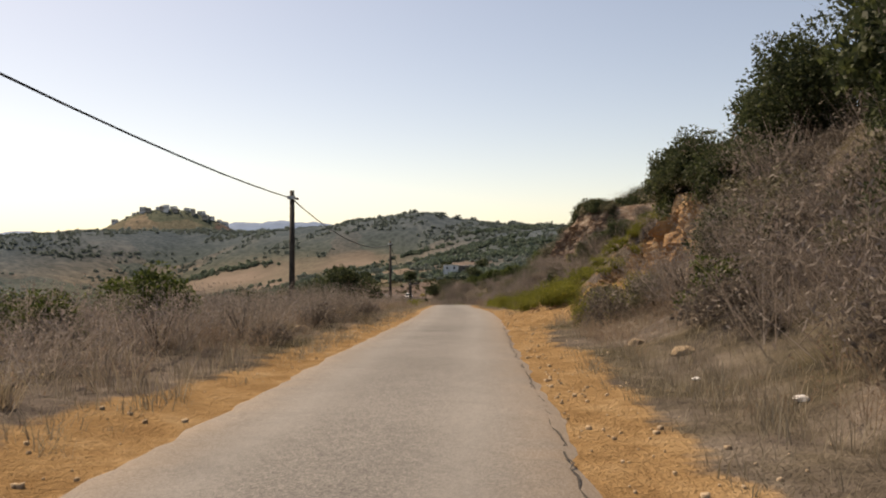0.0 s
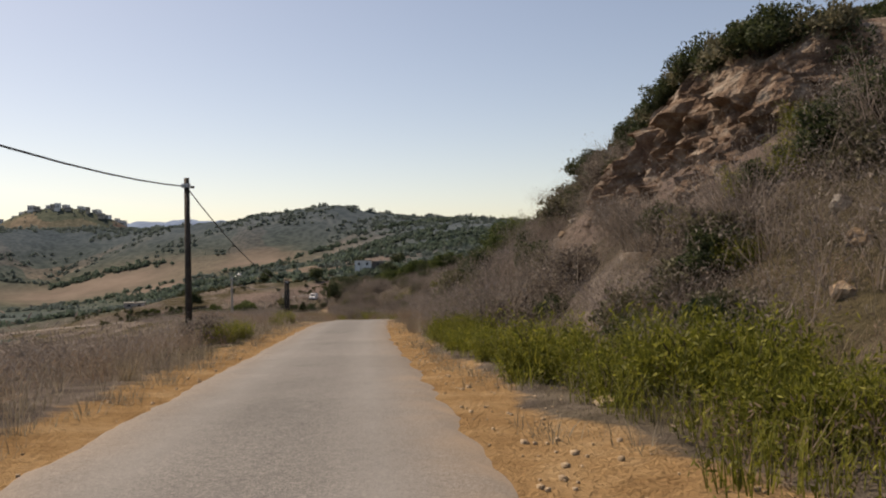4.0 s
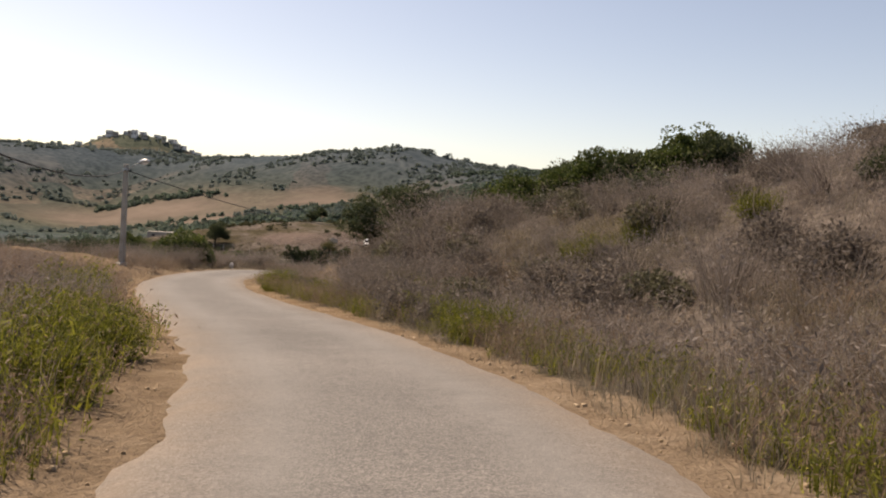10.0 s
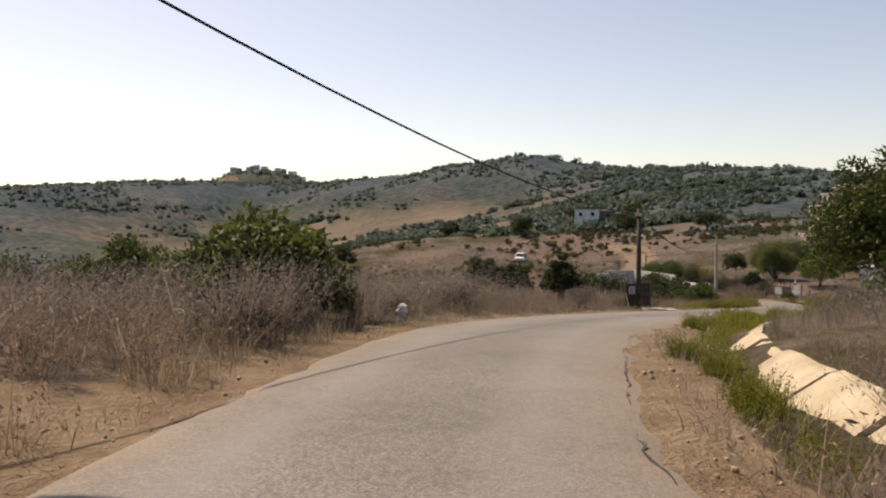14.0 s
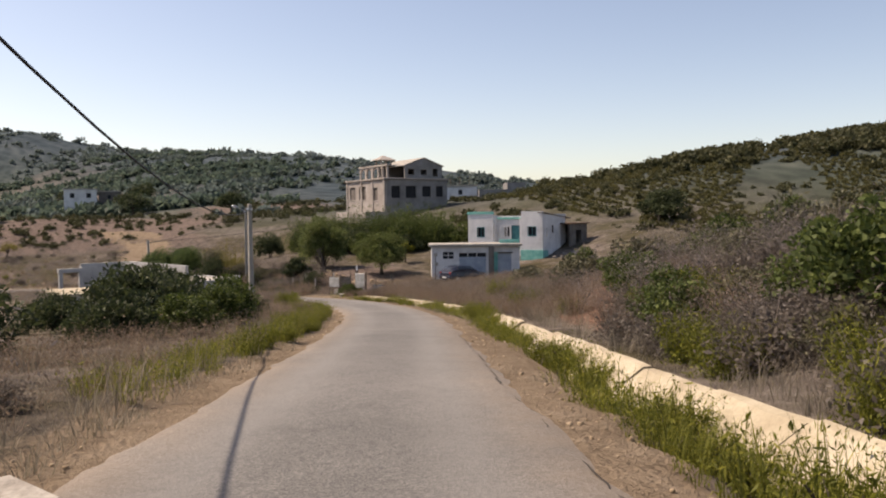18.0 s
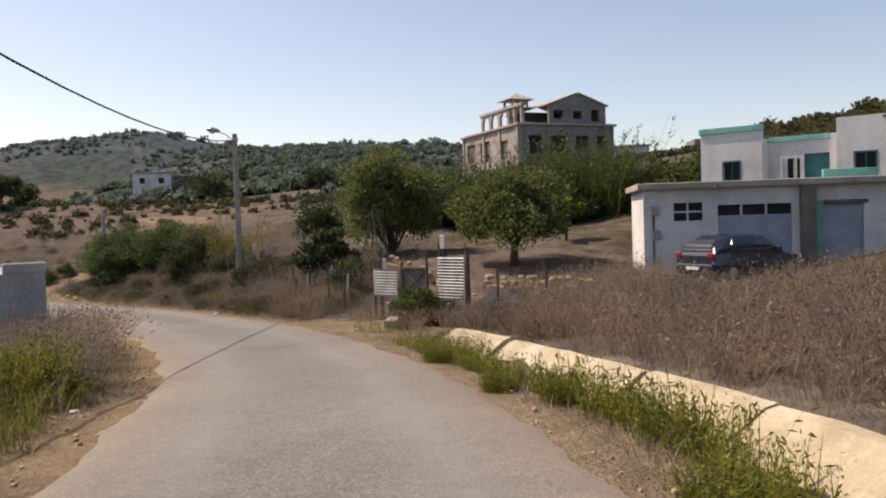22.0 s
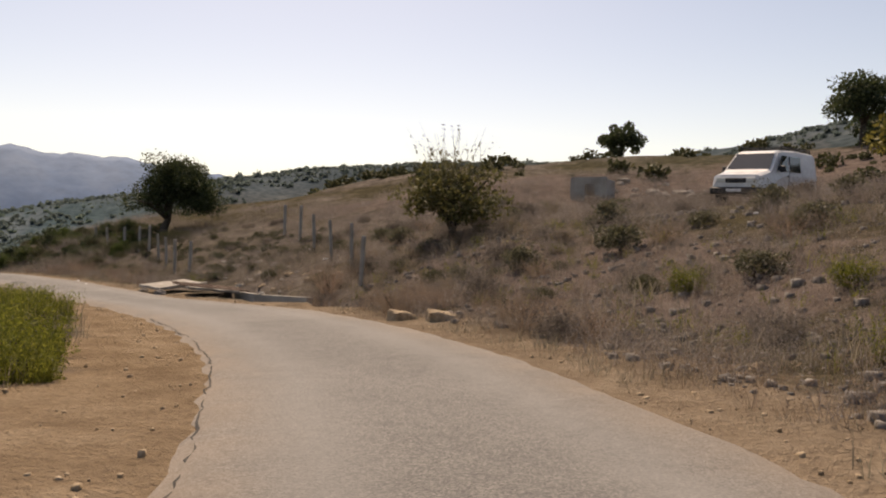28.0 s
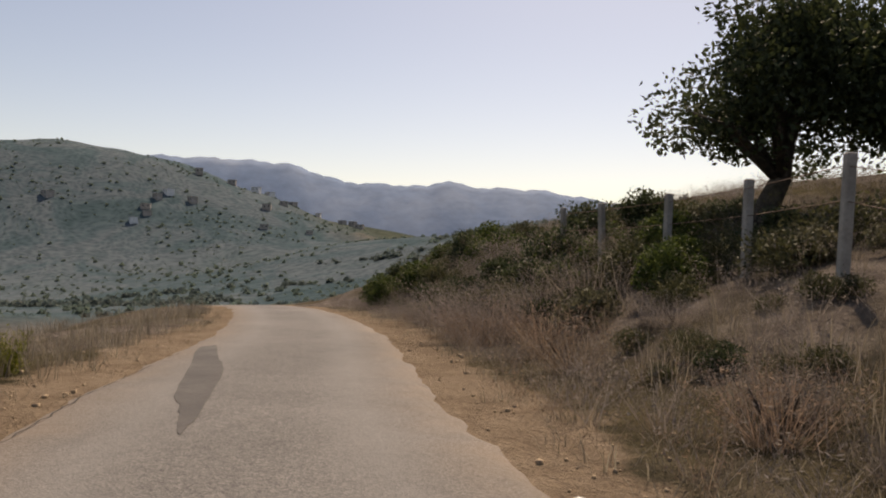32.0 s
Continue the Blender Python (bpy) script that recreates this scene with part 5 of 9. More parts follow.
def build_upper_house():
    """Grey and white unfinished house higher on the slope."""
    x, y = 66.0, 272.0
    z0 = -6.6
    e = base("hill_house", Matrix.Translation((x, y, z0)) @ Matrix.Rotation(radians(-22), 4, "Z"), "low unfinished house of grey blocks on the slope", "house")
    part("wall", wall_bm(6.5, 2.4, 0.25, [(3.2, 3.9, 0.9, 1.8)]), M_WHITE, e).location = (-7, 2, 0.5)
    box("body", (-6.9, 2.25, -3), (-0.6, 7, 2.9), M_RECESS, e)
    box("window", (-3.8, 2.1, 1.4), (-3.1, 2.13, 2.3), M_DARK, e, "", 0)
    box("roof", (-7.3, 1.7, 2.9), (-0.4, 7.2, 3.1), M_CONC, e)
    box("grey_wing", (-0.4, 0, -3), (7.5, 6, 2.2), M_GREY, e, "grey block wing")
    box("upper_block", (4.6, 0.3, 2.2), (7.8, 5, 3.4), M_GREY, e, "grey block upper room")
    box("terrace_wall", (-12, 1.5, -2.4), (-7, 1.8, 0.3), M_BEIGE, e)
    for k in range(5):
        box("post", (-10.8 + k * 1.0, 1.55, 0.3), (-10.65 + k * 1.0, 1.7, 1.0), M_BEIGE, e)
    for k in range(3):
        part("rebar", tube_bm([(-5 + k * 1.7, 4, 3.1), (-5 + k * 1.7, 4.05, 4.7)], (0.03, 0.03), 5), M_RUST, e)


def build_left_sheds():
    """The low white shed and compound wall on the valley side of the bend."""
    a, b = Vector((9.6, 206.3, -14.9)), Vector((4.4, 222.3, -15.2))
    e = base("shed", on_face((6.6, 205.2, -14.9), (10.1, 206.3, -14.9)), "low white concrete shed with a small dark window", "shed")
    part("wall", wall_bm(3.65, 2.0, 0.2, [(1.1, 1.9, 0.35, 0.9)]), M_LIME, e)
    window_at(e, 1.1, 1.9, 0.35, 0.9, M_DARK, M_CONC)
    box("side_wall", (3.45, 0.2, -0.3), (3.65, 5.5, 2.0), M_LIME, e)
    box("side_wall", (0, 0.2, -0.3), (0.2, 5.5, 1.95), M_LIME, e)
    box("back_wall", (0.2, 5.3, -0.3), (3.45, 5.5, 2.0), M_LIME, e)
    box("roof", (-0.1, 0.15, 1.85), (3.5, 5.5, 1.94), M_CONC, e)
    box("parapet", (2.9, -0.02, 2.0), (3.67, 0.2, 2.2), M_LIME, e)
    box("footing", (0.02, 0.02, -1.3), (3.63, 5.45, 0), M_CONC, e)
    e = base("outbuilding", on_face((-0.5, 203.6, -15.2), (5.8, 204.6, -15.2)), "low cream outbuilding with a flat concrete roof", "shed")
    part("wall", wall_bm(6.3, 1.9, 0.2, [(4.6, 5.3, 0.3, 1.6), (1.2, 1.9, 0.7, 1.3)]), M_LIME, e)
    box("body", (0.1, 0.22, -1.0), (6.2, 4, 1.8), M_RECESS, e)
    box("roof", (-0.2, -0.15, 1.9), (6.5, 4.2, 2.05), M_KERB, e, "cream flat roof slab", 0.02)
    wl = base("compound_wall", on_face(tuple(a + (b - a) * 0.36), tuple(b)), "pale weathered compound wall, shade in its colour, with a barred metal gate", "wall")
    n = (b - a).length * 0.64
    part("wall", wall_bm(n, 2.75, 0.22, [(n - 4.6, n - 1.9, 0.0, 2.0)]), M_LIME, wl)
    box("plinth", (0, -0.05, -0.8), (n + 0.03, 0.24, 0.06), M_CONC_DARK, wl, "dark plinth")
    box("return_wall", (n - 0.22, 0.22, -0.5), (n, 3.6, 2.7), M_LIME, wl)
    gt = base("metal_gate", on_face(tuple(a + (b - a) * 0.36), tuple(b)) @ Matrix.Translation((n - 4.55, 0.1, 0.35)), "grey barred metal gate in the compound wall", "gate")
    box("rail", (0, 0, 1.5), (2.6, 0.05, 1.6), M_STEEL, gt)
    box("rail", (0, 0, 0.05), (2.6, 0.05, 0.12), M_STEEL, gt)
    for k in range(14):
        box("bar", (0.06 + k * 0.19, 0.01, 0.12), (0.09 + k * 0.19, 0.04, 1.5), M_STEEL, gt, "", 0)
    # gateway far down the plot
    g = base("gateway", pose(0.2, 216.5, -15.0, 0, 0, 20), "white concrete gateway standing beside the sheds", "gateway")
    for x in (-0.8, 0.6):
        box("pillar", (x, -0.12, 0), (x + 0.25, 0.12, 2.3), M_LIME, g)
    box("lintel", (-0.85, -0.14, 2.3), (0.9, 0.14, 2.6), M_LIME, g)
    # dark field gate by the road
    f = base("field_gate", on_face((-3.35, 159.3, ground_z(-3, 159.6)), (-2.35, 159.9, ground_z(-3, 159.6))) @ Matrix.Scale(0.62, 4), "dark steel field gate with a white notice board", "gate")
    for x in (0.0, 1.1, 2.2):
        box("post", (x - 0.05, -0.05, -0.3), (x + 0.05, 0.05, 1.95), M_RUST, f)
    for x in (0.05, 1.15):
        box("leaf", (x, -0.01, 0.15), (x + 1.0, 0.02, 1.75), M_POLE, f, "dark sheet steel leaf")
        for z in (0.12, 0.95, 1.75):
            box("rail", (x, -0.04, z), (x + 1.0, 0.04, z + 0.06), M_RUST, f)
    nb = box("notice", (0.25, -0.06, 1.05), (0.8, -0.03, 1.6), M_WHITE, f, "white notice board")
    for k in range(4):
        box("text_bar", (0.31, -0.066, 1.14 + k * 0.11), (0.74 - 0.1 * (k % 2), -0.0605, 1.18 + k * 0.11), M_RECESS, nb, "", 0)
    part("prop", tube_bm([(-0.1, -0.7, -0.2), (0.0, 0.0, 1.2)], (0.06, 0.05), 6), M_CONC, f, "leaning concrete prop")
    for k, (x, y) in enumerate(((-2.2, 158.9), (-1.6, 159.3))):
        sl = base("concrete_slab", pose(x, y, ground_z(x, y) + 0.03, 3, 2, 20 + 9 * k), "flat pale broken concrete slab on the verge", "slab", "broken slabs")
        box("slab", (-0.5, -0.3, -0.05), (0.5, 0.3, 0.06), M_STONE, sl, "", 0.02)


def build_far_houses():
    def small(x, y, w, d, h, rz, z, mat_, lab, wins=3, name="far_house"):
        e = base(name, pose(x, y, z, 0, 0, rz), lab, "house", "houses on the hills")
        box("body", (-w / 2, -d / 2, -2), (w / 2, d / 2, h), mat_, e)
        box("roof", (-w / 2 - 0.2, -d / 2 - 0.2, h), (w / 2 + 0.2, d / 2 + 0.2, h + 0.25), M_CONC, e)
        for k in range(wins):
            x0 = -w / 2 + w * (k + 0.5) / wins
            box("window", (x0 - w * 0.07, -d / 2 - 0.03, h * 0.35), (x0 + w * 0.07, -d / 2 - 0.005, h * 0.72), M_DARK, e, "", 0)
        return e
    z = -5.2
    small(5.0, 334, 6.2, 5, 2.6, -3, z, M_WHITE, "small white house on the far slope", 2)
    small(10.6, 335.5, 4.2, 4, 2.2, -3, z, M_RECESS, "outbuilding beside the white house, its open front's shade in the colour", 1, "outbuilding")
    rng = random.Random(8)
    for k in range(26):
        x = -668 + k * 9.4 + rng.uniform(-4, 4)
        y = 1590 + rng.uniform(-25, 20)
        h = rng.uniform(6, 11) + (4 if k in (7, 13, 19) else 0)
        small(x, y, rng.uniform(7, 13), rng.uniform(8, 14), h, rng.uniform(-25, 25), ground_z(x, y) - 1, M_WHITE if k % 3 else M_CONC, "pale village house on the distant hilltop", 3, "village_house")
    for k in range(20):
        x, y = -560 - rng.uniform(0, 170), 230 + rng.uniform(0, 240)
        small(x, y, rng.uniform(4, 7), rng.uniform(4, 6), rng.uniform(2.2, 3.8), rng.uniform(0, 90), float(far_height(np.array([x]), np.array([y]))[0]) + 0.2, M_WHITE if k % 4 == 0 else M_BEIGE, "pale farmhouse on the far side of the valley", 2)
    for x, y in ((-185, 372), (-193, 377)):
        small(x, y, 9, 6, 3, 20, float(far_height(np.array([x]), np.array([y]))[0]) + 0.3, M_WHITE, "white farm building in the valley", 3)
    for x, y in ((-78, 330), (-70, 300)):
        small(x, y, 7, 4, 1.8, 10, ground_z(x, y), M_BEIGE, "low farm shed in the fields", 2)
    # ruined hut by the van's track
    x, y = -19.6, 277.6
    e = base("hut", pose(x, y, ground_z(x, y), 0, 0, 10), "low ruined stone hut on the slope", "hut")
    part("wall", wall_bm(1.7, 1.15, 0.25, [(0.7, 1.15, 0, 0.8)]), M_CONC, e).location = (-0.85, -0.85, -0.15)
    box("side_wall", (-0.85, -0.6, -0.2), (-0.6, 0.8, 1.0), M_CONC, e)
    box("side_wall", (0.6, -0.6, -0.2), (0.85, 0.8, 0.9), M_CONC, e)
    box("back_wall", (-0.6, 0.55, -0.2), (0.6, 0.8, 0.8), M_CONC, e)


M_VANPAINT = surface("white_car_paint", (0.62, 0.62, 0.61), (0.72, 0.72, 0.71), (0.76, 0.76, 0.75), 0.8, 6, 0.3, 0.0, 0, 0, 0.5)
M_BLUEPAINT = surface("dark_blue_paint", (0.012, 0.016, 0.03), (0.018, 0.023, 0.042), (0.026, 0.032, 0.055), 0.8, 6, 0.22, 0.0, 0, 0, 0.6)
M_RUBBER = surface("black_rubber", (0.012, 0.012, 0.012), (0.018, 0.018, 0.018), (0.028, 0.027, 0.026), 5, 30, 0.85, 0.1)
M_BUMPER = surface("black_bumper_plastic", (0.02, 0.02, 0.022), (0.03, 0.03, 0.032), (0.045, 0.045, 0.046), 3, 30, 0.6, 0.1)
M_GLASS = surface("tinted_glass", (0.016, 0.022, 0.028), (0.02, 0.028, 0.034), (0.026, 0.034, 0.04), 1, 5, 0.06, 0.0, 0, 0, 0.8)
M_LAMP = surface("lamp_lens", (0.5, 0.5, 0.48), (0.6, 0.6, 0.58), (0.7, 0.7, 0.68), 4, 20, 0.15, 0.0, 0, 0, 0.8)
M_RED = surface("red_lens", (0.25, 0.015, 0.015), (0.32, 0.02, 0.02), (0.38, 0.03, 0.03), 4, 20, 0.2, 0.0, 0, 0, 0.8)


def loft(sections, bevel=0.0):
    """A closed body from outlines (x half-width, z low, z high, y) with rounded shoulders."""
    bm = bmesh.new()
    rings = []
    for y, zl, zh, wl, wh in sections:
        r = [(-wl, zl), (wl, zl), (wl * 1.02, zl + (zh - zl) * 0.45), (wh, zh - 0.06), (wh * 0.86, zh), (-wh * 0.86, zh), (-wh, zh - 0.06), (-wl * 1.02, zl + (zh - zl) * 0.45)]
        rings.append([bm.verts.new((x, y, z)) for x, z in r])
    for a, b in zip(rings, rings[1:]):
        for k in range(8):
            bm.faces.new((a[k], a[(k + 1) % 8], b[(k + 1) % 8], b[k]))
    bm.faces.new(rings[0])
    bm.faces.new(rings[-1][::-1])
    bmesh.ops.recalc_face_normals(bm, faces=bm.faces)
    return bm


def wheel(e, x, y, r, wide):
    s = 1 if x > 0 else -1
    w = part("wheel", tube_bm([(x - s * wide, y, r), (x - s * wide * 0.9, y, r), (x - s * wide * 0.1, y, r), (x, y, r)], (r * 0.92, r, r, r * 0.9), 20), M_RUBBER, e, "black tyre")
    part("rim", tube_bm([(x - s * 0.02, y, r), (x + s * 0.012, y, r), (x + s * 0.02, y, r)], (r * 0.62, r * 0.6, r * 0.2), 16), M_STEEL, w, "silver wheel rim")


def panel(name, pts_, material, e, label="", thick=0.012):
    """A thin pane through four corners, with real thickness."""
    a = [Vector(p) for p in pts_]
    n = (a[1] - a[0]).cross(a[3] - a[0]).normalized() * thick
    bm = bmesh.new()
    f, b = [bm.verts.new(p + n) for p in a], [bm.verts.new(p - n) for p in a]
    bm.faces.new(f)
    bm.faces.new(b[::-1])
    for k in range(4):
        j = (k + 1) % 4
        bm.faces.new((f[j], f[k], b[k], b[j]))
    return part(name, bm, material, e, label)


def build_van():
    """The white panel van; its front towards -y."""
    x, y = -10.85, 273.1
    e = base("van", pose(x, y, ground_z(x, y) + 0.0, 0.5, 2, -10), "white panel van parked nose-out on the dirt track", "van")
    body = [(-2.38, 0.5, 0.82, 0.74, 0.72), (-2.3, 0.3, 0.98, 0.84, 0.8), (-1.55, 0.28, 1.16, 0.9, 0.84), (-0.85, 0.28, 1.83, 0.91, 0.74), (-0.55, 0.28, 1.9, 0.91, 0.76), (0.6, 0.28, 1.94, 0.91, 0.79), (2.1, 0.28, 1.92, 0.91, 0.79), (2.34, 0.34, 1.84, 0.88, 0.76)]
    part("body", loft(body), M_VANPAINT, e, "white painted body")
    panel("windscreen", [(-0.76, -1.5, 1.2), (0.76, -1.5, 1.2), (0.66, -0.93, 1.77), (-0.66, -0.93, 1.77)], M_GLASS, e, "dark windscreen")
    for s in (-1, 1):
        panel("side_window", [(s * 0.905, -1.18, 1.18), (s * 0.92, -0.35, 1.16), (s * 0.84, -0.35, 1.7), (s * 0.85, -0.78, 1.7)], M_GLASS, e, "dark cab window", 0.016)
        panel("side_window", [(s * 0.92, -0.15, 1.16), (s * 0.92, 0.72, 1.16), (s * 0.845, 0.72, 1.7), (s * 0.845, -0.15, 1.7)], M_GLASS, e, "dark rear side window", 0.016)
        box("headlamp", (s * 0.52 - 0.17, -2.4, 0.72), (s * 0.52 + 0.17, -2.3, 0.88), M_LAMP, e, "clear headlamp", 0.02)
        box("mirror", (s * 1.02 - 0.1, -1.12, 1.12), (s * 1.02 + 0.1, -1.02, 1.34), M_BUMPER, e, "black wing mirror", 0.03)
        box("door_seam", (s * 0.928 - 0.006, -0.26, 0.4), (s * 0.928 + 0.006, -0.24, 1.2), M_BUMPER, e, "", 0)
        box("door_handle", (s * 0.935 - 0.012, -0.45, 0.98), (s * 0.935 + 0.012, -0.3, 1.02), M_BUMPER, e, "", 0)
        for wy in (-1.55, 1.45):
            wheel(e, s * 0.93, wy, 0.32, 0.2)
            part("wheel_arch", tube_bm([(s * 0.80, wy, 0.34), (s * 0.925, wy, 0.34)], (0.39, 0.39), 18), M_BUMPER, e)
    b = box("bumper", (-0.88, -2.5, 0.3), (0.88, -2.28, 0.56), M_BUMPER, e, "black plastic front bumper", 0.05)
    box("number_plate", (-0.26, -2.515, 0.4), (0.26, -2.502, 0.5), M_WHITE, b, "plain white plate", 0)
    box("grille", (-0.36, -2.395, 0.7), (0.36, -2.36, 0.86), M_BUMPER, e, "black radiator grille", 0.01)
    r = box("roof_rack", (-0.72, -0.55, 2.02), (-0.68, 2.05, 2.05), M_BUMPER, e, "black tubular roof rack", 0)
    box("rail", (0.68, -0.55, 2.02), (0.72, 2.05, 2.05), M_BUMPER, r, "", 0)
    for k in range(6):
        box("crossbar", (-0.72, -0.5 + k * 0.5, 2.0), (0.72, -0.46 + k * 0.5, 2.03), M_BUMPER, r, "", 0)
    for sx in (-0.7, 0.7):
        for sy in (-0.5, 0.7, 2.0):
            box("foot", (sx - 0.02, sy - 0.02, 1.84), (sx + 0.02, sy + 0.02, 2.02), M_BUMPER, r, "", 0)


def build_car():
    """The dark hatchback before the garages; its nose along -y."""
    x, y = 27.4, 207.3
    e = base("car", pose(x, y, ground_z(x, y), 0, 0, 101) @ Matrix.Scale(0.88, 4), "dark blue hatchback parked in front of the garages", "car")
    low = [(-2.0, 0.4, 0.62, 0.7, 0.66), (-1.9, 0.25, 0.72, 0.8, 0.76), (-1.0, 0.22, 0.9, 0.84, 0.8), (0.0, 0.22, 0.95, 0.85, 0.82), (1.3, 0.22, 0.98, 0.85, 0.82), (1.9, 0.28, 0.95, 0.8, 0.76), (2.0, 0.4, 0.85, 0.72, 0.68)]
    part("body", loft(low), M_BLUEPAINT, e, "dark blue painted body", False)
    top = [(-1.05, 0.86, 0.93, 0.78, 0.74), (-0.35, 0.86, 1.38, 0.8, 0.6), (0.3, 0.86, 1.46, 0.8, 0.62), (1.1, 0.86, 1.42, 0.8, 0.6), (1.75, 0.86, 1.2, 0.76, 0.58), (1.88, 0.86, 1.0, 0.72, 0.66)]
    part("cabin", loft(top), M_BLUEPAINT, e, "dark blue cabin roof")
    panel("windscreen", [(-0.62, -0.98, 0.98), (0.62, -0.98, 0.98), (0.5, -0.42, 1.36), (-0.5, -0.42, 1.36)], M_GLASS, e, "dark windscreen", 0.015)
    panel("rear_window", [(0.55, 1.84, 1.06), (-0.55, 1.84, 1.06), (-0.48, 1.55, 1.3), (0.48, 1.55, 1.3)], M_GLASS, e, "dark rear window", 0.02)
    for s in (-1, 1):
        panel("side_window", [(s * 0.80, -0.75, 0.98), (s * 0.80, 0.25, 0.98), (s * 0.68, 0.25, 1.36), (s * 0.68, -0.3, 1.34)], M_GLASS, e, "dark side window", 0.02)
        panel("side_window", [(s * 0.80, 0.32, 0.98), (s * 0.79, 1.3, 1.0), (s * 0.67, 1.1, 1.34), (s * 0.68, 0.32, 1.37)], M_GLASS, e, "dark side window", 0.02)
        box("tail_lamp", (s * 0.66 - 0.12, 1.93, 0.78), (s * 0.66 + 0.12, 2.01, 0.94), M_RED, e, "red tail lamp", 0.02)
        box("headlamp", (s * 0.58 - 0.16, -1.98, 0.58), (s * 0.58 + 0.16, -1.88, 0.7), M_LAMP, e, "clear headlamp", 0.02)
        box("mirror", (s * 0.92 - 0.08, -0.75, 0.94), (s * 0.92 + 0.08, -0.65, 1.06), M_BLUEPAINT, e, "", 0.02)
        for wy in (-1.3, 1.25):
            wheel(e, s * 0.86, wy, 0.3, 0.18)
    b = box("bumper", (-0.78, 1.94, 0.35), (0.78, 2.06, 0.6), M_BLUEPAINT, e, "body-coloured rear bumper", 0.04)
    box("number_plate", (-0.26, 2.062, 0.42), (0.26, 2.07, 0.52), M_WHITE, b, "plain white plate", 0)


M_SHEET = surface("dull_zinc_sheet", (0.2, 0.21, 0.215), (0.3, 0.31, 0.315), (0.4, 0.41, 0.41), 3, 40, 0.5, 0.15, 0.005, 0.35)


def corrugated(w, h, pitch=0.076, deep=0.011):
    """A sheet whose waves run level, as it hangs on its side."""
    bm = bmesh.new()
    n = int(h / pitch * 4)
    rows = []
    for k in range(n + 1):
        z = h * k / n
        y = deep * math.sin(2 * math.pi * z / pitch)
        rows.append([bm.verts.new((x, y + o, z)) for o in (0, 0.004) for x in (0, w * 0.33, w * 0.66, w)])
    for a, b in zip(rows, rows[1:]):
        for o in (0, 4):
            for j in range(3):
                bm.faces.new((a[o + j], a[o + j + 1], b[o + j + 1], b[o + j]) if o == 0 else (a[o + j + 1], a[o + j], b[o + j], b[o + j + 1]))
        bm.faces.new((a[4], a[0], b[0], b[4]))
        bm.faces.new((a[3], a[7], b[7], b[3]))
    return bm


def rail_between(name, a, b, r, material, parent=None, label="", sides=6):
    return part(name, tube_bm([a, b], (r, r), sides), material, parent, label)


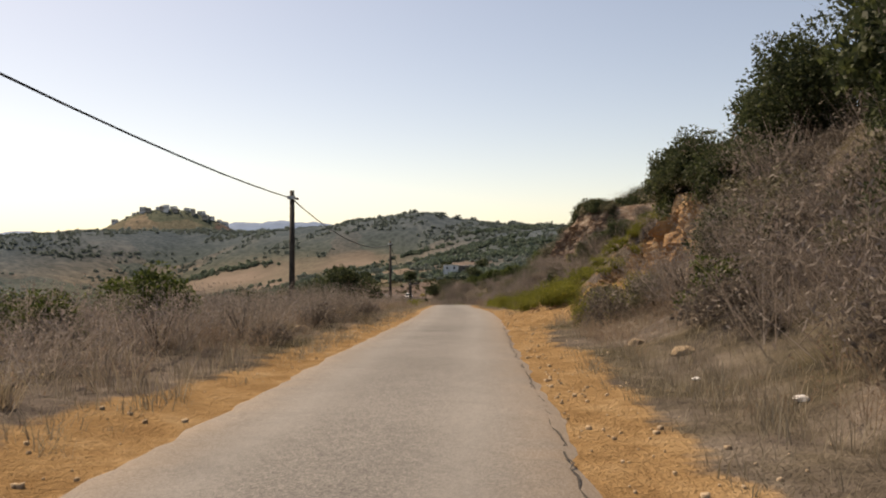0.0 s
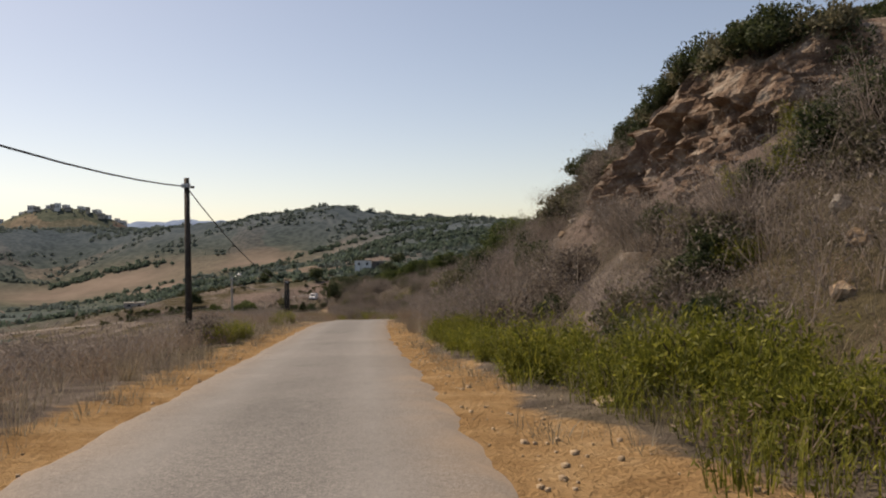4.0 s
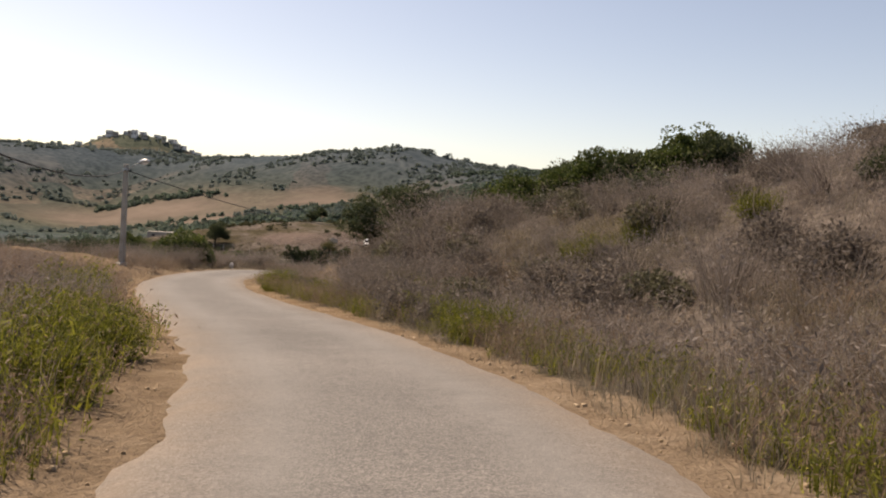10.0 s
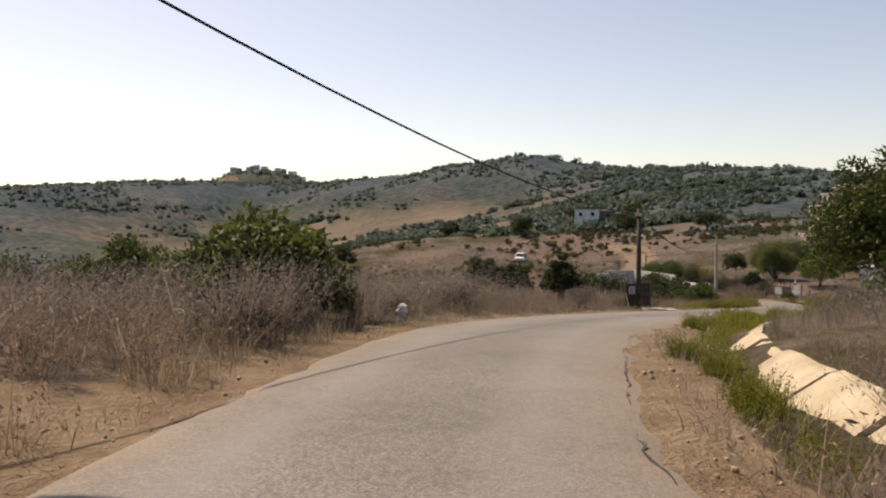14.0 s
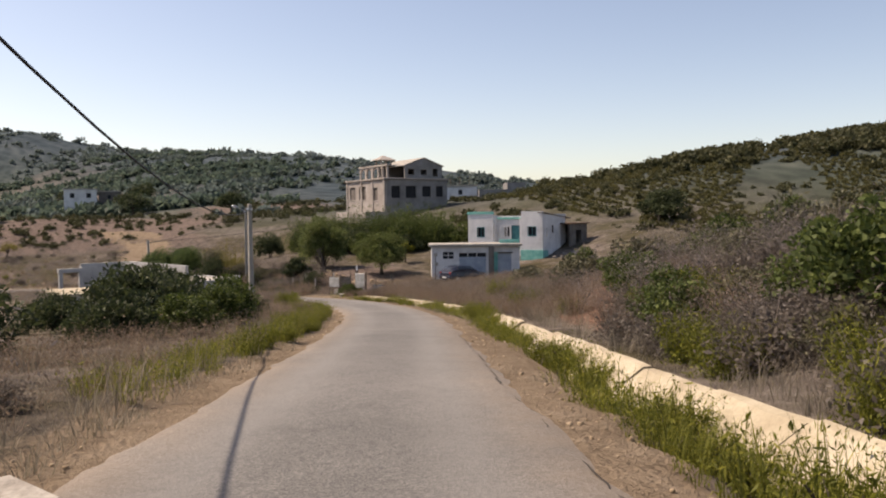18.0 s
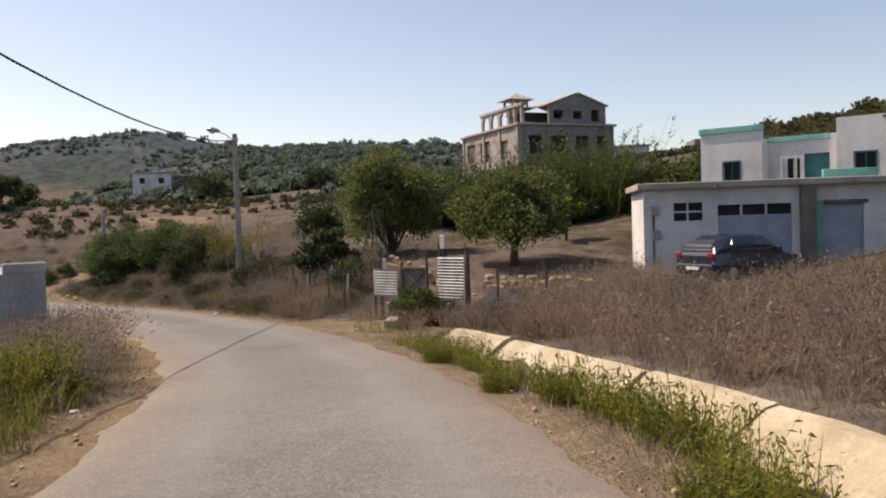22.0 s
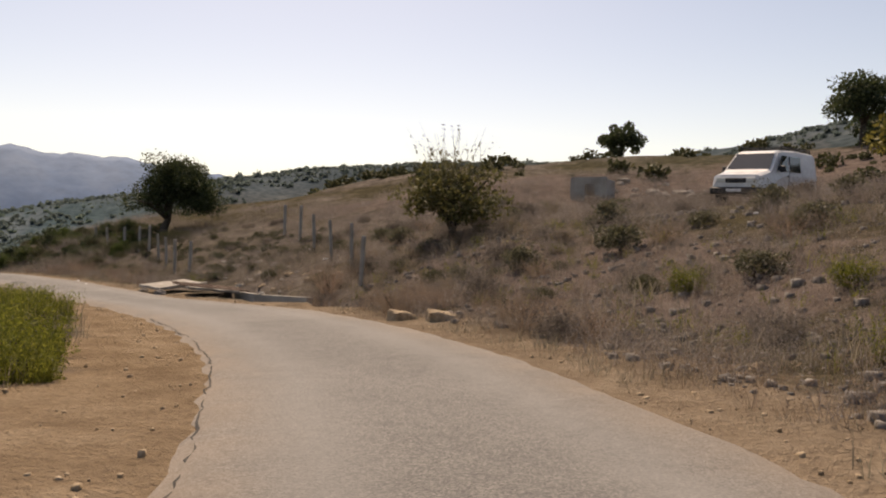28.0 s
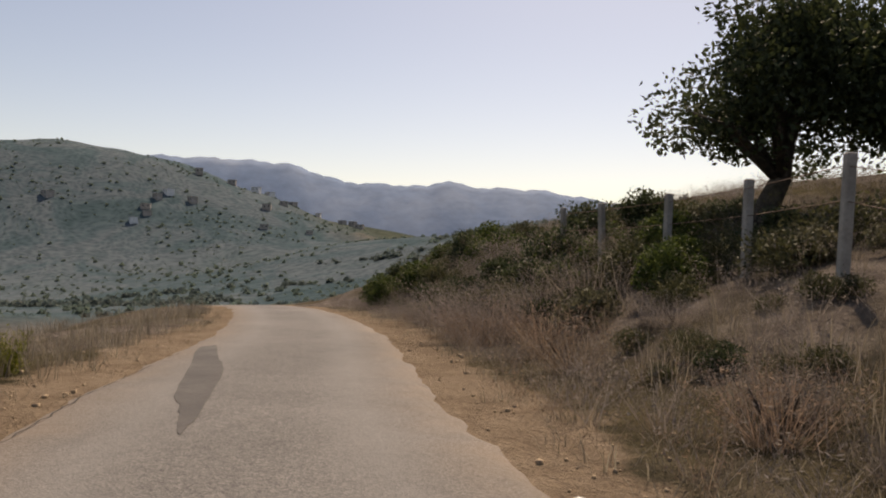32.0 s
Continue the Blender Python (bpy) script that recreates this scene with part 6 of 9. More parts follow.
def build_gate():
    """The orchard gate: corrugated sheets on posts, a wooden leaf between, a block and a heap of black plastic."""
    def spot(s, d):
        return on_ground(s, d)

    def stand(x, y):
        return (x, y, ground_z(x, y))
    e = base("sheet_fence", on_face(stand(17.7, 210.5), stand(18.2, 209.75)), "short fence of shiny corrugated sheet on wooden posts", "fence", "corrugated fences")
    part("sheet", corrugated(0.9, 0.75), M_SHEET, e, "shiny galvanised corrugated sheet").location = (0.0, -0.03, 0.6)
    for x, h in ((0.2, 1.95), (0.92, 1.45), (-0.05, 1.38)):
        part("post", tube_bm([(x, 0.06, -0.3), (x + 0.02, 0.06, h)], (0.04, 0.03), 7), M_WOOD, e)
    box("board", (0.3, 0.02, 1.32), (0.44, 0.05, 1.65), M_CONC, e, "weathered board")
    box("threshold", (0.5, -0.1, -0.1), (1.0, 0.15, 0.45), M_CONC, e)
    g = base("wooden_gate", on_face(stand(18.25, 209.6), stand(18.75, 208.75)), "weathered wooden gate leaf with a crossed brace", "gate")
    for z in (0.55, 1.25):
        box("rail", (0, -0.03, z), (1.0, 0.04, z + 0.07), M_WOOD, g)
    for x in (0.0, 0.94):
        box("stile", (x, -0.035, 0.1), (x + 0.06, 0.045, 1.45), M_WOOD, g)
    for s in (0, 1):
        part("brace", tube_bm([(0.06, 0.0 + s * 0.03, 0.6 if s else 1.25), (0.94, 0.0 + s * 0.03, 1.25 if s else 0.6)], (0.018, 0.018), 6), M_WOOD, g)
    box("backing", (0.06, 0.05, 0.62), (0.94, 0.065, 1.25), M_CONC_DARK, g, "grey backing sheet", 0)
    part("post", tube_bm([(0.86, 0.1, -0.2), (0.87, 0.1, 1.75)], (0.035, 0.03), 7), M_WOOD, g)
    e = base("sheet_fence", on_face(stand(18.85, 208.0), stand(19.35, 207.3)), "tall panel of shiny corrugated sheet between two posts", "fence", "corrugated fences")
    part("sheet", corrugated(0.8, 1.55), M_SHEET, e, "shiny galvanised corrugated sheet").location = (0.0, -0.03, 0.05)
    for x, h, r in ((-0.02, 1.8, 0.035), (0.86, 1.7, 0.06), (0.8, 1.95, 0.025)):
        part("post", tube_bm([(x, 0.07, -0.3), (x, 0.07, h)], (r, r * 0.85), 7), M_WOOD, e)
    box("board", (0.03, 0.03, 1.8), (0.18, 0.06, 2.15), M_WHITE, e, "small pale board")
    box("post", (0.04, 0.065, -0.2), (0.17, 0.13, 1.8), M_POLE, e)
    p = Vector(stand(17.3, 206.7))
    o = box("concrete_block", (-0.55, -0.16, -0.2), (0.55, 0.16, 0.22), M_CONC, None, "", 0.03)
    o.matrix_world = pose(p.x, p.y, p.z, 2, 3, heading(211) + 62)
    tagged(o, "pale square-edged concrete block beside the gate", "block")
    p = Vector(stand(18.6, 206.5))
    o = part("stump", tube_bm([(0, 0, -0.2), (0.02, 0, 0.25), (0, 0.03, 0.42)], (0.13, 0.12, 0.1), 9), M_CONC_DARK)
    o.matrix_world = pose(p.x, p.y, p.z)
    tagged(o, "grey weathered stump beside the corrugated panel", "stump")
    # black plastic heap
    p = Vector(stand(20.35, 207.3))
    bm = bmesh.new()
    bmesh.ops.create_icosphere(bm, subdivisions=4, radius=1.0)
    for v in bm.verts:
        v.co *= 1 + 0.28 * noise.noise(v.co * 1.7) + 0.1 * noise.noise(v.co * 5)
        v.co = Vector((v.co.x * 1.1, v.co.y * 0.7, max(v.co.z, -0.2) * 0.62))
    o = part("covered_mound", bm, M_TARP, None, "", True)
    o.matrix_world = pose(p.x, p.y, p.z, 0, 0, heading(208) + 90)
    tagged(o, "heap covered with dark blue-black plastic sheeting", "heap")
    # orchard fence posts towards the lamp pole
    for k, s in enumerate((217.6, 219.3, 221.0, 222.8, 224.8, 226.6, 229.0, 231.0)):
        p = spot(s, 5.0 + 0.15 * math.sin(k * 2.1))
        rng = random.Random(k)
        o = part("fence_post", tube_bm([(0, 0, -0.3), (rng.uniform(-0.03, 0.03), 0, 0.6), (rng.uniform(-0.08, 0.08), 0.02, rng.uniform(0.95, 1.25))], (0.05, 0.045, 0.04), 7), M_CONC if k < 3 else M_WOOD)
        o.matrix_world = pose(p.x, p.y, p.z)
        tagged(o, "leaning weathered fence post along the orchard", "post", "orchard fence posts")
    for k, (x, y, h) in enumerate(((17.0, 211.6, 1.35), (16.7, 212.6, 1.1), (16.3, 213.8, 1.25), (16.0, 215.2, 1.05), (19.0, 208.35, 1.9), (20.0, 206.9, 1.3), (20.9, 206.0, 1.2))):
        o = part("fence_post", tube_bm([(0, 0, -0.3), (0.02, 0, h * 0.6), (0.05 * math.sin(k * 3), 0.02, h)], (0.04, 0.035, 0.03), 7), M_WOOD)
        o.matrix_world = pose(x, y, ground_z(x, y))
        tagged(o, "thin grey wooden post beside the orchard gate", "post", "orchard fence posts")
    # step ladder
    x, y = 19.5, 218.6
    z = ground_z(x, y)
    e = base("step_ladder", pose(x, y, z, 0, 0, 25), "tall open grey wooden step ladder under the fig trees", "ladder")
    for sy, w in ((-0.55, 0.5), (0.75, 0.42)):
        for sx in (-1, 1):
            rail_between("rail", (sx * w / 2, sy, -0.05), (sx * 0.12, 0.0, 2.1), 0.028, M_WOOD, e)
        for k in range(6):
            f = (k + 0.7) / 7
            hw = (w / 2) * (1 - f) + 0.12 * f
            if sy < 0 or k in (1, 4):
                rail_between("rung", (-hw, sy * (1 - f), 2.1 * f), (hw, sy * (1 - f), 2.1 * f), 0.018, M_WOOD, e)


M_TARP = surface("black_plastic", (0.01, 0.012, 0.016), (0.016, 0.019, 0.025), (0.024, 0.028, 0.036), 3, 14, 0.75, 0.5, 0.03)


def build_drain():
    """The concrete lining of the roadside ditch, in cast lengths."""
    e = base("drain_wall", Matrix(), "cream cast-concrete lining along the roadside ditch", "drain")
    e["kind"] = "structure"
    rng = random.Random(2)
    s = 129.2
    while s < 208.5:
        n = rng.uniform(1.9, 2.5)
        if not (185.2 < s < 186.5):
            bm = bmesh.new()
            rows = []
            ends = np.linspace(s, s + n - 0.03, 4)
            dj, zj = jitter(rng, 0.04), jitter(rng, 0.04)
            for q in ends:
                r = float(np.interp(q, E_S, E_R))
                sec = [(1.32, -0.32), (1.82, 0.05), (1.94, 0.07), (2.0, -0.05), (1.44, -0.48), (1.28, -0.44)]
                rows.append([bm.verts.new(at(q, r + d + dj, z + zj + 0.012 * math.sin(q * 5 + d * 9))) for d, z in sec])
            for a, b in zip(rows, rows[1:]):
                for k in range(6):
                    bm.faces.new((a[k], a[(k + 1) % 6], b[(k + 1) % 6], b[k]))
            bm.faces.new(rows[0][::-1])
            bm.faces.new(rows[-1])
            bmesh.ops.recalc_face_normals(bm, faces=bm.faces)
            part("drain_panel", bm, M_KERB, e)
        s += n
    # the open culvert and its broken cover slabs
    e = base("culvert", Matrix(), "open concrete culvert beside the road with dark shaded bed", "drain")
    for d, t, top_ in ((2.5, 0.14, -0.1), (3.95, 0.16, 0.02)):
        bm = bmesh.new()
        rows = []
        for q in np.linspace(275.5, 282, 7):
            o = float(np.interp(q, [271, 274, 278], [1.75, 0.9, 0.0]))
            rows.append([bm.verts.new(at(q, d + o + x * t, z)) for x, z in ((0, top_), (1, top_), (1, -0.75), (0, -0.75))])
        for a, b in zip(rows, rows[1:]):
            for k in range(4):
                bm.faces.new((a[k], a[(k + 1) % 4], b[(k + 1) % 4], b[k]))
        bm.faces.new(rows[0][::-1])
        bm.faces.new(rows[-1])
        bmesh.ops.recalc_face_normals(bm, faces=bm.faces)
        part("side_wall", bm, M_CONC, e)
    rng = random.Random(7)
    p = at(282.7, 2.4, 0.24)
    e = base("cover_slab", Matrix.Translation(p) @ Matrix.Rotation(radians(heading(282.6) + 8), 4, "Z") @ Matrix.Rotation(radians(-5), 4, "Y"), "large pale broken concrete cover slab over the culvert", "slab", "cover slabs")
    bm = box_bm((-0.82, -0.95, -0.05), (0.82, 0.95, 0.045), 0.015)
    bmesh.ops.subdivide_edges(bm, edges=bm.edges, cuts=4, use_grid_fill=True)
    for v in bm.verts:
        v.co += Vector((noise.noise(v.co * 1.3), noise.noise(v.co * 1.3 + Vector((9, 0, 0))), noise.noise(v.co * 2.1) * 0.25)) * 0.12
    part("slab", bm, M_STONE, e)
    p = at(280.3, 3.05, 0.2)
    e = base("cover_slab", Matrix.Translation(p) @ Matrix.Rotation(radians(heading(280.3) - 6), 4, "Z") @ Matrix.Rotation(radians(7), 4, "Y"), "broken concrete slab with its rusty reinforcing bars exposed", "slab", "cover slabs")
    bm = box_bm((-0.8, -0.75, -0.08), (0.85, 0.7, 0.0), 0.015)
    bmesh.ops.subdivide_edges(bm, edges=bm.edges, cuts=4, use_grid_fill=True)
    for v in bm.verts:
        v.co += Vector((noise.noise(v.co * 1.5), noise.noise(v.co * 1.5 + Vector((5, 0, 0))), noise.noise(v.co * 2.5) * 0.3)) * 0.13
    part("slab", bm, M_STONE, e)
    for k in range(12):
        y = -0.95 + k * 0.15
        rail_between("rebar", (-1.1 + rng.uniform(-0.2, 0.2), y, 0.03 + rng.uniform(0, 0.03)), (0.95 + rng.uniform(-0.2, 0.3), y + rng.uniform(-0.05, 0.05), 0.04), 0.011, M_RUST, e, "", 5)
    for k in range(5):
        x = -0.8 + k * 0.4
        rail_between("rebar", (x, -1.1, 0.055), (x + rng.uniform(-0.05, 0.05), 0.9, 0.055), 0.011, M_RUST, e, "", 5)
    for k in range(70):
        s, d = rng.uniform(277.5, 289), rng.uniform(4.2, 6.6)
        p = on_ground(s, d)
        stone(p, rng.uniform(0.05, 0.17), (M_STONE, M_TAN, M_CONC)[k % 3], "broken concrete rubble beside the culvert", "rubble", 0.55, 300 + k, "rubble by the culvert")
    for s, d, r in ((281.6, 1.75, 0.2), (283.7, 1.62, 0.16)):
        stone(on_ground(s, d), r, M_CONC_DARK, "dark stone block at the slab's corner", "stone_block", 0.8, int(s))
    for s_, d_, turn_ in ((268.3, 3.75, 20), (267.5, 4.2, -15)):
        p = on_ground(s_, d_)
        bm = box_bm((-0.3, -0.17, -0.2), (0.3, 0.17, 0.16), 0.03)
        bmesh.ops.subdivide_edges(bm, edges=bm.edges, cuts=3, use_grid_fill=True)
        for v in bm.verts:
            v.co += Vector((noise.noise(v.co * 5), noise.noise(v.co * 5 + Vector((5, 0, 0))), noise.noise(v.co * 5 + Vector((0, 7, 0))))) * 0.05
        o = part("concrete_block", bm, M_TAN)
        o.matrix_world = pose(p.x, p.y, p.z, 8, 10, heading(268) + turn_)
        tagged(o, "weathered grey concrete block half buried in the verge", "block")
    # concrete fence posts with strands of wire
    for spots in (((-19.0, 260.6), (-21.3, 262.7), (-24.3, 264.9), (-26.9, 266.6), (-29.3, 268.1), (-31.8, 269.5)), ((-32.3, 264.5), (-34.6, 265.4), (-36.8, 266.5), (-38.9, 267.5), (-41.1, 268.4), (-43.4, 269.3), (-45.8, 269.9), (-48.2, 270.3), (-50.6, 271.0))):
        tops = []
        for k, (x, y) in enumerate(spots):
            h = 1.45 + 0.1 * math.sin(k * 1.9)
            p = Vector((x, y, ground_z(x, y)))
            o = part("fence_post", box_bm((-0.06, -0.06, -0.3), (0.06, 0.06, h), 0.015), M_CONC)
            o.matrix_world = pose(p.x, p.y, p.z, 3 * math.sin(k * 2.2), 3 * math.cos(k * 1.3), 30 + 9 * k)
            tagged(o, "grey concrete fence post on the bank", "post", "concrete fence posts")
            tops.append(p + Vector((0, 0, h)))
        for a, b in zip(tops, tops[1:]):
            for z in (0.15, 0.55):
                o = rail_between("fence_wire", a - Vector((0, 0, z)), b - Vector((0, 0, z)), 0.006, M_RUST, None, "", 4)
                tagged(o, "thin rusty strand of fence wire", "wire", "fence wires")


def road_strip(name, pts_, wide, material, label, category, lift=0.031):
    """A thin strip laid on the paving, along places (s, d)."""
    verts, faces = [], []
    rng = random.Random(len(pts_))
    fine = []
    for (s0, d0), (s1, d1) in zip(pts_, pts_[1:]):
        n = max(2, int(abs(s1 - s0) / 0.16 + abs(d1 - d0) / 0.16))
        fine += [(s0 + (s1 - s0) * k / n, d0 + (d1 - d0) * k / n) for k in range(n)]
    fine.append(pts_[-1])
    P = [at(s, d + rng.uniform(-0.03, 0.03), crown_z(s, d) + lift) for s, d in fine]
    for k, p in enumerate(P):
        t = (P[min(k + 1, len(P) - 1)] - P[max(k - 1, 0)]).normalized()
        n = Vector((t.y, -t.x, 0)) * wide * rng.uniform(0.4, 1.1) / 2
        verts += [p - n, p + n]
        if k:
            faces.append((2 * k - 2, 2 * k - 1, 2 * k + 1, 2 * k))
    o = link_mesh(name, verts, faces, material)
    return tagged(o, label, category, "", "structure")


def crown_z(s, d):
    l, r = float(np.interp(s, E_S, E_L)), float(np.interp(s, E_S, E_R))
    u = min(max((d - l) / (r - l), 0), 1)
    return 0.025 * (1 - (2 * u - 1) ** 2) - (0.0 if 0.0625 < u < 0.9375 else 0.07 * (abs(2 * u - 1) - 0.875) / 0.125)


M_PATCH2 = surface("faded_asphalt_patch", (0.115, 0.108, 0.098), (0.14, 0.131, 0.118), (0.17, 0.158, 0.14), 1.5, 50, 0.85, 0.5)


def build_marks():
    edge_r = lambda s, o=0.15: float(np.interp(s, E_S, E_R)) - o
    edge_l = lambda s, o=0.15: float(np.interp(s, E_S, E_L)) + o
    lab = "dark crack along the broken road edge"
    for name, pts_, w in (("crack", [(s, edge_r(s)) for s in np.arange(3, 24, 1.0)], 0.05), ("crack", [(s, edge_r(s)) for s in np.arange(84, 96, 1.0)], 0.035),
                          ("crack", [(s, edge_r(s)) for s in np.arange(119, 141, 1.0)], 0.045), ("crack", [(s, edge_r(s)) for s in np.arange(150, 176, 1.0)], 0.05), ("crack", [(s, edge_l(s)) for s in np.arange(256, 272, 1.0)], 0.06),
                          ("crack", [(s, edge_l(s)) for s in np.arange(283, 303, 1.0)], 0.05), ("crack", [(106, -0.6), (107, -0.55), (107.4, -0.2), (108, -0.15)], 0.03), ("crack", [(184, 1.05), (186, 1.1), (190, 1.15), (193, 1.2)], 0.035)):
        road_strip(name, [(s, d + 0.05 * noise.noise((s * 0.9, 5.5, 0))) for s, d in pts_], w * 0.4, M_CRACK, lab, "crack", 0.006)
    def patch(s0, s1, d0, d1, seed, label, n=22, lean=0.0, material=M_PATCH):
        rng = random.Random(seed)
        cs, cd = (s0 + s1) / 2, (d0 + d1) / 2
        verts, faces = [at(cs, cd, crown_z(cs, cd) + 0.006)], []
        n = 48
        edge = [1 + 0.13 * math.sin(2 * 2 * math.pi * k / n + seed) + 0.1 * math.sin(5 * 2 * math.pi * k / n + seed * 2) + rng.uniform(-0.05, 0.05) for k in range(n)]
        for ring in range(1, 6):
            for k in range(n):
                a, f = 2 * math.pi * k / n, edge[k] * ring / 5
                s, d = cs + (s1 - s0) / 2 * f * math.cos(a), cd + (d1 - d0) / 2 * f * math.sin(a) + lean * (s1 - s0) / 2 * f * math.cos(a)
                verts.append(at(s, d, crown_z(s, d) + 0.006))
                j = (k + 1) % n
                if ring == 1:
                    faces.append((0, 1 + k, 1 + j))
                else:
                    o = 1 + (ring - 2) * n
                    faces.append((o + k, o + n + k, o + n + j, o + j))
        o = link_mesh("road_patch", verts, faces, material, smooth=True)
        tagged(o, label, "patch", "", "structure")
    patch(295.6, 302.0, -1.85, -1.45, 3, "dark irregular tar patch on the worn asphalt", 26, -0.1)
    patch(218.2, 223.2, -0.25, 0.85, 8, "faded dark repair patch on the worn asphalt", 30, 0.0, M_PATCH2)
    patch(291.2, 293.6, -1.62, -1.1, 5, "dark irregular tar patch on the worn asphalt", 26)


def cliff(ss, feet, lows, tops, lean, material, label):
    """A broken rock face: fractured blocks and ledges. feet, lows, tops: (along, value) rows."""
    n = 54
    verts, faces = [], []
    for k, s in enumerate(ss):
        foot, low, top = (float(np.interp(s, [a for a, _ in t], [b for _, b in t])) for t in (feet, lows, tops))
        low, top = low - 0.3, top + 0.6 * noise.noise((s * 0.7, 4, 0))
        for j in range(n):
            h = j / (n - 1)
            z = low + (top - low) * min(h / 0.8, 1.0) + max(0, h - 0.8) * 1.6
            q = Vector((s * 0.62, z * 0.5, 1.7))
            block = noise.cell(Vector((s * 0.75 + 0.5 * noise.noise(q * 2), z * 0.55 + 0.4 * noise.noise(q * 1.7 + Vector((5, 0, 0))), 2.0)))
            fine = noise.cell(Vector((s * 2.1 + 0.8 * noise.noise(q * 3), z * 1.3, 7.0)))
            chip = noise.cell(Vector((s * 4.6 + 1.2 * noise.noise(q * 5), z * 3.1 + 0.6 * noise.noise(q * 6), 3.0)))
            deep = 0.7 * block + 0.46 * fine + 0.24 * chip + 0.5 * noise.noise(q * 1.5) + 0.36 * noise.noise(q * 4.1) + 0.2 * noise.noise(q * 9)
            d = foot + lean * h + 0.75 * deep * math.sin(min(h, 0.8) / 0.8 * math.pi * 0.85 + 0.35) + max(0, h - 0.8) * 11
            verts.append(at(float(s), d, z))
        if k:
            a = (k - 1) * n
            faces += [(a + j, a + j + 1, a + n + j + 1, a + n + j) for j in range(n - 1)]
    tagged(link_mesh("cliff", verts, [f[::-1] for f in faces], material), label, "cliff", "", "structure")


def grit(seed):
    """A chipped stone of eight corners."""
    r = np.random.default_rng(seed)
    v = np.array([(-1, -1, -1), (1, -1, -1), (1, 1, -1), (-1, 1, -1), (-1, -1, 1), (1, -1, 1), (1, 1, 1), (-1, 1, 1)], float) * 0.5 * r.uniform(0.5, 1.0, (8, 3))
    return v, np.array([(0, 3, 2, 1), (4, 5, 6, 7), (0, 1, 5, 4), (1, 2, 6, 5), (2, 3, 7, 6), (3, 0, 4, 7)])


GRIT = [grit(k) for k in range(5)]
M_CLOD = surface("ochre_clods", (0.19, 0.11, 0.056), (0.3, 0.192, 0.1), (0.4, 0.285, 0.17), 1.5, 14, 0.95, 0.8, 0.03)
M_CRAG = surface("reddish_grey_rock", (0.085, 0.052, 0.036), (0.18, 0.12, 0.082), (0.33, 0.28, 0.225), 2.2, 11, 0.95, 1.0, 0.09)
M_CLIFF = surface("ochre_cliff_rock", (0.17, 0.085, 0.04), (0.33, 0.2, 0.1), (0.46, 0.35, 0.23), 0.9, 9, 0.95, 1.0, 0.09)


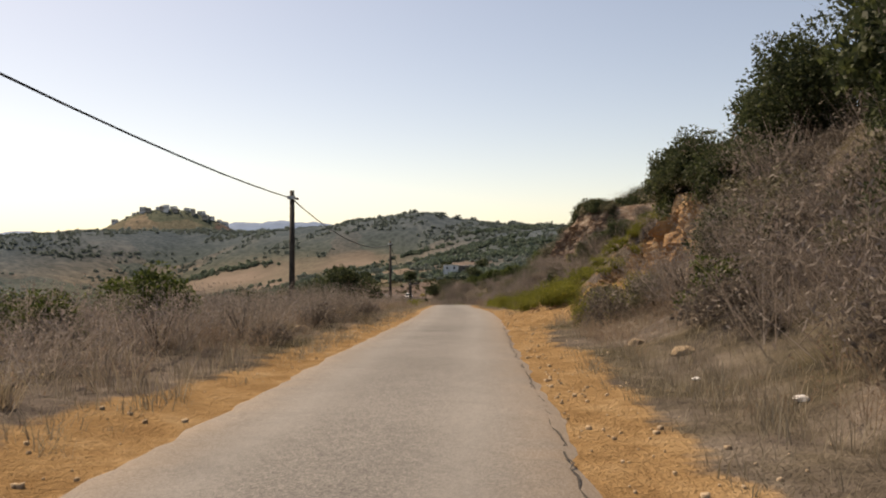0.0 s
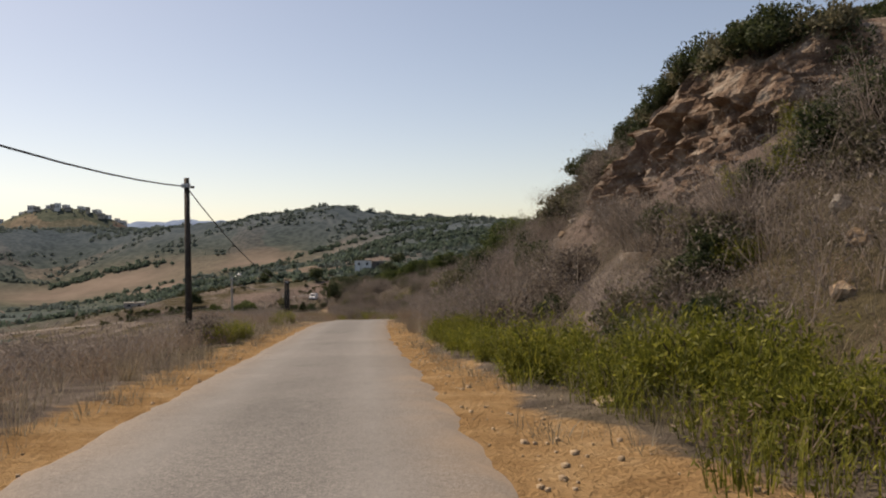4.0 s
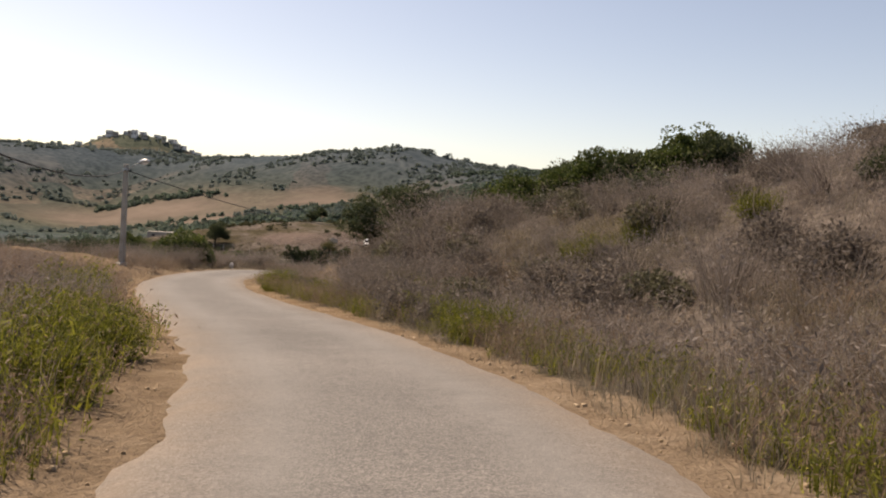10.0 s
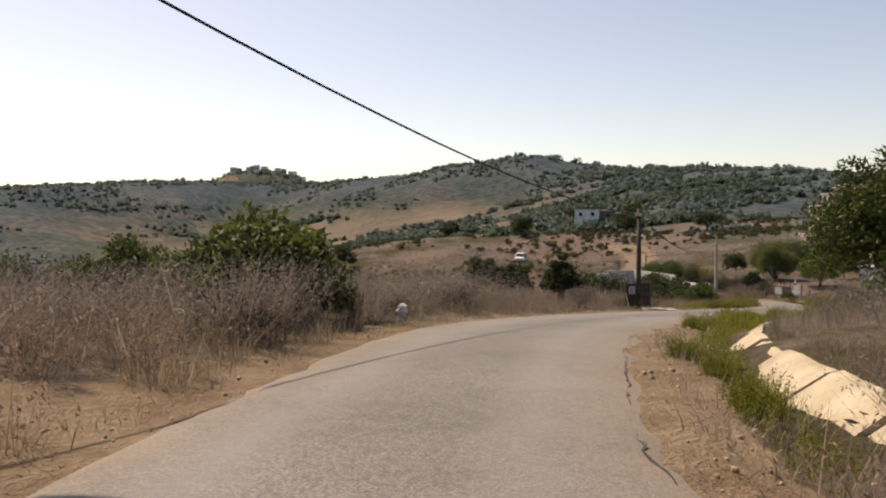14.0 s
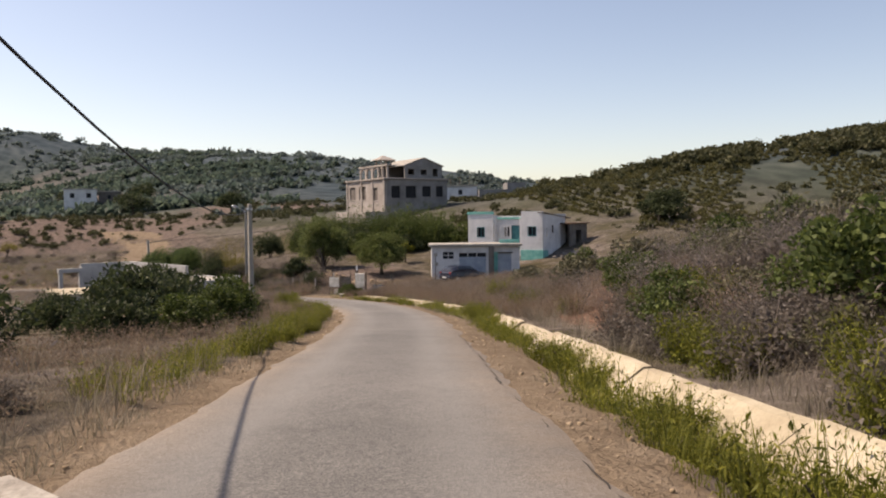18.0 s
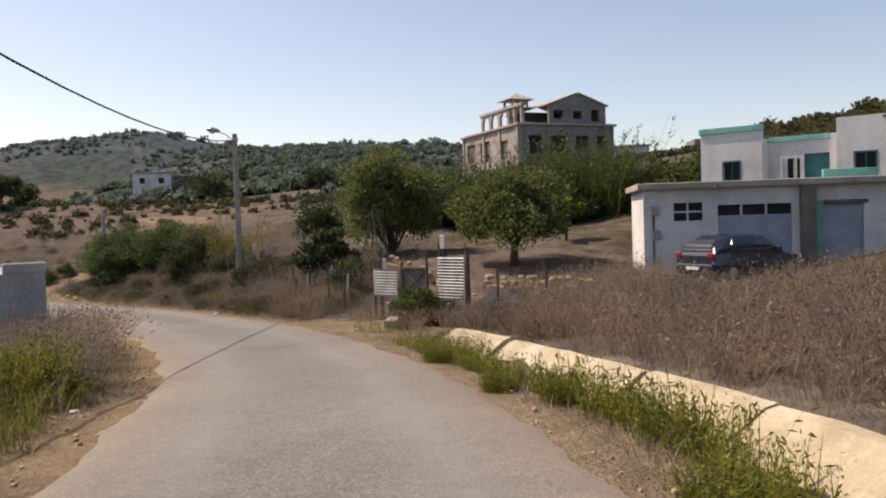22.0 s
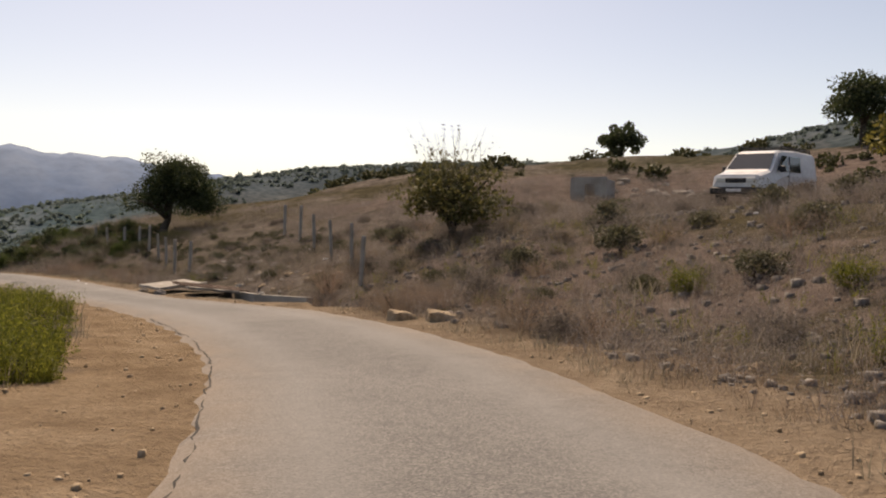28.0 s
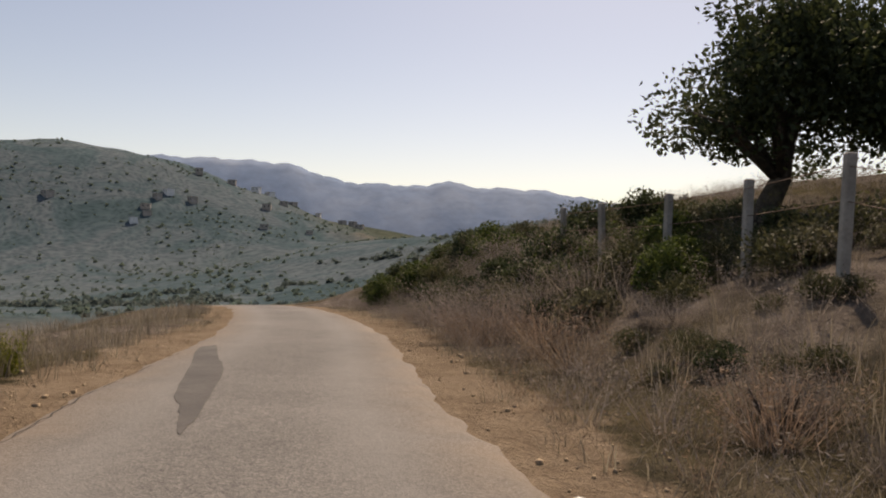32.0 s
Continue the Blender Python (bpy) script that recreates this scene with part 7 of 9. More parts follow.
def build_stones():
    rng = random.Random(21)
    spots = [(18, -4.6, 0.16), (19, -4.3, 0.2), (17.2, -4.9, 0.14), (76.5, 3.3, 0.28), (77.4, 3.2, 0.2), (77.8, 3.7, 0.24), (103, -6.5, 0.3), (240.4, 2.6, 0.22), (239.2, 2.4, 0.18), (238.6, 2.2, 0.16), (238.9, 2.9, 0.2), (240.9, 3.2, 0.18),
             (257.5, 5.1, 0.16), (257.9, 5.6, 0.2), (258.6, 5.3, 0.13), (259.5, 5.9, 0.18), (256.8, 6.2, 0.2), (261, 5.2, 0.12), (256.2, 5.7, 0.15), (122, -6.3, 0.22), (12, 3.2, 0.16), (14, 2.9, 0.12), (45.6, 3.3, 0.2), (44, 2.6, 0.12), (66.3, 3.0, 0.22), (67, 2.8, 0.16), (68.1, 3.2, 0.18)]
    for k, (s, d, r) in enumerate(spots):
        stone(on_ground(s, d), r, M_TAN, "rough tan stone lying on the dirt verge", "stone", 0.65, 60 + k)
    p = on_ground(141.4, -3.9)
    e = base("marker_stone", pose(p.x, p.y, p.z, 0, 0, 30), "small whitewashed marker stone on the verge", "stone")
    part("stone", tube_bm([(0, 0, -0.1), (0, 0, 0.2), (0.01, 0, 0.32), (0, 0, 0.38)], (0.15, 0.14, 0.11, 0.04), 7), M_WHITE, e)
    # cliff boulders above the start
    cliff(np.arange(22, 39.5, 0.1), [(22, 7.0), (24, 6.3), (29, 6.3), (31, 6.9), (33.2, 8.3), (35.8, 9.8), (39.5, 12.2)], [(22, 1.0), (29, 0.4), (33.2, 1.2), (35.8, 2.1), (39.5, 3.6)],
          [(22, 1.0), (24, 1.9), (26, 3.2), (28, 4.5), (31, 4.5), (34, 4.2), (36, 4.2), (39.5, 4.4)], 1.5, M_CLIFF, "broken ochre rock cliff beside the dirt track")
    cliff(np.arange(48, 63.5, 0.1), [(48, 9.0), (52, 6.8), (58, 6.6), (63.5, 8.6)], [(48, 4.0), (52, 2.2), (58, 2.2), (63.5, 3.2)], [(48, 5.4), (51, 6.3), (56, 6.8), (60, 6.1), (63.5, 4.6)], 2.9, M_CRAG, "eroded reddish rock outcrop on the slope")
    for k in range(16):
        s, d = rng.uniform(19.0, 29.0), rng.uniform(4.6, 6.4)
        p = on_ground(s, d)
        stone(p, rng.uniform(0.15, 0.5), M_ROCK, "ochre boulder in the broken cliff face", "boulder", 0.85, 500 + k, "cliff boulders")
    for k in range(26):
        s, d = rng.uniform(44, 63), rng.uniform(5.3, 8.5)
        p = on_ground(s, d)
        stone(p, rng.uniform(0.06, 0.17), M_ROCK if k % 3 else M_STONE, "angular rock jutting from the eroded slope", "rock", 0.8, 600 + k, "slope rocks")
    # rubble on the van's slope and the orchard terrace
    for k in range(40):
        x, y = rng.uniform(-21, -12), rng.uniform(279, 284)
        stone((x, y, ground_z(x, y)), rng.uniform(0.12, 0.32), M_STONE, "pale rubble piled on the slope above the hut", "rubble", 0.6, 700 + k, "rubble above the hut")
    for k in range(30):
        s, d = rng.uniform(211, 224), rng.uniform(6.2, 7.6)
        stone(on_ground(s, d), rng.uniform(0.05, 0.11), M_TAN, "tan stone on the orchard's terrace edge", "stone", 0.6, 800 + k, "terrace stones")
    # clods and loose stones on the dirt track and along its edge
    rows = []
    for _ in range(1700):
        d = RNG.uniform(1.6, 17)
        w = float(np.interp(d, TRACK_D, TRACK_W))
        side = RNG.random()
        s = float(np.interp(d, TRACK_D, TRACK_S)) + (w * RNG.uniform(-1, 1) if side < 0.35 else w + RNG.normal(0.5, 0.6) if side < 0.8 else -w + RNG.normal(0, 0.5))
        p = on_ground(s, d)
        rows.append((p.x, p.y, p.z + 0.005, 0.02 + 0.09 * RNG.random() ** 5))
    for _ in range(4200):
        d = RNG.uniform(2.0, 11)
        s = float(np.interp(d, TRACK_D, TRACK_S)) + float(np.interp(d, TRACK_D, TRACK_W)) + RNG.normal(0.2, 0.9)
        p = on_ground(s, d)
        rows.append((p.x, p.y, p.z - 0.01, 0.035 + 0.15 * RNG.random() ** 5))
    joined("clods", GRIT, rows, M_CLOD, "ochre clods and loose stones along the dirt track", "stones")
    # dug-up stony soil on the slope below the fig bush
    rows = []
    for _ in range(2600):
        s, d = RNG.uniform(258, 274), RNG.uniform(4.2, 15)
        p = on_ground(s, d)
        rows.append((p.x, p.y, p.z, 0.04 + 0.16 * RNG.random() ** 3))
    joined("stony_soil", GRIT, rows, M_CONC_DARK, "grey-brown clods and stones of a dug-up slope", "stones")
    # the dry-stone terrace under the orchard
    for s0, s1, d0 in ((210.5, 215.2, 8.6), (216.4, 221.5, 8.2)):
        p = on_ground(s0, d0)
        wl = base("stone_wall", Matrix.Translation(p), "low dry-stone terrace wall of rough tan stones", "wall", "terrace walls")
        protos = [rock_bm(random.Random(k), 0.1, 0.7, 2) for k in range(5)]
        shapes = []
        for bm in protos:
            me = bpy.data.meshes.new("stone")
            bm.to_mesh(me)
            bm.free()
            me.materials.append(M_TAN)
            shapes.append(me)
        for layer in range(3):
            s = s0
            while s < s1:
                if rng.random() < 0.9 - 0.2 * layer:
                    q = on_ground(s, d0 + rng.uniform(-0.1, 0.1)) - p
                    o = new("stone", shapes[rng.randrange(5)])
                    o.parent = wl
                    k = rng.uniform(0.75, 1.3)
                    o.matrix_local = Matrix.LocRotScale((q.x, q.y, q.z + 0.05 + layer * 0.15), Euler((0, rng.uniform(-0.3, 0.3), rng.uniform(0, 6.3))), (k * 1.15, k, k))
                s += rng.uniform(0.17, 0.27)
    # scraps of litter
    for k, (s, d) in enumerate(((9.9, 2.8), (7.5, 3.1), (92.4, 3.2), (108.5, -4.6), (109, -4.2), (222.6, 2.1), (225, 3.2), (259, -3.0), (236, -3.2), (232, -3.4), (293.5, 1.2), (290, 0.9), (203, -2.3), (190.5, 1.9), (255, 12), (263, 14), (268, 13.5), (281, 7.5), (284, 8.2))):
        bm = rock_bm(random.Random(k), 0.05 + 0.025 * (k % 3), 0.5, 2)
        o = part("litter", bm, M_LITTER)
        p = on_ground(s, d)
        o.matrix_world = pose(p.x, p.y, p.z + 0.02, 0, 0, k * 50)
        tagged(o, "crumpled white plastic litter lying on the verge", "litter", "litter")
    # loose gravel along both edges
    rows = []
    for _ in range(5200):
        s = RNG.uniform(0, 305)
        side = RNG.random() < 0.6
        o = abs(RNG.normal(0, 0.7)) + 0.02
        d = float(np.interp(s, E_S, E_R)) + o if side else float(np.interp(s, E_S, E_L)) - o
        p = on_ground(s, d)
        rows.append((p.x, p.y, p.z + 0.005, 0.02 + 0.045 * RNG.random() ** 3))
    joined("gravel", GRIT, rows, M_TAN, "loose tan gravel scattered along the road's edges", "gravel")


build_house()
build_garages()
build_villa()
build_upper_house()
build_left_sheds()
build_far_houses()
build_van()
build_car()
build_gate()
build_drain()
build_marks()
build_stones()

# ---- plants in their places ----
def protos_of(fn, n, *a):
    return [fn(np.random.default_rng(900 + k + 31 * len(a)), *a) for k in range(n)]


STRAW = protos_of(blades, 6, 19, 0.5, 0.24, 0.0095, 0.75)
LOW = protos_of(blades, 5, 16, 0.2, 0.2, 0.008, 1.0)
TWIGS = protos_of(brush, 6, 24, 0.8, 0.8, 0.02, 3)
RUSSET = protos_of(brush, 5, 18, 0.6, 0.45, 0.017, 3)
SHOOTS = protos_of(spikes, 4, 14, 0.55, 0.4, 0.016, 7)

dry = spread(900, -8, 62, 1.5, 7, 0.4, 1.0, 1.3, 1) + spread(1700, 62, 130, 0.8, 7, 0.5, 1.3, 1.6, 1) + spread(2200, 130, 320, 2.2, 9, 0.5, 1.2, 1.4, 1) + spread(2800, -8, 320, -0.8, -9, 0.5, 1.25, 1.6, 1) + spread(1500, 180, 216, 3.4, 16, 0.9, 1.6) + spread(700, 246, 300, 2.2, 34, 0.4, 0.8) + spread(900, 222, 258, -0.9, -9, 0.5, 1.0) + spread(1000, 60, 130, 5, 24, 0.6, 1.2)
joined("dry_grass", STRAW, dry, L_DRY, "straw-coloured dry grass over the verges and slopes", "grass")
low = spread(3400, -8, 320, 0.35, 3, 0.5, 1.3, 1.5, 2) + spread(3400, -8, 320, -0.35, -3, 0.5, 1.3, 1.5, 2)
joined("stubble", LOW, low, L_DRY, "short dry stubble along the dirt verges", "grass")
tw = spread(1100, -8, 23, 3.0, 14, 0.7, 1.5, 0.9, 1) + spread(900, 44, 66, 3.0, 16, 0.6, 1.2, 1.0, 1) + spread(2600, 62, 128, 1.6, 20, 0.6, 1.3, 1.2) + spread(700, 130, 215, 3.2, 12, 0.6, 1.2) + spread(450, 214, 237, 1.0, 13, 0.35, 0.8, 1.2) + spread(4200, 248, 286, 0.9, 30, 0.35, 0.75, 1.0) + spread(500, 222, 258, -1.2, -9, 0.4, 0.8) + spread(1700, 284, 325, 1.0, 16, 0.35, 0.75, 1.2)
tw += spread(1400, -8, 60, -2.0, -14, 0.6, 1.3, 1.0, 1) + spread(700, 60, 130, -1.6, -12, 0.4, 1.0, 1.0, 1) + spread(800, 130, 165, -2.0, -11, 0.6, 1.3)
joined("dry_brush", TWIGS, tw, L_TWIG, "dead grey-brown brush covering the hillside", "brush")
rs = spread(520, 112, 125, -1.3, -8, 0.55, 1.05) + spread(500, -8, 62, 1.6, 5, 0.5, 1.0, 1.2, 3) + spread(1000, 62, 130, 0.7, 5, 0.6, 1.2, 1.4, 3) + spread(1200, 84, 135, -0.6, -6, 0.6, 1.2, 1.3) + spread(800, 135, 215, -1.0, -7, 0.6, 1.2) + spread(2300, 180, 214, 2.3, 14, 0.8, 1.35) + spread(650, 214, 237, 0.45, 9, 0.35, 0.8, 1.4) + spread(700, 0, 84, -1.2, -8, 0.6, 1.1, 1.0, 3) + spread(400, 236, 258, -0.8, -7, 0.4, 0.9) + spread(300, 258, 300, -2.6, -7, 0.3, 0.6) + spread(600, 250, 282, 0.7, 10, 0.35, 0.75, 1.4) + spread(160, 282, 310, 0.7, 3, 0.35, 0.7, 1.4)
joined("dry_weeds", RUSSET, rs, L_RUSSET, "russet dry weeds beside the road", "weeds")
gs = spread(50, 130, 147, 0.75, 1.2, 0.3, 0.6) + spread(70, 131, 152, 1.0, 1.42, 0.4, 0.7) + spread(420, 90, 128, 0.6, 2.2, 0.5, 1.0) + spread(160, 94, 108, -0.3, -2.6, 0.6, 1.1) + spread(40, 108, 122, -0.6, -2.6, 0.5, 0.8) + spread(420, 165, 205, -0.6, -1.5, 0.4, 0.85) + spread(520, 146, 212, 0.6, 1.25, 0.5, 1.1, 1.0, 5) + spread(420, 258, 303, -2.5, -5, 0.5, 0.9) + spread(240, 225, 245, 1.0, 5, 0.4, 0.9) + spread(160, 38, 60, 1.0, 3, 0.7, 1.1) + spread(200, 252, 275, 2.5, 9, 0.3, 0.7)
joined("green_shoots", SHOOTS, gs, L_YELLOW, "yellow-green leafy shoots along the road's edge", "weeds")


def row(kind, n, s0, s1, d0, d1, a, b, high=1.0, seed=0):
    rng = random.Random(seed + int(s0 * 3 + d0))
    for _ in range(n):
        s, d = rng.uniform(s0, s1), rng.uniform(d0, d1)
        if bare(s, d):
            continue
        plant(kind, on_ground(s, d), rng.uniform(a, b), high * rng.uniform(0.85, 1.15))


# right-hand slope at the start
row("dead", 34, -4, 22, 3.4, 10, 0.8, 1.35)
row("olive", 26, -4, 22, 3.4, 11, 0.7, 1.35)
row("dark", 8, 4, 22, 4.5, 8.5, 0.7, 1.1)
for k_ in range(18):
    s_, d_ = 22.5 + 11 * k_ / 17, 8.0 + (k_ % 3) * 0.7
    p_ = on_ground(s_, d_)
    plant("dark" if k_ % 3 else "olive", (p_.x, p_.y, max(p_.z, at(s_, d_).z + float(np.interp(s_, [22, 24, 26, 28, 31, 34], [1.6, 2.4, 3.6, 4.7, 4.7, 4.4])))), RNG.uniform(0.8, 1.35))
row("green", 4, 3, 18, 4.2, 7, 0.6, 1.0)
row("dark", 16, -6, 26, 9.5, 14, 1.3, 2.0)
row("green", 9, 2, 26, 10, 14, 1.2, 1.8)
row("dark", 10, 22, 33, 9.2, 12, 1.0, 1.6)
row("dark", 9, 12, 24, 8.6, 11.5, 1.6, 2.1, 1.15)
row("green", 5, 6, 18, 9, 12, 1.5, 2.0, 1.15)
row("broom", 9, 21, 27, 3.0, 5.2, 0.6, 0.9)
row("olive", 4, 20, 27, 3.4, 5.2, 0.5, 0.8)
row("broom", 8, 37.5, 41, 3.4, 6.2, 0.6, 0.9)
row("broom", 12, 41.5, 47, 2.6, 3.8, 0.65, 0.95)
row("broom", 16, 46, 60, 2.3, 3.3, 0.45, 0.75)
for k_ in range(26):
    d_ = 6.5 + 9.0 * k_ / 25
    plant("broom", on_ground(float(np.interp(d_, TRACK_D, TRACK_S)) + 4.2 + RNG.uniform(0, 3.5), d_), RNG.uniform(0.45, 0.7), 1.0)
for s_, d_, k_ in ((33.2, 3.3, 0.9), (33.9, 3.7, 0.95), (34.6, 4.2, 0.9), (32.3, 2.2, 0.6), (32.8, 2.4, 0.5), (36.6, 3.6, 1.0), (37.4, 4.4, 1.1), (38.2, 3.6, 1.1), (38.6, 4.9, 1.1), (39.6, 4.2, 1.1)):
    plant("broom", on_ground(s_, d_), k_, 0.95)
row("green", 6, 46, 58, 8.5, 11, 0.4, 0.6)
for k_ in range(18):
    s_ = 51 + 14 * k_ / 17
    p_ = at(s_, float(np.interp(s_, [48, 52, 58, 63.5], [9.0, 6.8, 6.6, 8.6])) + 2.4)
    z_ = max(ground_z(p_.x, p_.y), p_.z + float(np.interp(s_, [48, 51, 56, 60, 63.5], [5.2, 6.1, 6.6, 5.9, 4.4])))
    plant("dark" if k_ % 3 else "olive", (p_.x, p_.y, z_), RNG.uniform(0.6, 0.95), 1.0)
row("broom", 22, 41, 52, 5.5, 9.5, 0.4, 0.65)
row("dark", 14, 50, 66, 10.0, 14, 0.7, 1.1)
row("dark", 8, 64, 80, 9.5, 13.5, 0.8, 1.35)
row("dark", 12, 62, 75, 7.8, 9.6, 0.5, 0.8)
row("dead", 34, 46, 76, 3.4, 9, 0.6, 1.2)
row("dark", 6, 47, 56, 4.5, 8, 0.5, 0.8)
row("olive", 14, 50, 86, 4, 11, 0.6, 1.1)
row("dark", 8, 78, 90, 7.5, 12, 0.8, 1.4)
row("green", 6, 82, 92, 9, 13, 0.8, 1.3)
row("olive", 8, 84, 90, 5.2, 8.0, 0.7, 1.2)
row("dead", 20, 88, 122, 5, 13, 0.6, 1.1)
row("olive", 12, 96, 124, 5, 14, 0.5, 0.9)
row("dark", 6, 132, 140, 7, 11, 0.9, 1.3)
row("dead", 7, 112, 118, 4.5, 9, 0.8, 1.2)
row("dead", 5, 120, 132, 2.9, 3.8, 0.4, 0.6)
row("olive", 5, 118, 132, 3.0, 4.2, 0.4, 0.7)
row("green", 8, 138, 156, 6.5, 11, 0.9, 1.4)
row("broom", 9, 120, 130, 2.6, 3.4, 0.5, 0.8)
row("broom", 8, 98, 118, 3.8, 4.8, 0.5, 0.8)
row("broom", 20, 150, 176, 2.0, 2.55, 0.4, 0.6)
row("broom", 10, 190, 206, 2.0, 2.55, 0.3, 0.5)
for s_, d_, k_ in ((181.8, 2.55, 0.5), (182.7, 2.5, 0.58), (184.4, 2.75, 0.55), (185.4, 2.7, 0.7), (186.4, 2.75, 0.62), (188.3, 2.75, 0.5), (190.6, 2.8, 0.45), (195.0, 3.0, 0.45), (179.4, 2.35, 0.4), (178.2, 2.3, 0.36)):
    plant("broom", on_ground(s_, d_), k_, 1.1)
row("dead", 26, 156, 190, 5.0, 10, 0.7, 1.25)
row("weed", 16, 168, 184, 4.4, 7, 0.6, 1.0)
row("olive", 8, 170, 184, 7, 10, 0.8, 1.2)
row("olive", 8, 160, 190, 7, 12, 0.8, 1.3)
row("green", 14, 178, 192, 8.8, 13, 0.75, 1.15, 1.1)
row("broom", 8, 159, 167, 4.0, 5.2, 0.7, 1.1)
row("olive", 10, 184, 200, 8, 20, 0.7, 1.2)
row("broom", 6, 160, 196, 4.0, 6, 0.6, 1.0)


def heath(rng):
    """Low dense domes of dry scrub with loose twigs."""
    (v, q), _ = crown(rng, 1.0, 1.05, 34, 1900, 0.05, 0.0, 0.36)
    tv, tq = brush(rng, 90, 1.05, 1.3, 0.018, 4)
    return np.concatenate([v, tv]), np.concatenate([q, tq + len(v)])


HEATH = [heath(np.random.default_rng(300 + k)) for k in range(4)]
MASS = []
# dense dry scrub, pale grass and green bushes over the cut slopes
for kind_, n_, s0_, s1_, d0_, d1_, a_, b_ in (("taupe", 34, -4, 22, 3.2, 11, 0.5, 1.1), ("dark", 20, -2, 22, 3.6, 9, 0.5, 0.95), ("taupe", 40, 44, 66, 3.4, 12, 0.5, 1.0), ("dark", 22, 44, 70, 4, 10, 0.45, 0.9), ("olive", 14, 44, 70, 3.6, 9, 0.5, 0.9), ("taupe", 60, 66, 96, 3.0, 15, 0.4, 0.95), ("taupe", 70, 92, 128, 4.2, 18, 0.45, 1.0),
                                              ("straw", 26, 62, 96, 2.6, 12, 0.35, 0.6), ("straw", 34, 92, 128, 4.4, 17, 0.35, 0.65), ("broom", 16, 70, 98, 5, 13, 0.35, 0.7), ("broom", 18, 94, 120, 5, 11, 0.4, 0.75), ("olive", 12, 66, 96, 3.6, 12, 0.4, 0.8),
                                              ("dark", 8, 92, 122, 7, 15, 0.4, 0.8), ("taupe", 46, 153, 176, 3.9, 7.5, 0.55, 0.95), ("olive", 10, 154, 172, 4.0, 6.5, 0.5, 0.8), ("broom", 8, 157, 166, 3.2, 4.4, 0.6, 0.9), ("taupe", 24, 160, 184, 6, 13, 0.6, 1.1), ("straw", 40, 182, 214, 3.2, 14, 0.45, 0.75), ("taupe", 16, 186, 212, 5, 15, 0.35, 0.65), ("taupe", 18, 216, 244, 3.4, 9, 0.45, 0.85),
                                              ("taupe", 60, 250, 284, 4.2, 22, 0.3, 0.7), ("straw", 24, 250, 284, 4.2, 18, 0.3, 0.5), ("taupe", 46, 283, 314, 3.0, 12, 0.16, 0.36), ("dark", 14, 300, 316, 3.2, 9, 0.35, 0.7),
                                              ("taupe", 30, -4, 62, -11, -4, 0.4, 0.9), ("straw", 26, 0, 62, -7, -3.4, 0.35, 0.6), ("straw", 34, 84, 112, -6.5, -2.4, 0.35, 0.6), ("taupe", 26, 132, 166, -9, -4, 0.4, 0.9), ("straw", 22, 134, 170, -6, -3.6, 0.3, 0.5)):
    if kind_ == "taupe":
        for _ in range(n_):
            s_, d_ = RNG.uniform(s0_, s1_), RNG.uniform(d0_, d1_)
            if not bare(s_, d_):
                MASS.append((*on_ground(s_, d_, 0.06), RNG.uniform(a_, b_)))
    else:
        row(kind_, n_, s0_, s1_, d0_, d1_, a_, b_, 1.0, n_)
for x_, y_, k_ in ((0.8, 117.0, 1.0), (1.8, 118.2, 1.3), (3.0, 117.2, 1.3), (2.4, 119.8, 1.2), (3.8, 119.2, 1.4), (1.4, 121.0, 0.9), (3.2, 121.6, 1.4), (4.6, 121.2, 1.5), (2.4, 123.4, 1.2), (4.2, 123.6, 1.5), (0.4, 115.4, 0.8), (1.8, 115.6, 1.0), (3.2, 114.6, 1.1), (0.2, 118.6, 0.8),
                   (-1.0, 121.8, 0.5), (-1.8, 119.6, 0.5), (-0.6, 117.2, 0.6)):
    MASS.append((x_, y_, ground_z(x_, y_) - 0.08, k_ * 0.85))
for _ in range(46):
    s_, d_ = RNG.uniform(226, 243), RNG.uniform(2.6, 7.5)
    MASS.append((*on_ground(s_, d_, 0.06), RNG.uniform(0.45, 0.9)))
row("weed", 24, 217, 233, 2.5, 5.2, 0.4, 0.7)
row("broom", 12, 219, 232, 2.5, 4.2, 0.3, 0.5)
row("dark", 9, 218, 230, 2.8, 5.0, 0.35, 0.6)
for _ in range(40):
    s_, d_ = RNG.uniform(217, 233), RNG.uniform(2.8, 8)
    MASS.append((*on_ground(s_, d_, 0.06), RNG.uniform(0.35, 0.75)))
for _ in range(20):
    x_, y_ = RNG.uniform(-0.7, 1.6), RNG.uniform(119.0, 124.6)
    MASS.append((x_, y_, ground_z(x_, y_) - 0.08, RNG.uniform(0.6, 1.0)))
joined("dry_scrub", HEATH, MASS, L_TAUPE, "low dense grey-brown scrub covering the dry slopes", "scrub")
for k_ in range(30):
    f_ = k_ / 29
    x_, y_ = float(np.interp(f_, [0, 0.45, 1], [4.2, 6.8, 12.6])) + RNG.normal(0, 0.6), float(np.interp(f_, [0, 0.45, 1], [131.5, 122.5, 119.5])) + RNG.normal(0, 0.7)
    plant("green" if k_ % 3 else "dark", (x_, y_, ground_z(x_, y_)), RNG.uniform(0.9, 1.35), 1.1)
for x_, y_, k_, h_ in ((8.6, 160.6, 1.2, 1.0), (9.4, 162.0, 1.1, 1.0), (9.6, 165.4, 1.0, 0.9), (10.6, 166.6, 1.0, 0.9), (13.8, 171.8, 1.1, 0.9), (13.0, 170.4, 1.0, 0.9)):
    plant("green", (x_, y_, ground_z(x_, y_)), k_, h_)
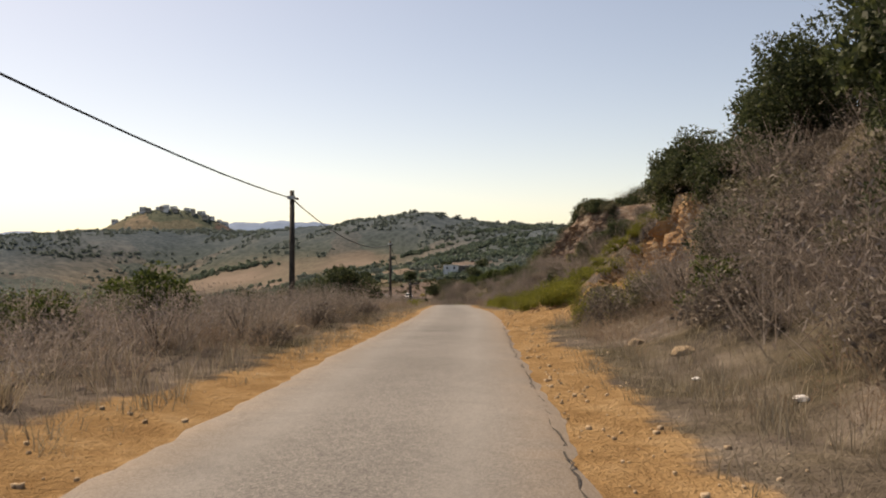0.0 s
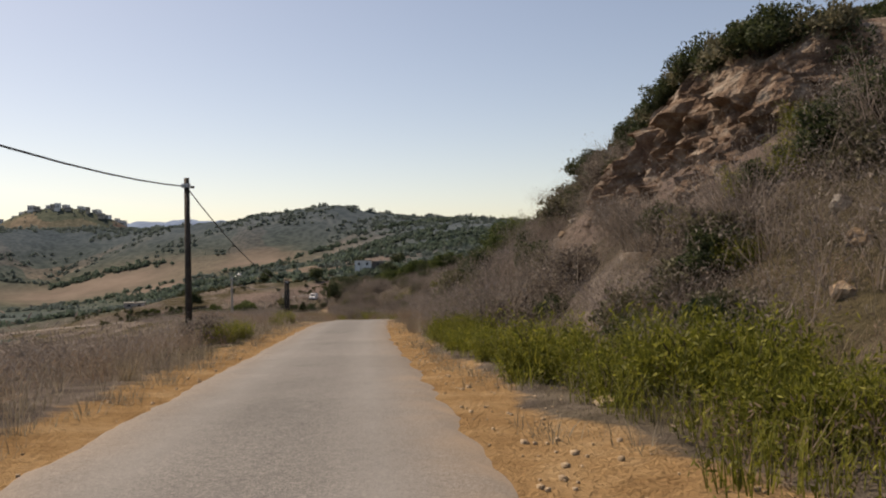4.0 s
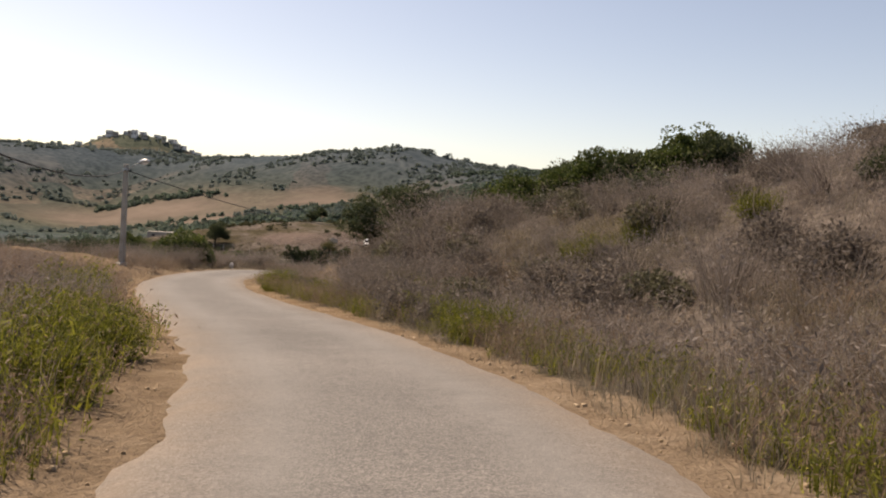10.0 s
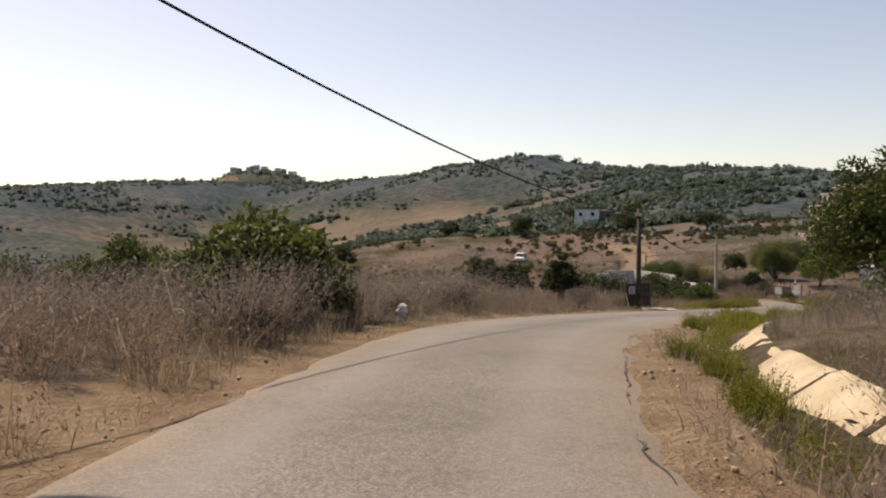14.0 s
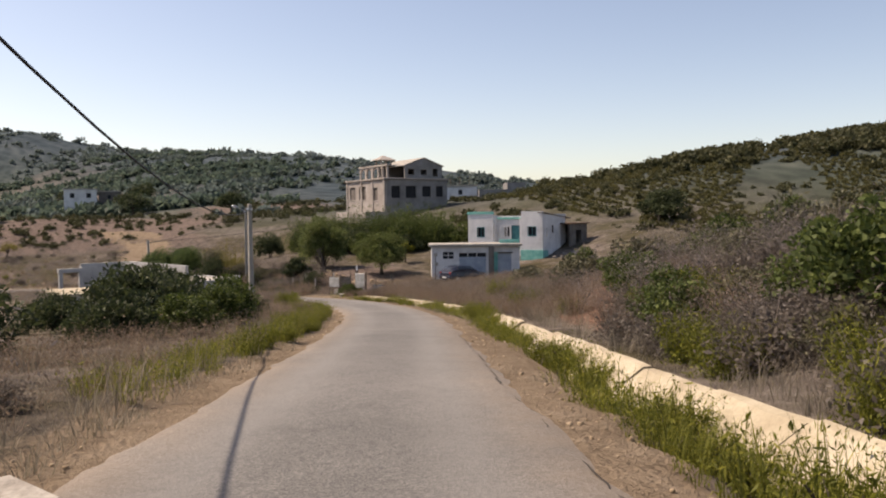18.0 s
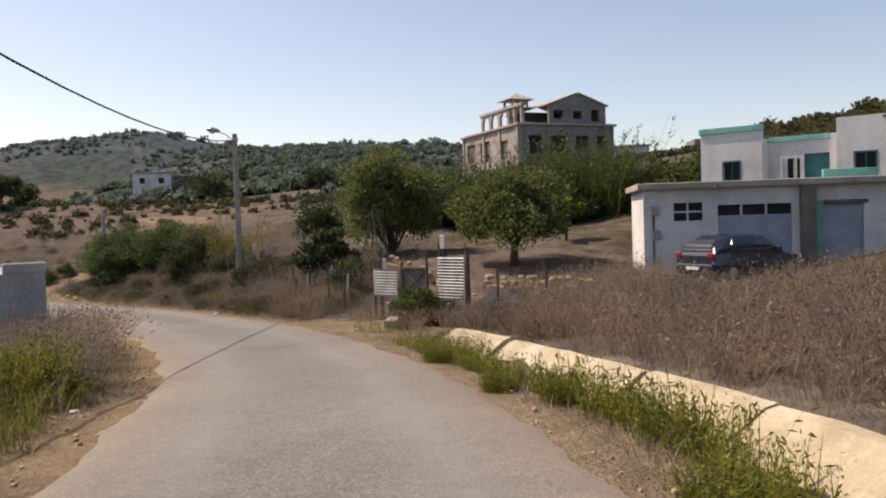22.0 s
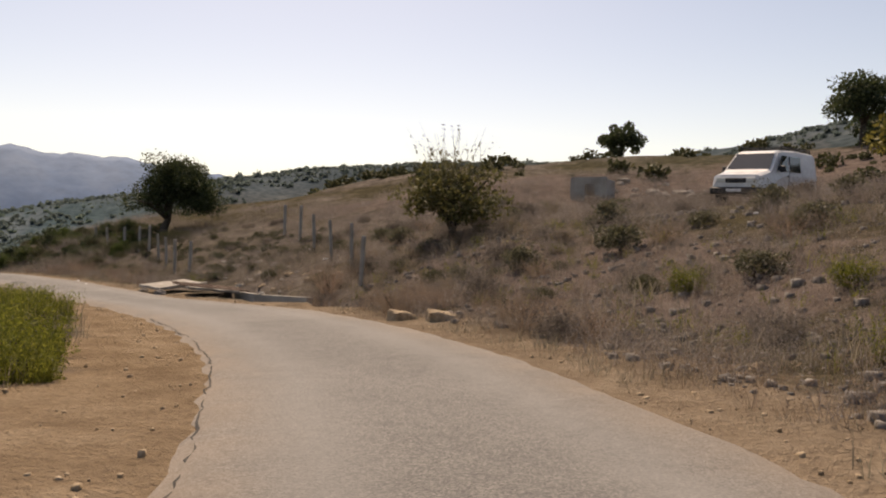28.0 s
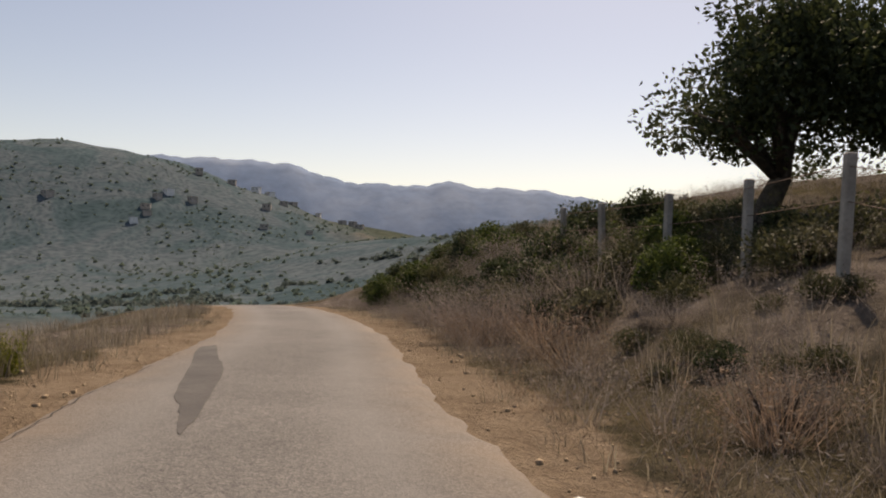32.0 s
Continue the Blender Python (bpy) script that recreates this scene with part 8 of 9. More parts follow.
# scrub on the bank of the last bend, and weeds by the gate
BANK = []
for n_, s0_, s1_, d0_, d1_, a_, b_ in ((70, 299, 325, 3.2, 8.5, 0.4, 0.85), (120, 284, 299, 3.2, 10, 0.16, 0.36), (40, 250, 282, 5, 14, 0.2, 0.45), (90, 217, 238, 2.5, 6.5, 0.3, 0.7)):
    for _ in range(n_):
        s_, d_ = RNG.uniform(s0_, s1_), RNG.uniform(d0_, d1_)
        if not bare(s_, d_):
            BANK.append((*on_ground(s_, d_, 0.06), RNG.uniform(a_, b_)))
joined("bank_scrub", HEATH, BANK, L_HILL, "low olive-green scrub over the bank of the last bend", "scrub")
row("weed", 26, 206.5, 211.5, 3.2, 5.6, 0.35, 0.6)
row("dead", 6, 207, 211, 3.8, 6, 0.3, 0.45)
row("broom", 3, 209.6, 211.2, 2.9, 3.3, 0.3, 0.4)
# left verge
row("green", 9, 6, 24, -11, -7, 0.8, 1.3)
row("dead", 14, -2, 30, -9, -4.6, 0.7, 1.1)
row("dark", 4, 26, 40, -10, -7, 0.8, 1.2)
row("broom", 5, 58, 64, -4.4, -3.4, 0.5, 0.8)
row("broom", 5, 70, 84, -4.6, -3.2, 0.4, 0.7)
row("broom", 9, 97, 112, -3.3, -1.9, 0.6, 1.0)
row("dead", 12, 88, 110, -6, -3, 0.5, 0.9)
row("dead", 10, 134, 150, -8, -4.2, 0.7, 1.2)
row("green", 3, 139, 145, -11, -9, 0.8, 1.2)
row("broom", 26, 170, 196, -3.7, -2.9, 0.35, 0.6)
row("green", 7, 178, 187, -8, -5.5, 0.8, 1.1)
row("olive", 10, 170, 196, -10, -6, 0.7, 1.1)
row("dark", 10, 166, 190, -11, -7, 1.2, 1.7, 1.15)
row("broom", 8, 196, 205, -3.9, -2.7, 0.5, 0.8)
row("weed", 14, 205, 214, -3.6, -2.9, 0.6, 0.95)
row("dead", 8, 204, 213, -3.6, -3.0, 0.6, 0.9)
row("dead", 8, 117, 122, -8, -4.5, 0.5, 0.8)
row("weed", 22, 113, 124.5, -8, -3.4, 0.45, 0.8)
row("straw", 26, 108, 125, -9, -3.2, 0.35, 0.6)
row("dark", 8, 131, 140, -13, -9, 0.6, 1.0)
row("broom", 40, 259.5, 276, -4.6, -2.4, 0.45, 0.75)
row("broom", 24, 278, 300, -5.4, -3.8, 0.5, 0.85)
row("green", 8, 276, 300, -9, -6, 0.9, 1.4)
row("dark", 10, 284, 306, -16, -9, 1.2, 1.8)
# bank by the lamp pole, the slope by the van and the last bend
row("olive", 9, 226, 242, 4, 9, 0.6, 1.0)
row("weed", 22, 214, 236, 3.0, 7, 0.5, 0.9)
row("dark", 12, 226, 240, 3.2, 6.5, 0.5, 0.85)
row("broom", 5, 131, 146, 1.9, 2.2, 0.3, 0.45)
row("broom", 9, 216, 236, 2.6, 5.5, 0.35, 0.6)
row("weed", 10, 272, 279, 3.4, 5.2, 0.4, 0.7)
row("weed", 12, 262, 272, 3.9, 6, 0.4, 0.7)
row("dead", 16, 217, 238, 3.6, 10, 0.5, 0.95)
row("dark", 2, 218.5, 220, 5.6, 6.6, 0.8, 1.0)
for x_, y_, k_ in ((18.2, 207.3, 0.72), (18.0, 207.9, 0.62), (18.55, 207.6, 0.62)):
    plant("green", (x_, y_, ground_z(x_, y_)), k_)
for k_ in range(22):
    f_ = k_ / 21
    x_, y_ = 22 + 13 * f_ + RNG.normal(0, 1), 236 - 13 * f_ + RNG.normal(0, 1.2)
    plant("green" if k_ % 2 else "dark", (x_, y_, ground_z(x_, y_)), RNG.uniform(1.2, 1.9), 1.15)
row("dead", 26, 252, 278, 6.5, 16, 0.3, 0.5)
row("olive", 22, 252, 282, 4.6, 18, 0.35, 0.65)
row("broom", 8, 252, 272, 4.6, 10, 0.3, 0.5)
row("weed", 12, 255, 280, 4.6, 12, 0.4, 0.8)
row("green", 4, 247, 252, 6, 9, 0.6, 0.9)
row("dead", 14, 287, 300, 2.6, 5, 0.25, 0.4)
row("dark", 16, 284, 297, 3.0, 8, 0.16, 0.3)
row("broom", 2, 284.5, 286, 3.6, 4.4, 0.3, 0.36)
row("dead", 14, 300, 314, 2.8, 8, 0.5, 0.9)
row("olive", 14, 298, 312, 2.8, 9, 0.35, 0.65)
row("dark", 7, 300, 314, 3.2, 6, 0.4, 0.7)
row("green", 14, 300, 322, 3.0, 6.5, 0.6, 1.0)
row("dark", 8, 302, 324, 4.0, 8, 0.7, 1.1)
row("weed", 9, 288, 306, 2.2, 4, 0.5, 0.8)

# single trees
FIG = "broad leafy fig tree at the edge of the orchard"
tree((20.8, 221.4, ground_z(20.8, 221.4)), 5.8, 2.8, 0.1, 0, L_FIG, FIG, "fig_tree", 15000, 0.1, 64, 1)
tree((23.9, 215.2, ground_z(23.9, 215.2)), 4.0, 2.5, 0.6, 0, L_FIG, FIG, "fig_tree", 13000, 0.1, 60, 2)
tree((17.6, 219.0, ground_z(17.6, 219.0)), 2.2, 1.3, 0.2, 0, L_DARK, "low dark fig bush by the orchard fence", "fig_bush", 2400, 0.13, 24, 3)
carob = tree((-46.4, 272.9, ground_z(-46.4, 272.9)), 5.4, 3.0, 0.95, 0.75, L_DARK, "round dark carob tree on the bank above the road", "carob_tree", 20000, 0.1, 84, 4, 0.9, 0.3, 0.24)
carob.matrix_world = pose(-46.4, 272.9, ground_z(-46.4, 272.9), 0, 0, 62)
tree((9.0, 236.3, ground_z(9.0, 236.3)), 3.5, 2.4, 0.2, 0, L_MASTIC, "large dense dark green mastic bush by the road", "mastic_bush", 15000, 0.075, 70, 5, 1.25)
tree((11.2, 234.0, ground_z(11.2, 234.0)), 3.3, 2.1, 0.2, 0, L_MASTIC, "large dense dark green mastic bush by the road", "mastic_bush", 10000, 0.075, 56, 6)
tree(on_ground(239.6, 4.9), 2.6, 1.7, 0.1, 0, L_MASTIC, "large dense dark green mastic bush by the road", "mastic_bush", 9000, 0.07, 54, 28)
tree((13.0, 230.8, ground_z(13.0, 230.8)), 2.9, 1.5, 0.3, 0, L_OLIVE, "tall grey-green olive bush on the bank", "olive_bush", 7000, 0.06, 46, 34)
tree((12.4, 228.0, ground_z(12.4, 228.0)), 2.6, 1.4, 0.2, 0, L_DARK, "dark bush on the roadside bank", "bush", 6000, 0.06, 40, 35)
tree((11.2, 238.6, ground_z(11.2, 238.6)), 3.1, 2.1, 0.2, 0, L_MASTIC, "large dense dark green mastic bush by the road", "mastic_bush", 10000, 0.075, 56, 16)
tree((1.6, 144.4, ground_z(1.6, 144.4)), 4.4, 2.2, 0.6, 0, L_GREEN, "green oak leaning over the roadside bank", "oak_tree", 13000, 0.085, 64, 7)
tree((-0.6, 129.0, ground_z(-0.6, 129.0)), 3.5, 1.7, 0.5, 0, L_DARK, "dark olive tree on the sandy bank", "olive_tree", 8000, 0.075, 46, 8)
tree((1.0, 126.6, ground_z(1.0, 126.6)), 3.3, 1.7, 0.3, 0, L_DARK, "dark olive tree on the sandy bank", "olive_tree", 8000, 0.07, 46, 33)
tree((-2.3, 131.6, ground_z(-2.3, 131.6)), 1.6, 0.7, 0.1, 0, L_DARK, "small dark bush on the sandy bank", "bush", 2600, 0.06, 20, 29)
tree((0.6, 134.5, ground_z(0.6, 134.5)), 3.0, 1.7, 0.2, 0, L_GREEN, "leafy green bush behind the sandy bank", "bush", 6000, 0.08, 40, 31)
tree((-12.5, 138.4, ground_z(-12.5, 138.4)), 2.3, 2.0, 0.1, 0, L_GREEN, "wide fresh green bush among dry weeds", "bush", 6500, 0.13, 46, 9)
tree((-4.6, 38.6, ground_z(-4.6, 38.6)), 2.7, 1.9, 0.2, 0, L_DARK, "dark green bush beside the utility poles", "bush", 5000, 0.11, 40, 10)
tree((12.6, 20.5, ground_z(12.6, 20.5)), 4.4, 1.7, 1.4, 0, L_DARK, "small dark tree on top of the cliff", "tree", 3600, 0.11, 34, 11, 1.0, 0.32, 0.1)
tree((15.6, 33.0, ground_z(15.6, 33.0)), 4.6, 2.3, 0.9, 0, L_DARK, "dark spreading tree at the top of the dirt track", "tree", 5600, 0.11, 46, 12, 1.0, 0.3, 0.13)
tree((10.0, 30.5, ground_z(10.0, 30.5)), 2.8, 1.7, 0.3, 0, L_DARK, "small dark tree on the cliff's edge", "tree", 3600, 0.1, 34, 27, 1.0, 0.32, 0.1)
for k_, (x_, y_, h_, r_, m_) in enumerate(((10.8, 25.2, 3.6, 1.8, L_DARK), (10.6, 22.0, 4.9, 2.1, L_DARK), (11.6, 17.5, 5.0, 2.2, L_DARK))):
    tree((x_, y_, ground_z(x_, y_)), h_, r_, 0.3, 0, m_, "dense evergreen bush crowning the steep bank", "bush", 6500, 0.09, 46, 90 + k_, 1.0, 0.34, 0.1)
for k_, (x_, y_, h_, r_) in enumerate(((-37.3, 256.7, 2.3, 1.25), (-40.0, 257.0, 2.0, 1.3), (-43.6, 258.0, 1.9, 1.3))):
    tree((x_, y_, ground_z(x_, y_)), h_, r_, 0.7, 0.2, L_FIG, "low fig tree with yellowing leaves below the road", "fig_tree", 2600, 0.085, 30, 95 + k_, 1.0, 0.34, 0.11)
for k_, (s_, d_, h_, r_) in enumerate(((27.6, 8.0, 2.9, 1.5), (29.6, 7.7, 2.2, 1.2), (25.8, 8.4, 3.2, 1.6), (31.2, 7.8, 1.5, 0.9))):
    p_ = at(s_, d_)
    tree((p_.x, p_.y, max(ground_z(p_.x, p_.y), p_.z + float(np.interp(s_, [22, 24, 26, 28, 31, 34], [1.4, 2.2, 3.4, 4.4, 4.4, 4.1])))), h_, r_, 0.2, 0, L_DARK, "dense evergreen bush overhanging the rock cliff", "bush", 6500, 0.08, 44, 120 + k_, 1.0, 0.34, 0.1)
OLD = "dense grey-green wild olive bush on the slope"
for k_, (s_, d_, h_, r_, m_) in enumerate(((85.5, 6.3, 2.5, 1.5, L_OLIVE), (84.0, 7.4, 2.7, 1.5, L_DARK), (88.0, 7.6, 2.3, 1.3, L_OLIVE), (84.5, 9.6, 3.6, 2.0, L_GREEN), (90.0, 10.6, 2.7, 1.3, L_OLIVE), (87.5, 11.4, 3.2, 1.7, L_GREEN))):
    tree(on_ground(s_, d_), h_, r_, 0.3, 0, m_, OLD if m_ is not L_GREEN else "leafy green tree on the slope above the road", "bush" if m_ is not L_GREEN else "tree", 4200, 0.09, 40, 70 + k_, 1.0, 0.34, 0.09)
tree((12.8, 52.5, ground_z(12.8, 52.5)), 1.3, 1.2, 0.1, 0, L_DARK, "dark evergreen bush on the crest of the slope", "bush", 4200, 0.11, 36, 13)
tree((15.0, 85.0, ground_z(15, 85.0)), 3.4, 1.5, 0.9, 0, L_DARK, "small olive tree on the crest of the slope", "olive_tree", 3200, 0.1, 32, 14, 1.0, 0.34, 0.1)
tree((-9.9, 162.0, ground_z(-9.9, 162.0)), max(1.8, -7.65 - ground_z(-9.9, 162.0)), 1.1, 0.3, 0, L_DARK, "narrow dark tree standing in the field", "tree", 3000, 0.1, 26, 15)
tree((-8.4, 162.6, ground_z(-8.4, 162.6)), max(1.8, -7.75 - ground_z(-8.4, 162.6)), 1.15, 0.3, 0, L_DARK, "narrow dark tree standing in the field", "tree", 3000, 0.1, 26, 17)
tree((-6.3, 155.4, ground_z(-6.3, 155.4)), max(1.6, -7.75 - ground_z(-6.3, 155.4)), 0.7, 0.3, 0, L_DARK, "narrow dark tree standing in the field", "tree", 3000, 0.1, 26, 18)
tree((-28.4, 301.6, ground_z(-28.4, 301.6)), 3.2, 1.9, 0.2, 0, L_DARK, "clipped dark bushy tree on the rise", "tree", 3600, 0.15, 30, 19)
tree((-11.2, 299.5, ground_z(-11.2, 299.5)), 4.9, 2.9, 1.3, 0, L_DARK, "spreading dark tree on the rise behind the van", "tree", 4600, 0.16, 40, 20, 1.0, 0.3, 0.2)
tree((-19.0, 265.2, ground_z(-19, 265.2)), 2.7, 2.3, 0.2, 0, L_VINE, "half-bare fig bush with upright shoots", "fig_bush", 2400, 0.12, 26, 21)
tree((-6.0, 266.4, ground_z(-6.0, 266.4)), 2.3, 1.3, 0.7, 0.5, L_REED, "small leaning fig tree with yellowing leaves", "fig_tree", 500, 0.12, 18, 22, 1.0, 0.36, 0.1)
tree((27.6, 218.6, ground_z(27.6, 218.6)), 2.0, 0.9, 0.8, 0, L_YELLOW, "young yellow-green tree on the orchard terrace", "tree", 700, 0.12, 14, 23, 1.0, 0.36, 0.06)
tree((52.4, 213, ground_z(52.4, 213)), 3.6, 2.8, 0.4, 0, L_DARK, "round dark tree above the white house", "tree", 4200, 0.17, 34, 24)
tree((5.5, 211.0, ground_z(5.5, 211.0)), 2.9, 2.4, 0.2, 0, L_DARK, "dark green bush behind the white shed", "bush", 4200, 0.13, 36, 25)
tree((-1.0, 196.5, ground_z(-1.0, 196.5)), 2.2, 2.0, 0.1, 0, L_DARK, "dark bush in front of the sheds", "bush", 3400, 0.12, 30, 26)
for k_, (x_, y_) in enumerate(((-215, 392), (-226, 401), (-240, 410), (3.5, 380), (-33, 352), (20, 358), (-60, 330), (14, 322), (-12, 318), (30, 305))):
    tree((x_, y_, ground_z(x_, y_) - 0.2), 4.5 + (k_ % 3), 3.0 + 0.6 * (k_ % 2), 1.2, 0, L_DARK, "lone dark tree on the distant slope", "tree", 1500, 0.3, 26, 40 + k_, 1.0, 0.34, 0.2)

# tall leafy shoots on the fig bush, and reeds
SPROUT = protos_of(spikes, 3, 22, 3.4, 2.2, 0.05, 7, 0.035)
joined("fig_shoots", SPROUT, [(-19.0 + RNG.normal(0, 0.4), 265.2 + RNG.normal(0, 0.4), ground_z(-19, 265.2) + 1.25, RNG.uniform(0.55, 0.75)) for _ in range(5)], L_OLIVE, "upright leafy shoots rising from the fig bush", "shoots")
REED = protos_of(spikes, 4, 12, 3.3, 0.7, 0.042, 16, 0.03)
rr = []
for k_ in range(420):
    f_ = RNG.random()
    x_ = float(np.interp(f_, [0, 0.5, 1], [23.5, 31, 33.5])) + RNG.normal(0, 1.0)
    y_ = float(np.interp(f_, [0, 0.5, 1], [238, 231, 224])) + RNG.normal(0, 1.2)
    rr.append((x_, y_, ground_z(x_, y_) - 0.1, RNG.uniform(0.8, 1.3)))
joined("reed_bed", REED, rr, L_GREEN, "tall green reeds between the villa and the house", "reeds")
rr = [(14.2 + RNG.normal(0, 0.9), 229.3 + RNG.normal(0, 1.3), 0, RNG.uniform(0.5, 0.95)) for _ in range(26)]
rr = [(x_, y_, ground_z(x_, y_) - 0.1, k_) for x_, y_, _, k_ in rr]
joined("yellow_reeds", REED, rr, L_REED, "yellowing reeds on the bank beside the lamp pole", "reeds")

# scrub over the middle and far slopes
FAR_BUSH = [crown(np.random.default_rng(60 + k), 1.0, 1.2, 7, 49, 0.46, 0.0, 0.55)[0] for k in range(5)]
HILL_BUSH = [crown(np.random.default_rng(80 + k), 1.0, 1.25, 11, 132, 0.23, 0.0, 0.42)[0] for k in range(5)]
rows_ = []
while len(rows_) < 13500:
    x_, y_ = RNG.uniform(-380, 190), RNG.uniform(120, 700)
    p_d = float(np.min((LINE[::8, 0] - x_) ** 2 + (LINE[::8, 1] - y_) ** 2)) ** 0.5
    if x_ > 38 and y_ < 320 or p_d < 62 or (y_ < 240 and -60 < x_ < 30):
        continue
    d_, _t = crest(RIDGE, np.array([x_]), np.array([y_]))
    k_ = wave(np.array([x_]), np.array([y_]), 34, 3.0)[0] + 0.5 * wave(np.array([x_]), np.array([y_]), 11, 1.0)[0]
    if k_ + max(0, 0.5 - d_[0] / 120) < RNG.uniform(0.0, 0.45):
        continue
    if math.exp(-((x_ + 150) / 62) ** 2 - ((y_ - 505) / 34) ** 2) + math.exp(-((x_ + 55) / 22) ** 2 - ((y_ - 500) / 14) ** 2) > 0.25:
        continue
    if 26 < x_ < 60 and 200 < y_ < 275:
        continue
    rows_.append((x_, y_, ground_z(x_, y_) - 0.3, 0.4 + 1.5 * RNG.random() ** 2))
joined("far_scrub", FAR_BUSH, rows_, L_FAR_HAZE, "scrub and small trees over the distant slopes, haze in their colour", "scrub")
rows_ = []
for k_ in range(900):
    f_ = RNG.random()
    x_ = float(np.interp(f_, np.linspace(0, 1, len(RIDGE)), [r[0] for r in RIDGE])) + RNG.normal(0, 5)
    y_ = float(np.interp(f_, np.linspace(0, 1, len(RIDGE)), [r[1] for r in RIDGE])) + RNG.normal(0, 5)
    if y_ < 240 or float(np.min((LINE[::8, 0] - x_) ** 2 + (LINE[::8, 1] - y_) ** 2)) < 3800:
        continue
    rows_.append((x_, y_, ground_z(x_, y_) - 0.3, RNG.uniform(0.5, 1.5) if RNG.random() < 0.95 else 2.8))
for k_ in range(260):
    x_, y_ = -552 + RNG.normal(0, 110), 1585 + RNG.normal(0, 25)
    rows_.append((x_, y_, ground_z(x_, y_) - 0.5, RNG.uniform(1.2, 2.6)))
joined("ridge_scrub", FAR_BUSH, rows_, L_FAR_HAZE, "scrub along the crest of the far ridge, haze in its colour", "scrub")
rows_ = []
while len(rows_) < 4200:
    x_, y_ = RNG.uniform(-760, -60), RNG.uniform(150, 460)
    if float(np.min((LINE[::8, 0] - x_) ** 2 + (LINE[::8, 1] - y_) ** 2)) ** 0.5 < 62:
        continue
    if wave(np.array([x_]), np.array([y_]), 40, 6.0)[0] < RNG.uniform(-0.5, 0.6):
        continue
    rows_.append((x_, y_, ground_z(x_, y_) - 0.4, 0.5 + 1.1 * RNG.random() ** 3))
joined("valley_scrub", FAR_BUSH, rows_, L_VALLEY_HAZE, "scrub and trees across the valley, haze in their colour", "scrub")

# the scrubby hill behind the houses
rows_ = []
while len(rows_) < 3900:
    x_, y_ = 36 + 149 * RNG.random() ** 1.4, RNG.uniform(120, 330)
    if float(np.min((LINE[::8, 0] - x_) ** 2 + (LINE[::8, 1] - y_) ** 2)) ** 0.5 < 26 or (x_ < 49 and 200 < y_ < 228) or (x_ < 54 and 242 < y_ < 274):
        continue
    if wave(np.array([x_]), np.array([y_]), 26, 2.0)[0] + 0.4 * math.sin(y_ * 0.55 + x_ * 0.2) < RNG.uniform(-1.0, 0.4):
        continue
    rows_.append((x_, y_, ground_z(x_, y_) - 0.2, (0.35 + 0.9 * RNG.random() ** 1.6 if RNG.random() < 0.97 else 1.3) * (0.8 if x_ < 80 else 1.0)))
for k_ in range(1500):
    f_ = RNG.uniform(1.6, len(RIDGE_E) - 1.01)
    (ax_, ay_, _), (bx_, by_, _) = RIDGE_E[int(f_)], RIDGE_E[int(f_) + 1]
    g_ = f_ - int(f_)
    x_, y_ = ax_ + (bx_ - ax_) * g_ + RNG.normal(-2, 6), ay_ + (by_ - ay_) * g_ + RNG.normal(-3, 6)
    if wave(np.array([x_]), np.array([y_]), 12, 5.0)[0] > -0.25:
        rows_.append((x_, y_, ground_z(x_, y_) - 0.2, RNG.uniform(0.7, 1.7)))
n_ = 0
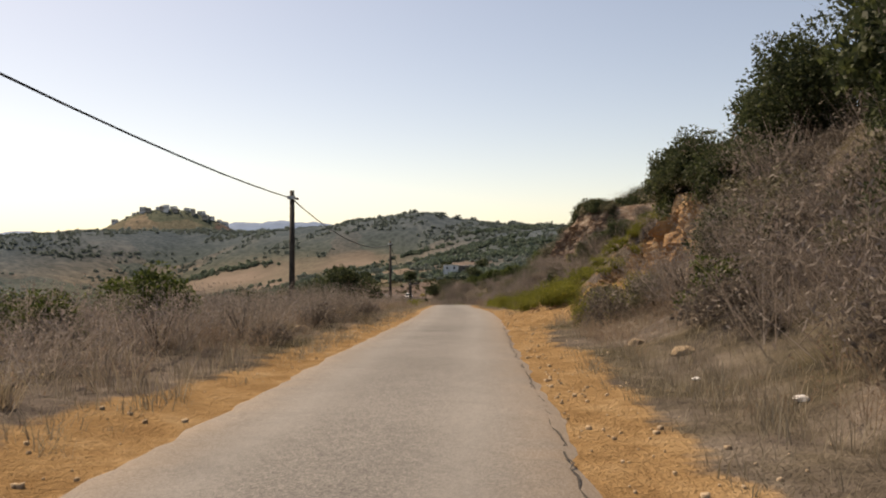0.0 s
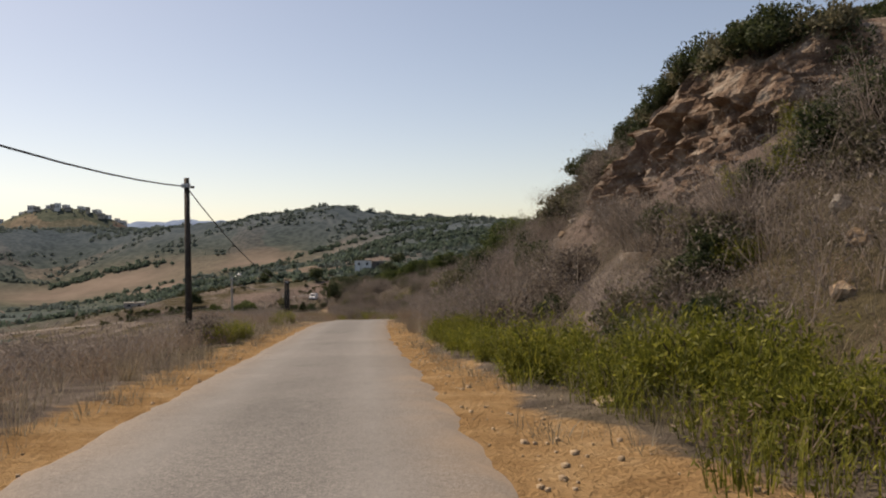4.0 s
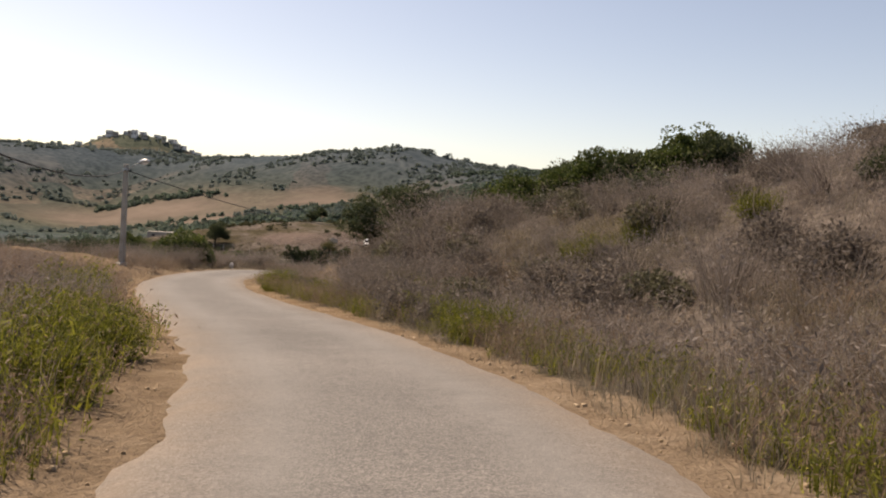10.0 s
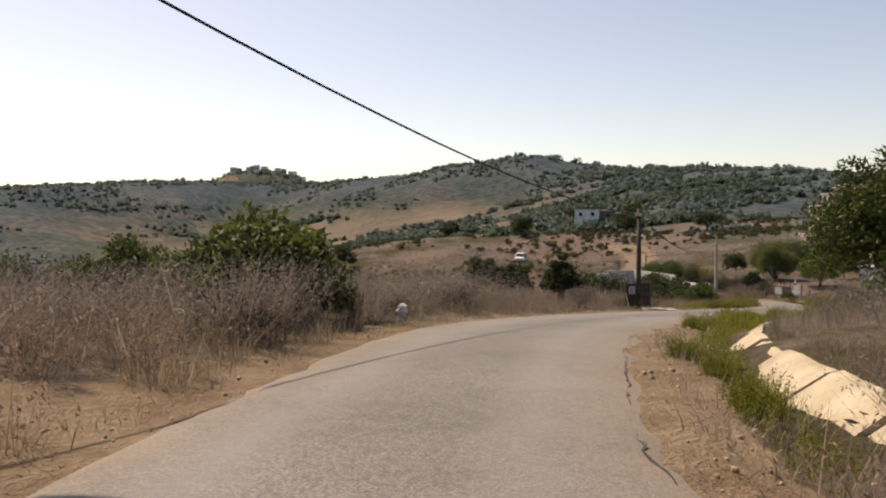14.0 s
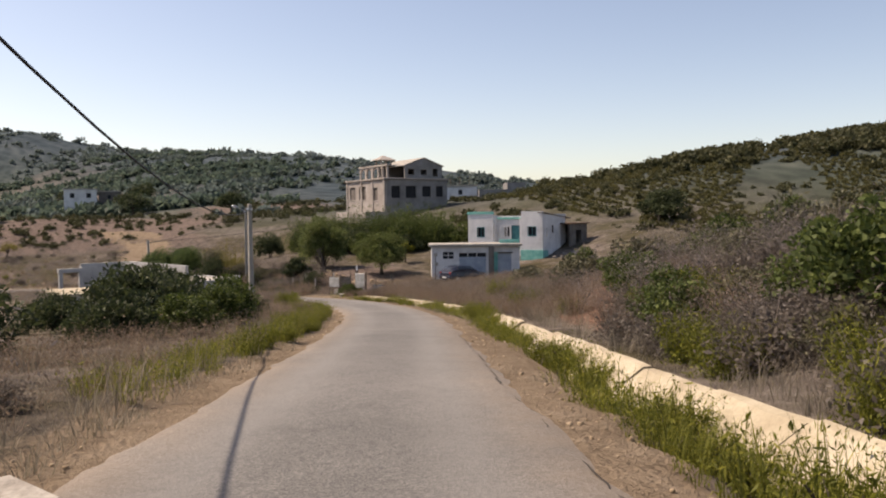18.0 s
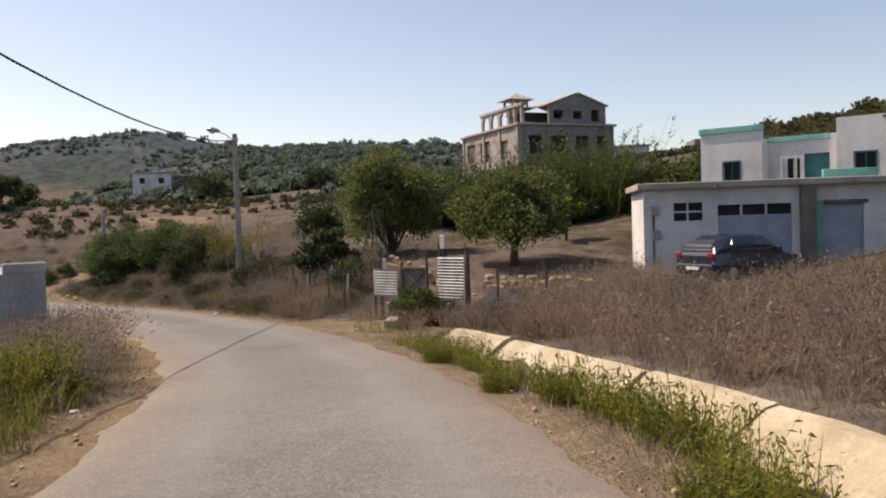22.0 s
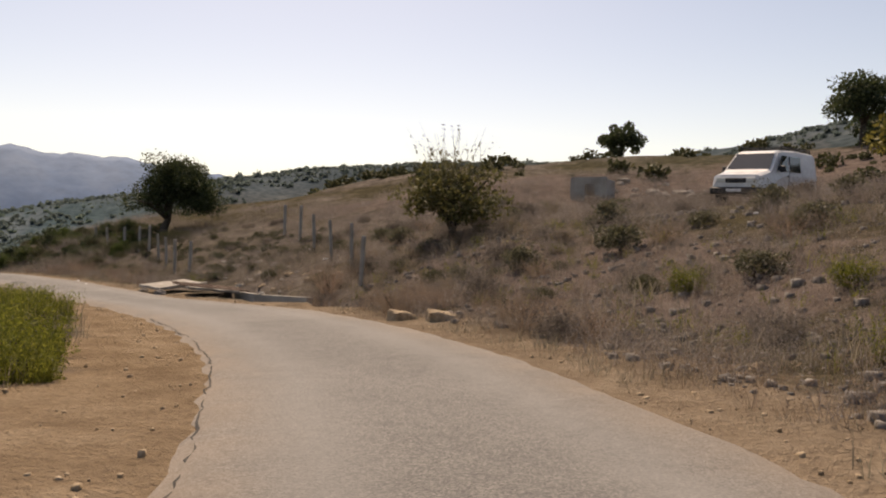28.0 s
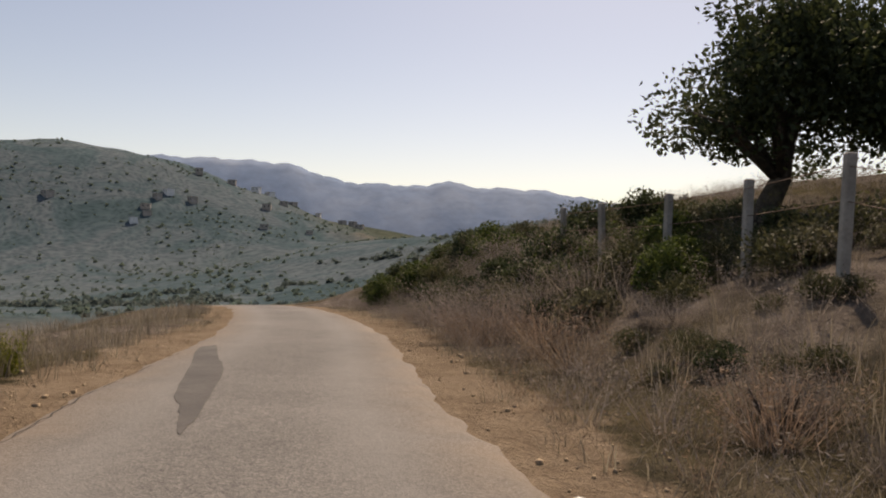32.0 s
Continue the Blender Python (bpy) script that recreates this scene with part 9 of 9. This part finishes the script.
while n_ < 1500:
    x_, y_ = RNG.uniform(-95, 45), RNG.uniform(150, 345)
    q_ = float(np.min((LINE[::8, 0] - x_) ** 2 + (LINE[::8, 1] - y_) ** 2)) ** 0.5
    if (x_ < 2 and 160 < y_ < 262 and RNG.random() < 0.85) or not 24 < q_ < 70 or (-1 < x_ < 49 and 196 < y_ < 274) or (-24 < x_ < -5 and 266 < y_ < 284) or wave(np.array([x_]), np.array([y_]), 18, 4.0)[0] < RNG.uniform(-0.5, 0.7):
        continue
    rows_.append((x_, y_, ground_z(x_, y_) - 0.15, 0.25 + 0.8 * RNG.random() ** 2))
    n_ += 1
# hedges and thickets between the fields
vines_ = []
for i_ in range(26):
    for j_ in range(60):
        x_, y_ = 49 + i_ * 1.5 + 0.35 * j_ * 0.9 * 0.4 + RNG.normal(0, 0.12), 196 + j_ * 0.95 + RNG.normal(0, 0.2)
        if float(np.min((LINE[::8, 0] - x_) ** 2 + (LINE[::8, 1] - y_) ** 2)) > 900 and crest(RIDGE_E, np.array([x_]), np.array([y_]))[0][0] > 9 and wave(np.array([x_]), np.array([y_]), 15, 1.0)[0] > -0.55:
            vines_.append((x_, y_, ground_z(x_, y_) - 0.05, RNG.uniform(0.3, 0.55)))
joined("vine_rows", HILL_BUSH, vines_, L_VINE, "rows of yellowing olive-green vines on the slope", "vines")
hedge_ = []
for k_ in range(34):
    cx_, cy_, turn_ = RNG.uniform(-170, 112), RNG.uniform(318, 545), RNG.uniform(-0.5, 0.5)
    if cx_ > 30 and cy_ < 345:
        continue
    for _ in range(int(RNG.uniform(30, 85))):
        a_, b_ = RNG.normal(0, 13), RNG.normal(0, 2.6)
        x_, y_ = cx_ + a_ * math.cos(turn_) - b_ * math.sin(turn_), cy_ + a_ * math.sin(turn_) + b_ * math.cos(turn_)
        hedge_.append((x_, y_, ground_z(x_, y_) - 0.3, RNG.uniform(0.9, 2.3)))
joined("hedges", FAR_BUSH, hedge_, L_HEDGE_HAZE, "green hedges and thickets between the far fields, haze in their colour", "hedge")
joined("hill_scrub", HILL_BUSH, rows_, L_HILL, "olive-green scrub in rows over the hillside", "scrub")
# grey-brown brush on the sandy bank by the bend
for x_, y_, k_ in ((1.0, 119.6, 1.5), (1.9, 121.2, 1.9), (1.2, 122.8, 1.5), (2.6, 123.2, 2.1), (1.6, 124.8, 1.7), (0.6, 125.4, 1.2), (3.4, 121.0, 2.2), (2.6, 126.4, 2.0), (2.2, 118.4, 1.9), (3.6, 124.6, 2.2)):
    plant("dead" if k_ > 1.6 else "olive", (x_, y_, ground_z(x_, y_)), k_ * 0.72, 0.85)
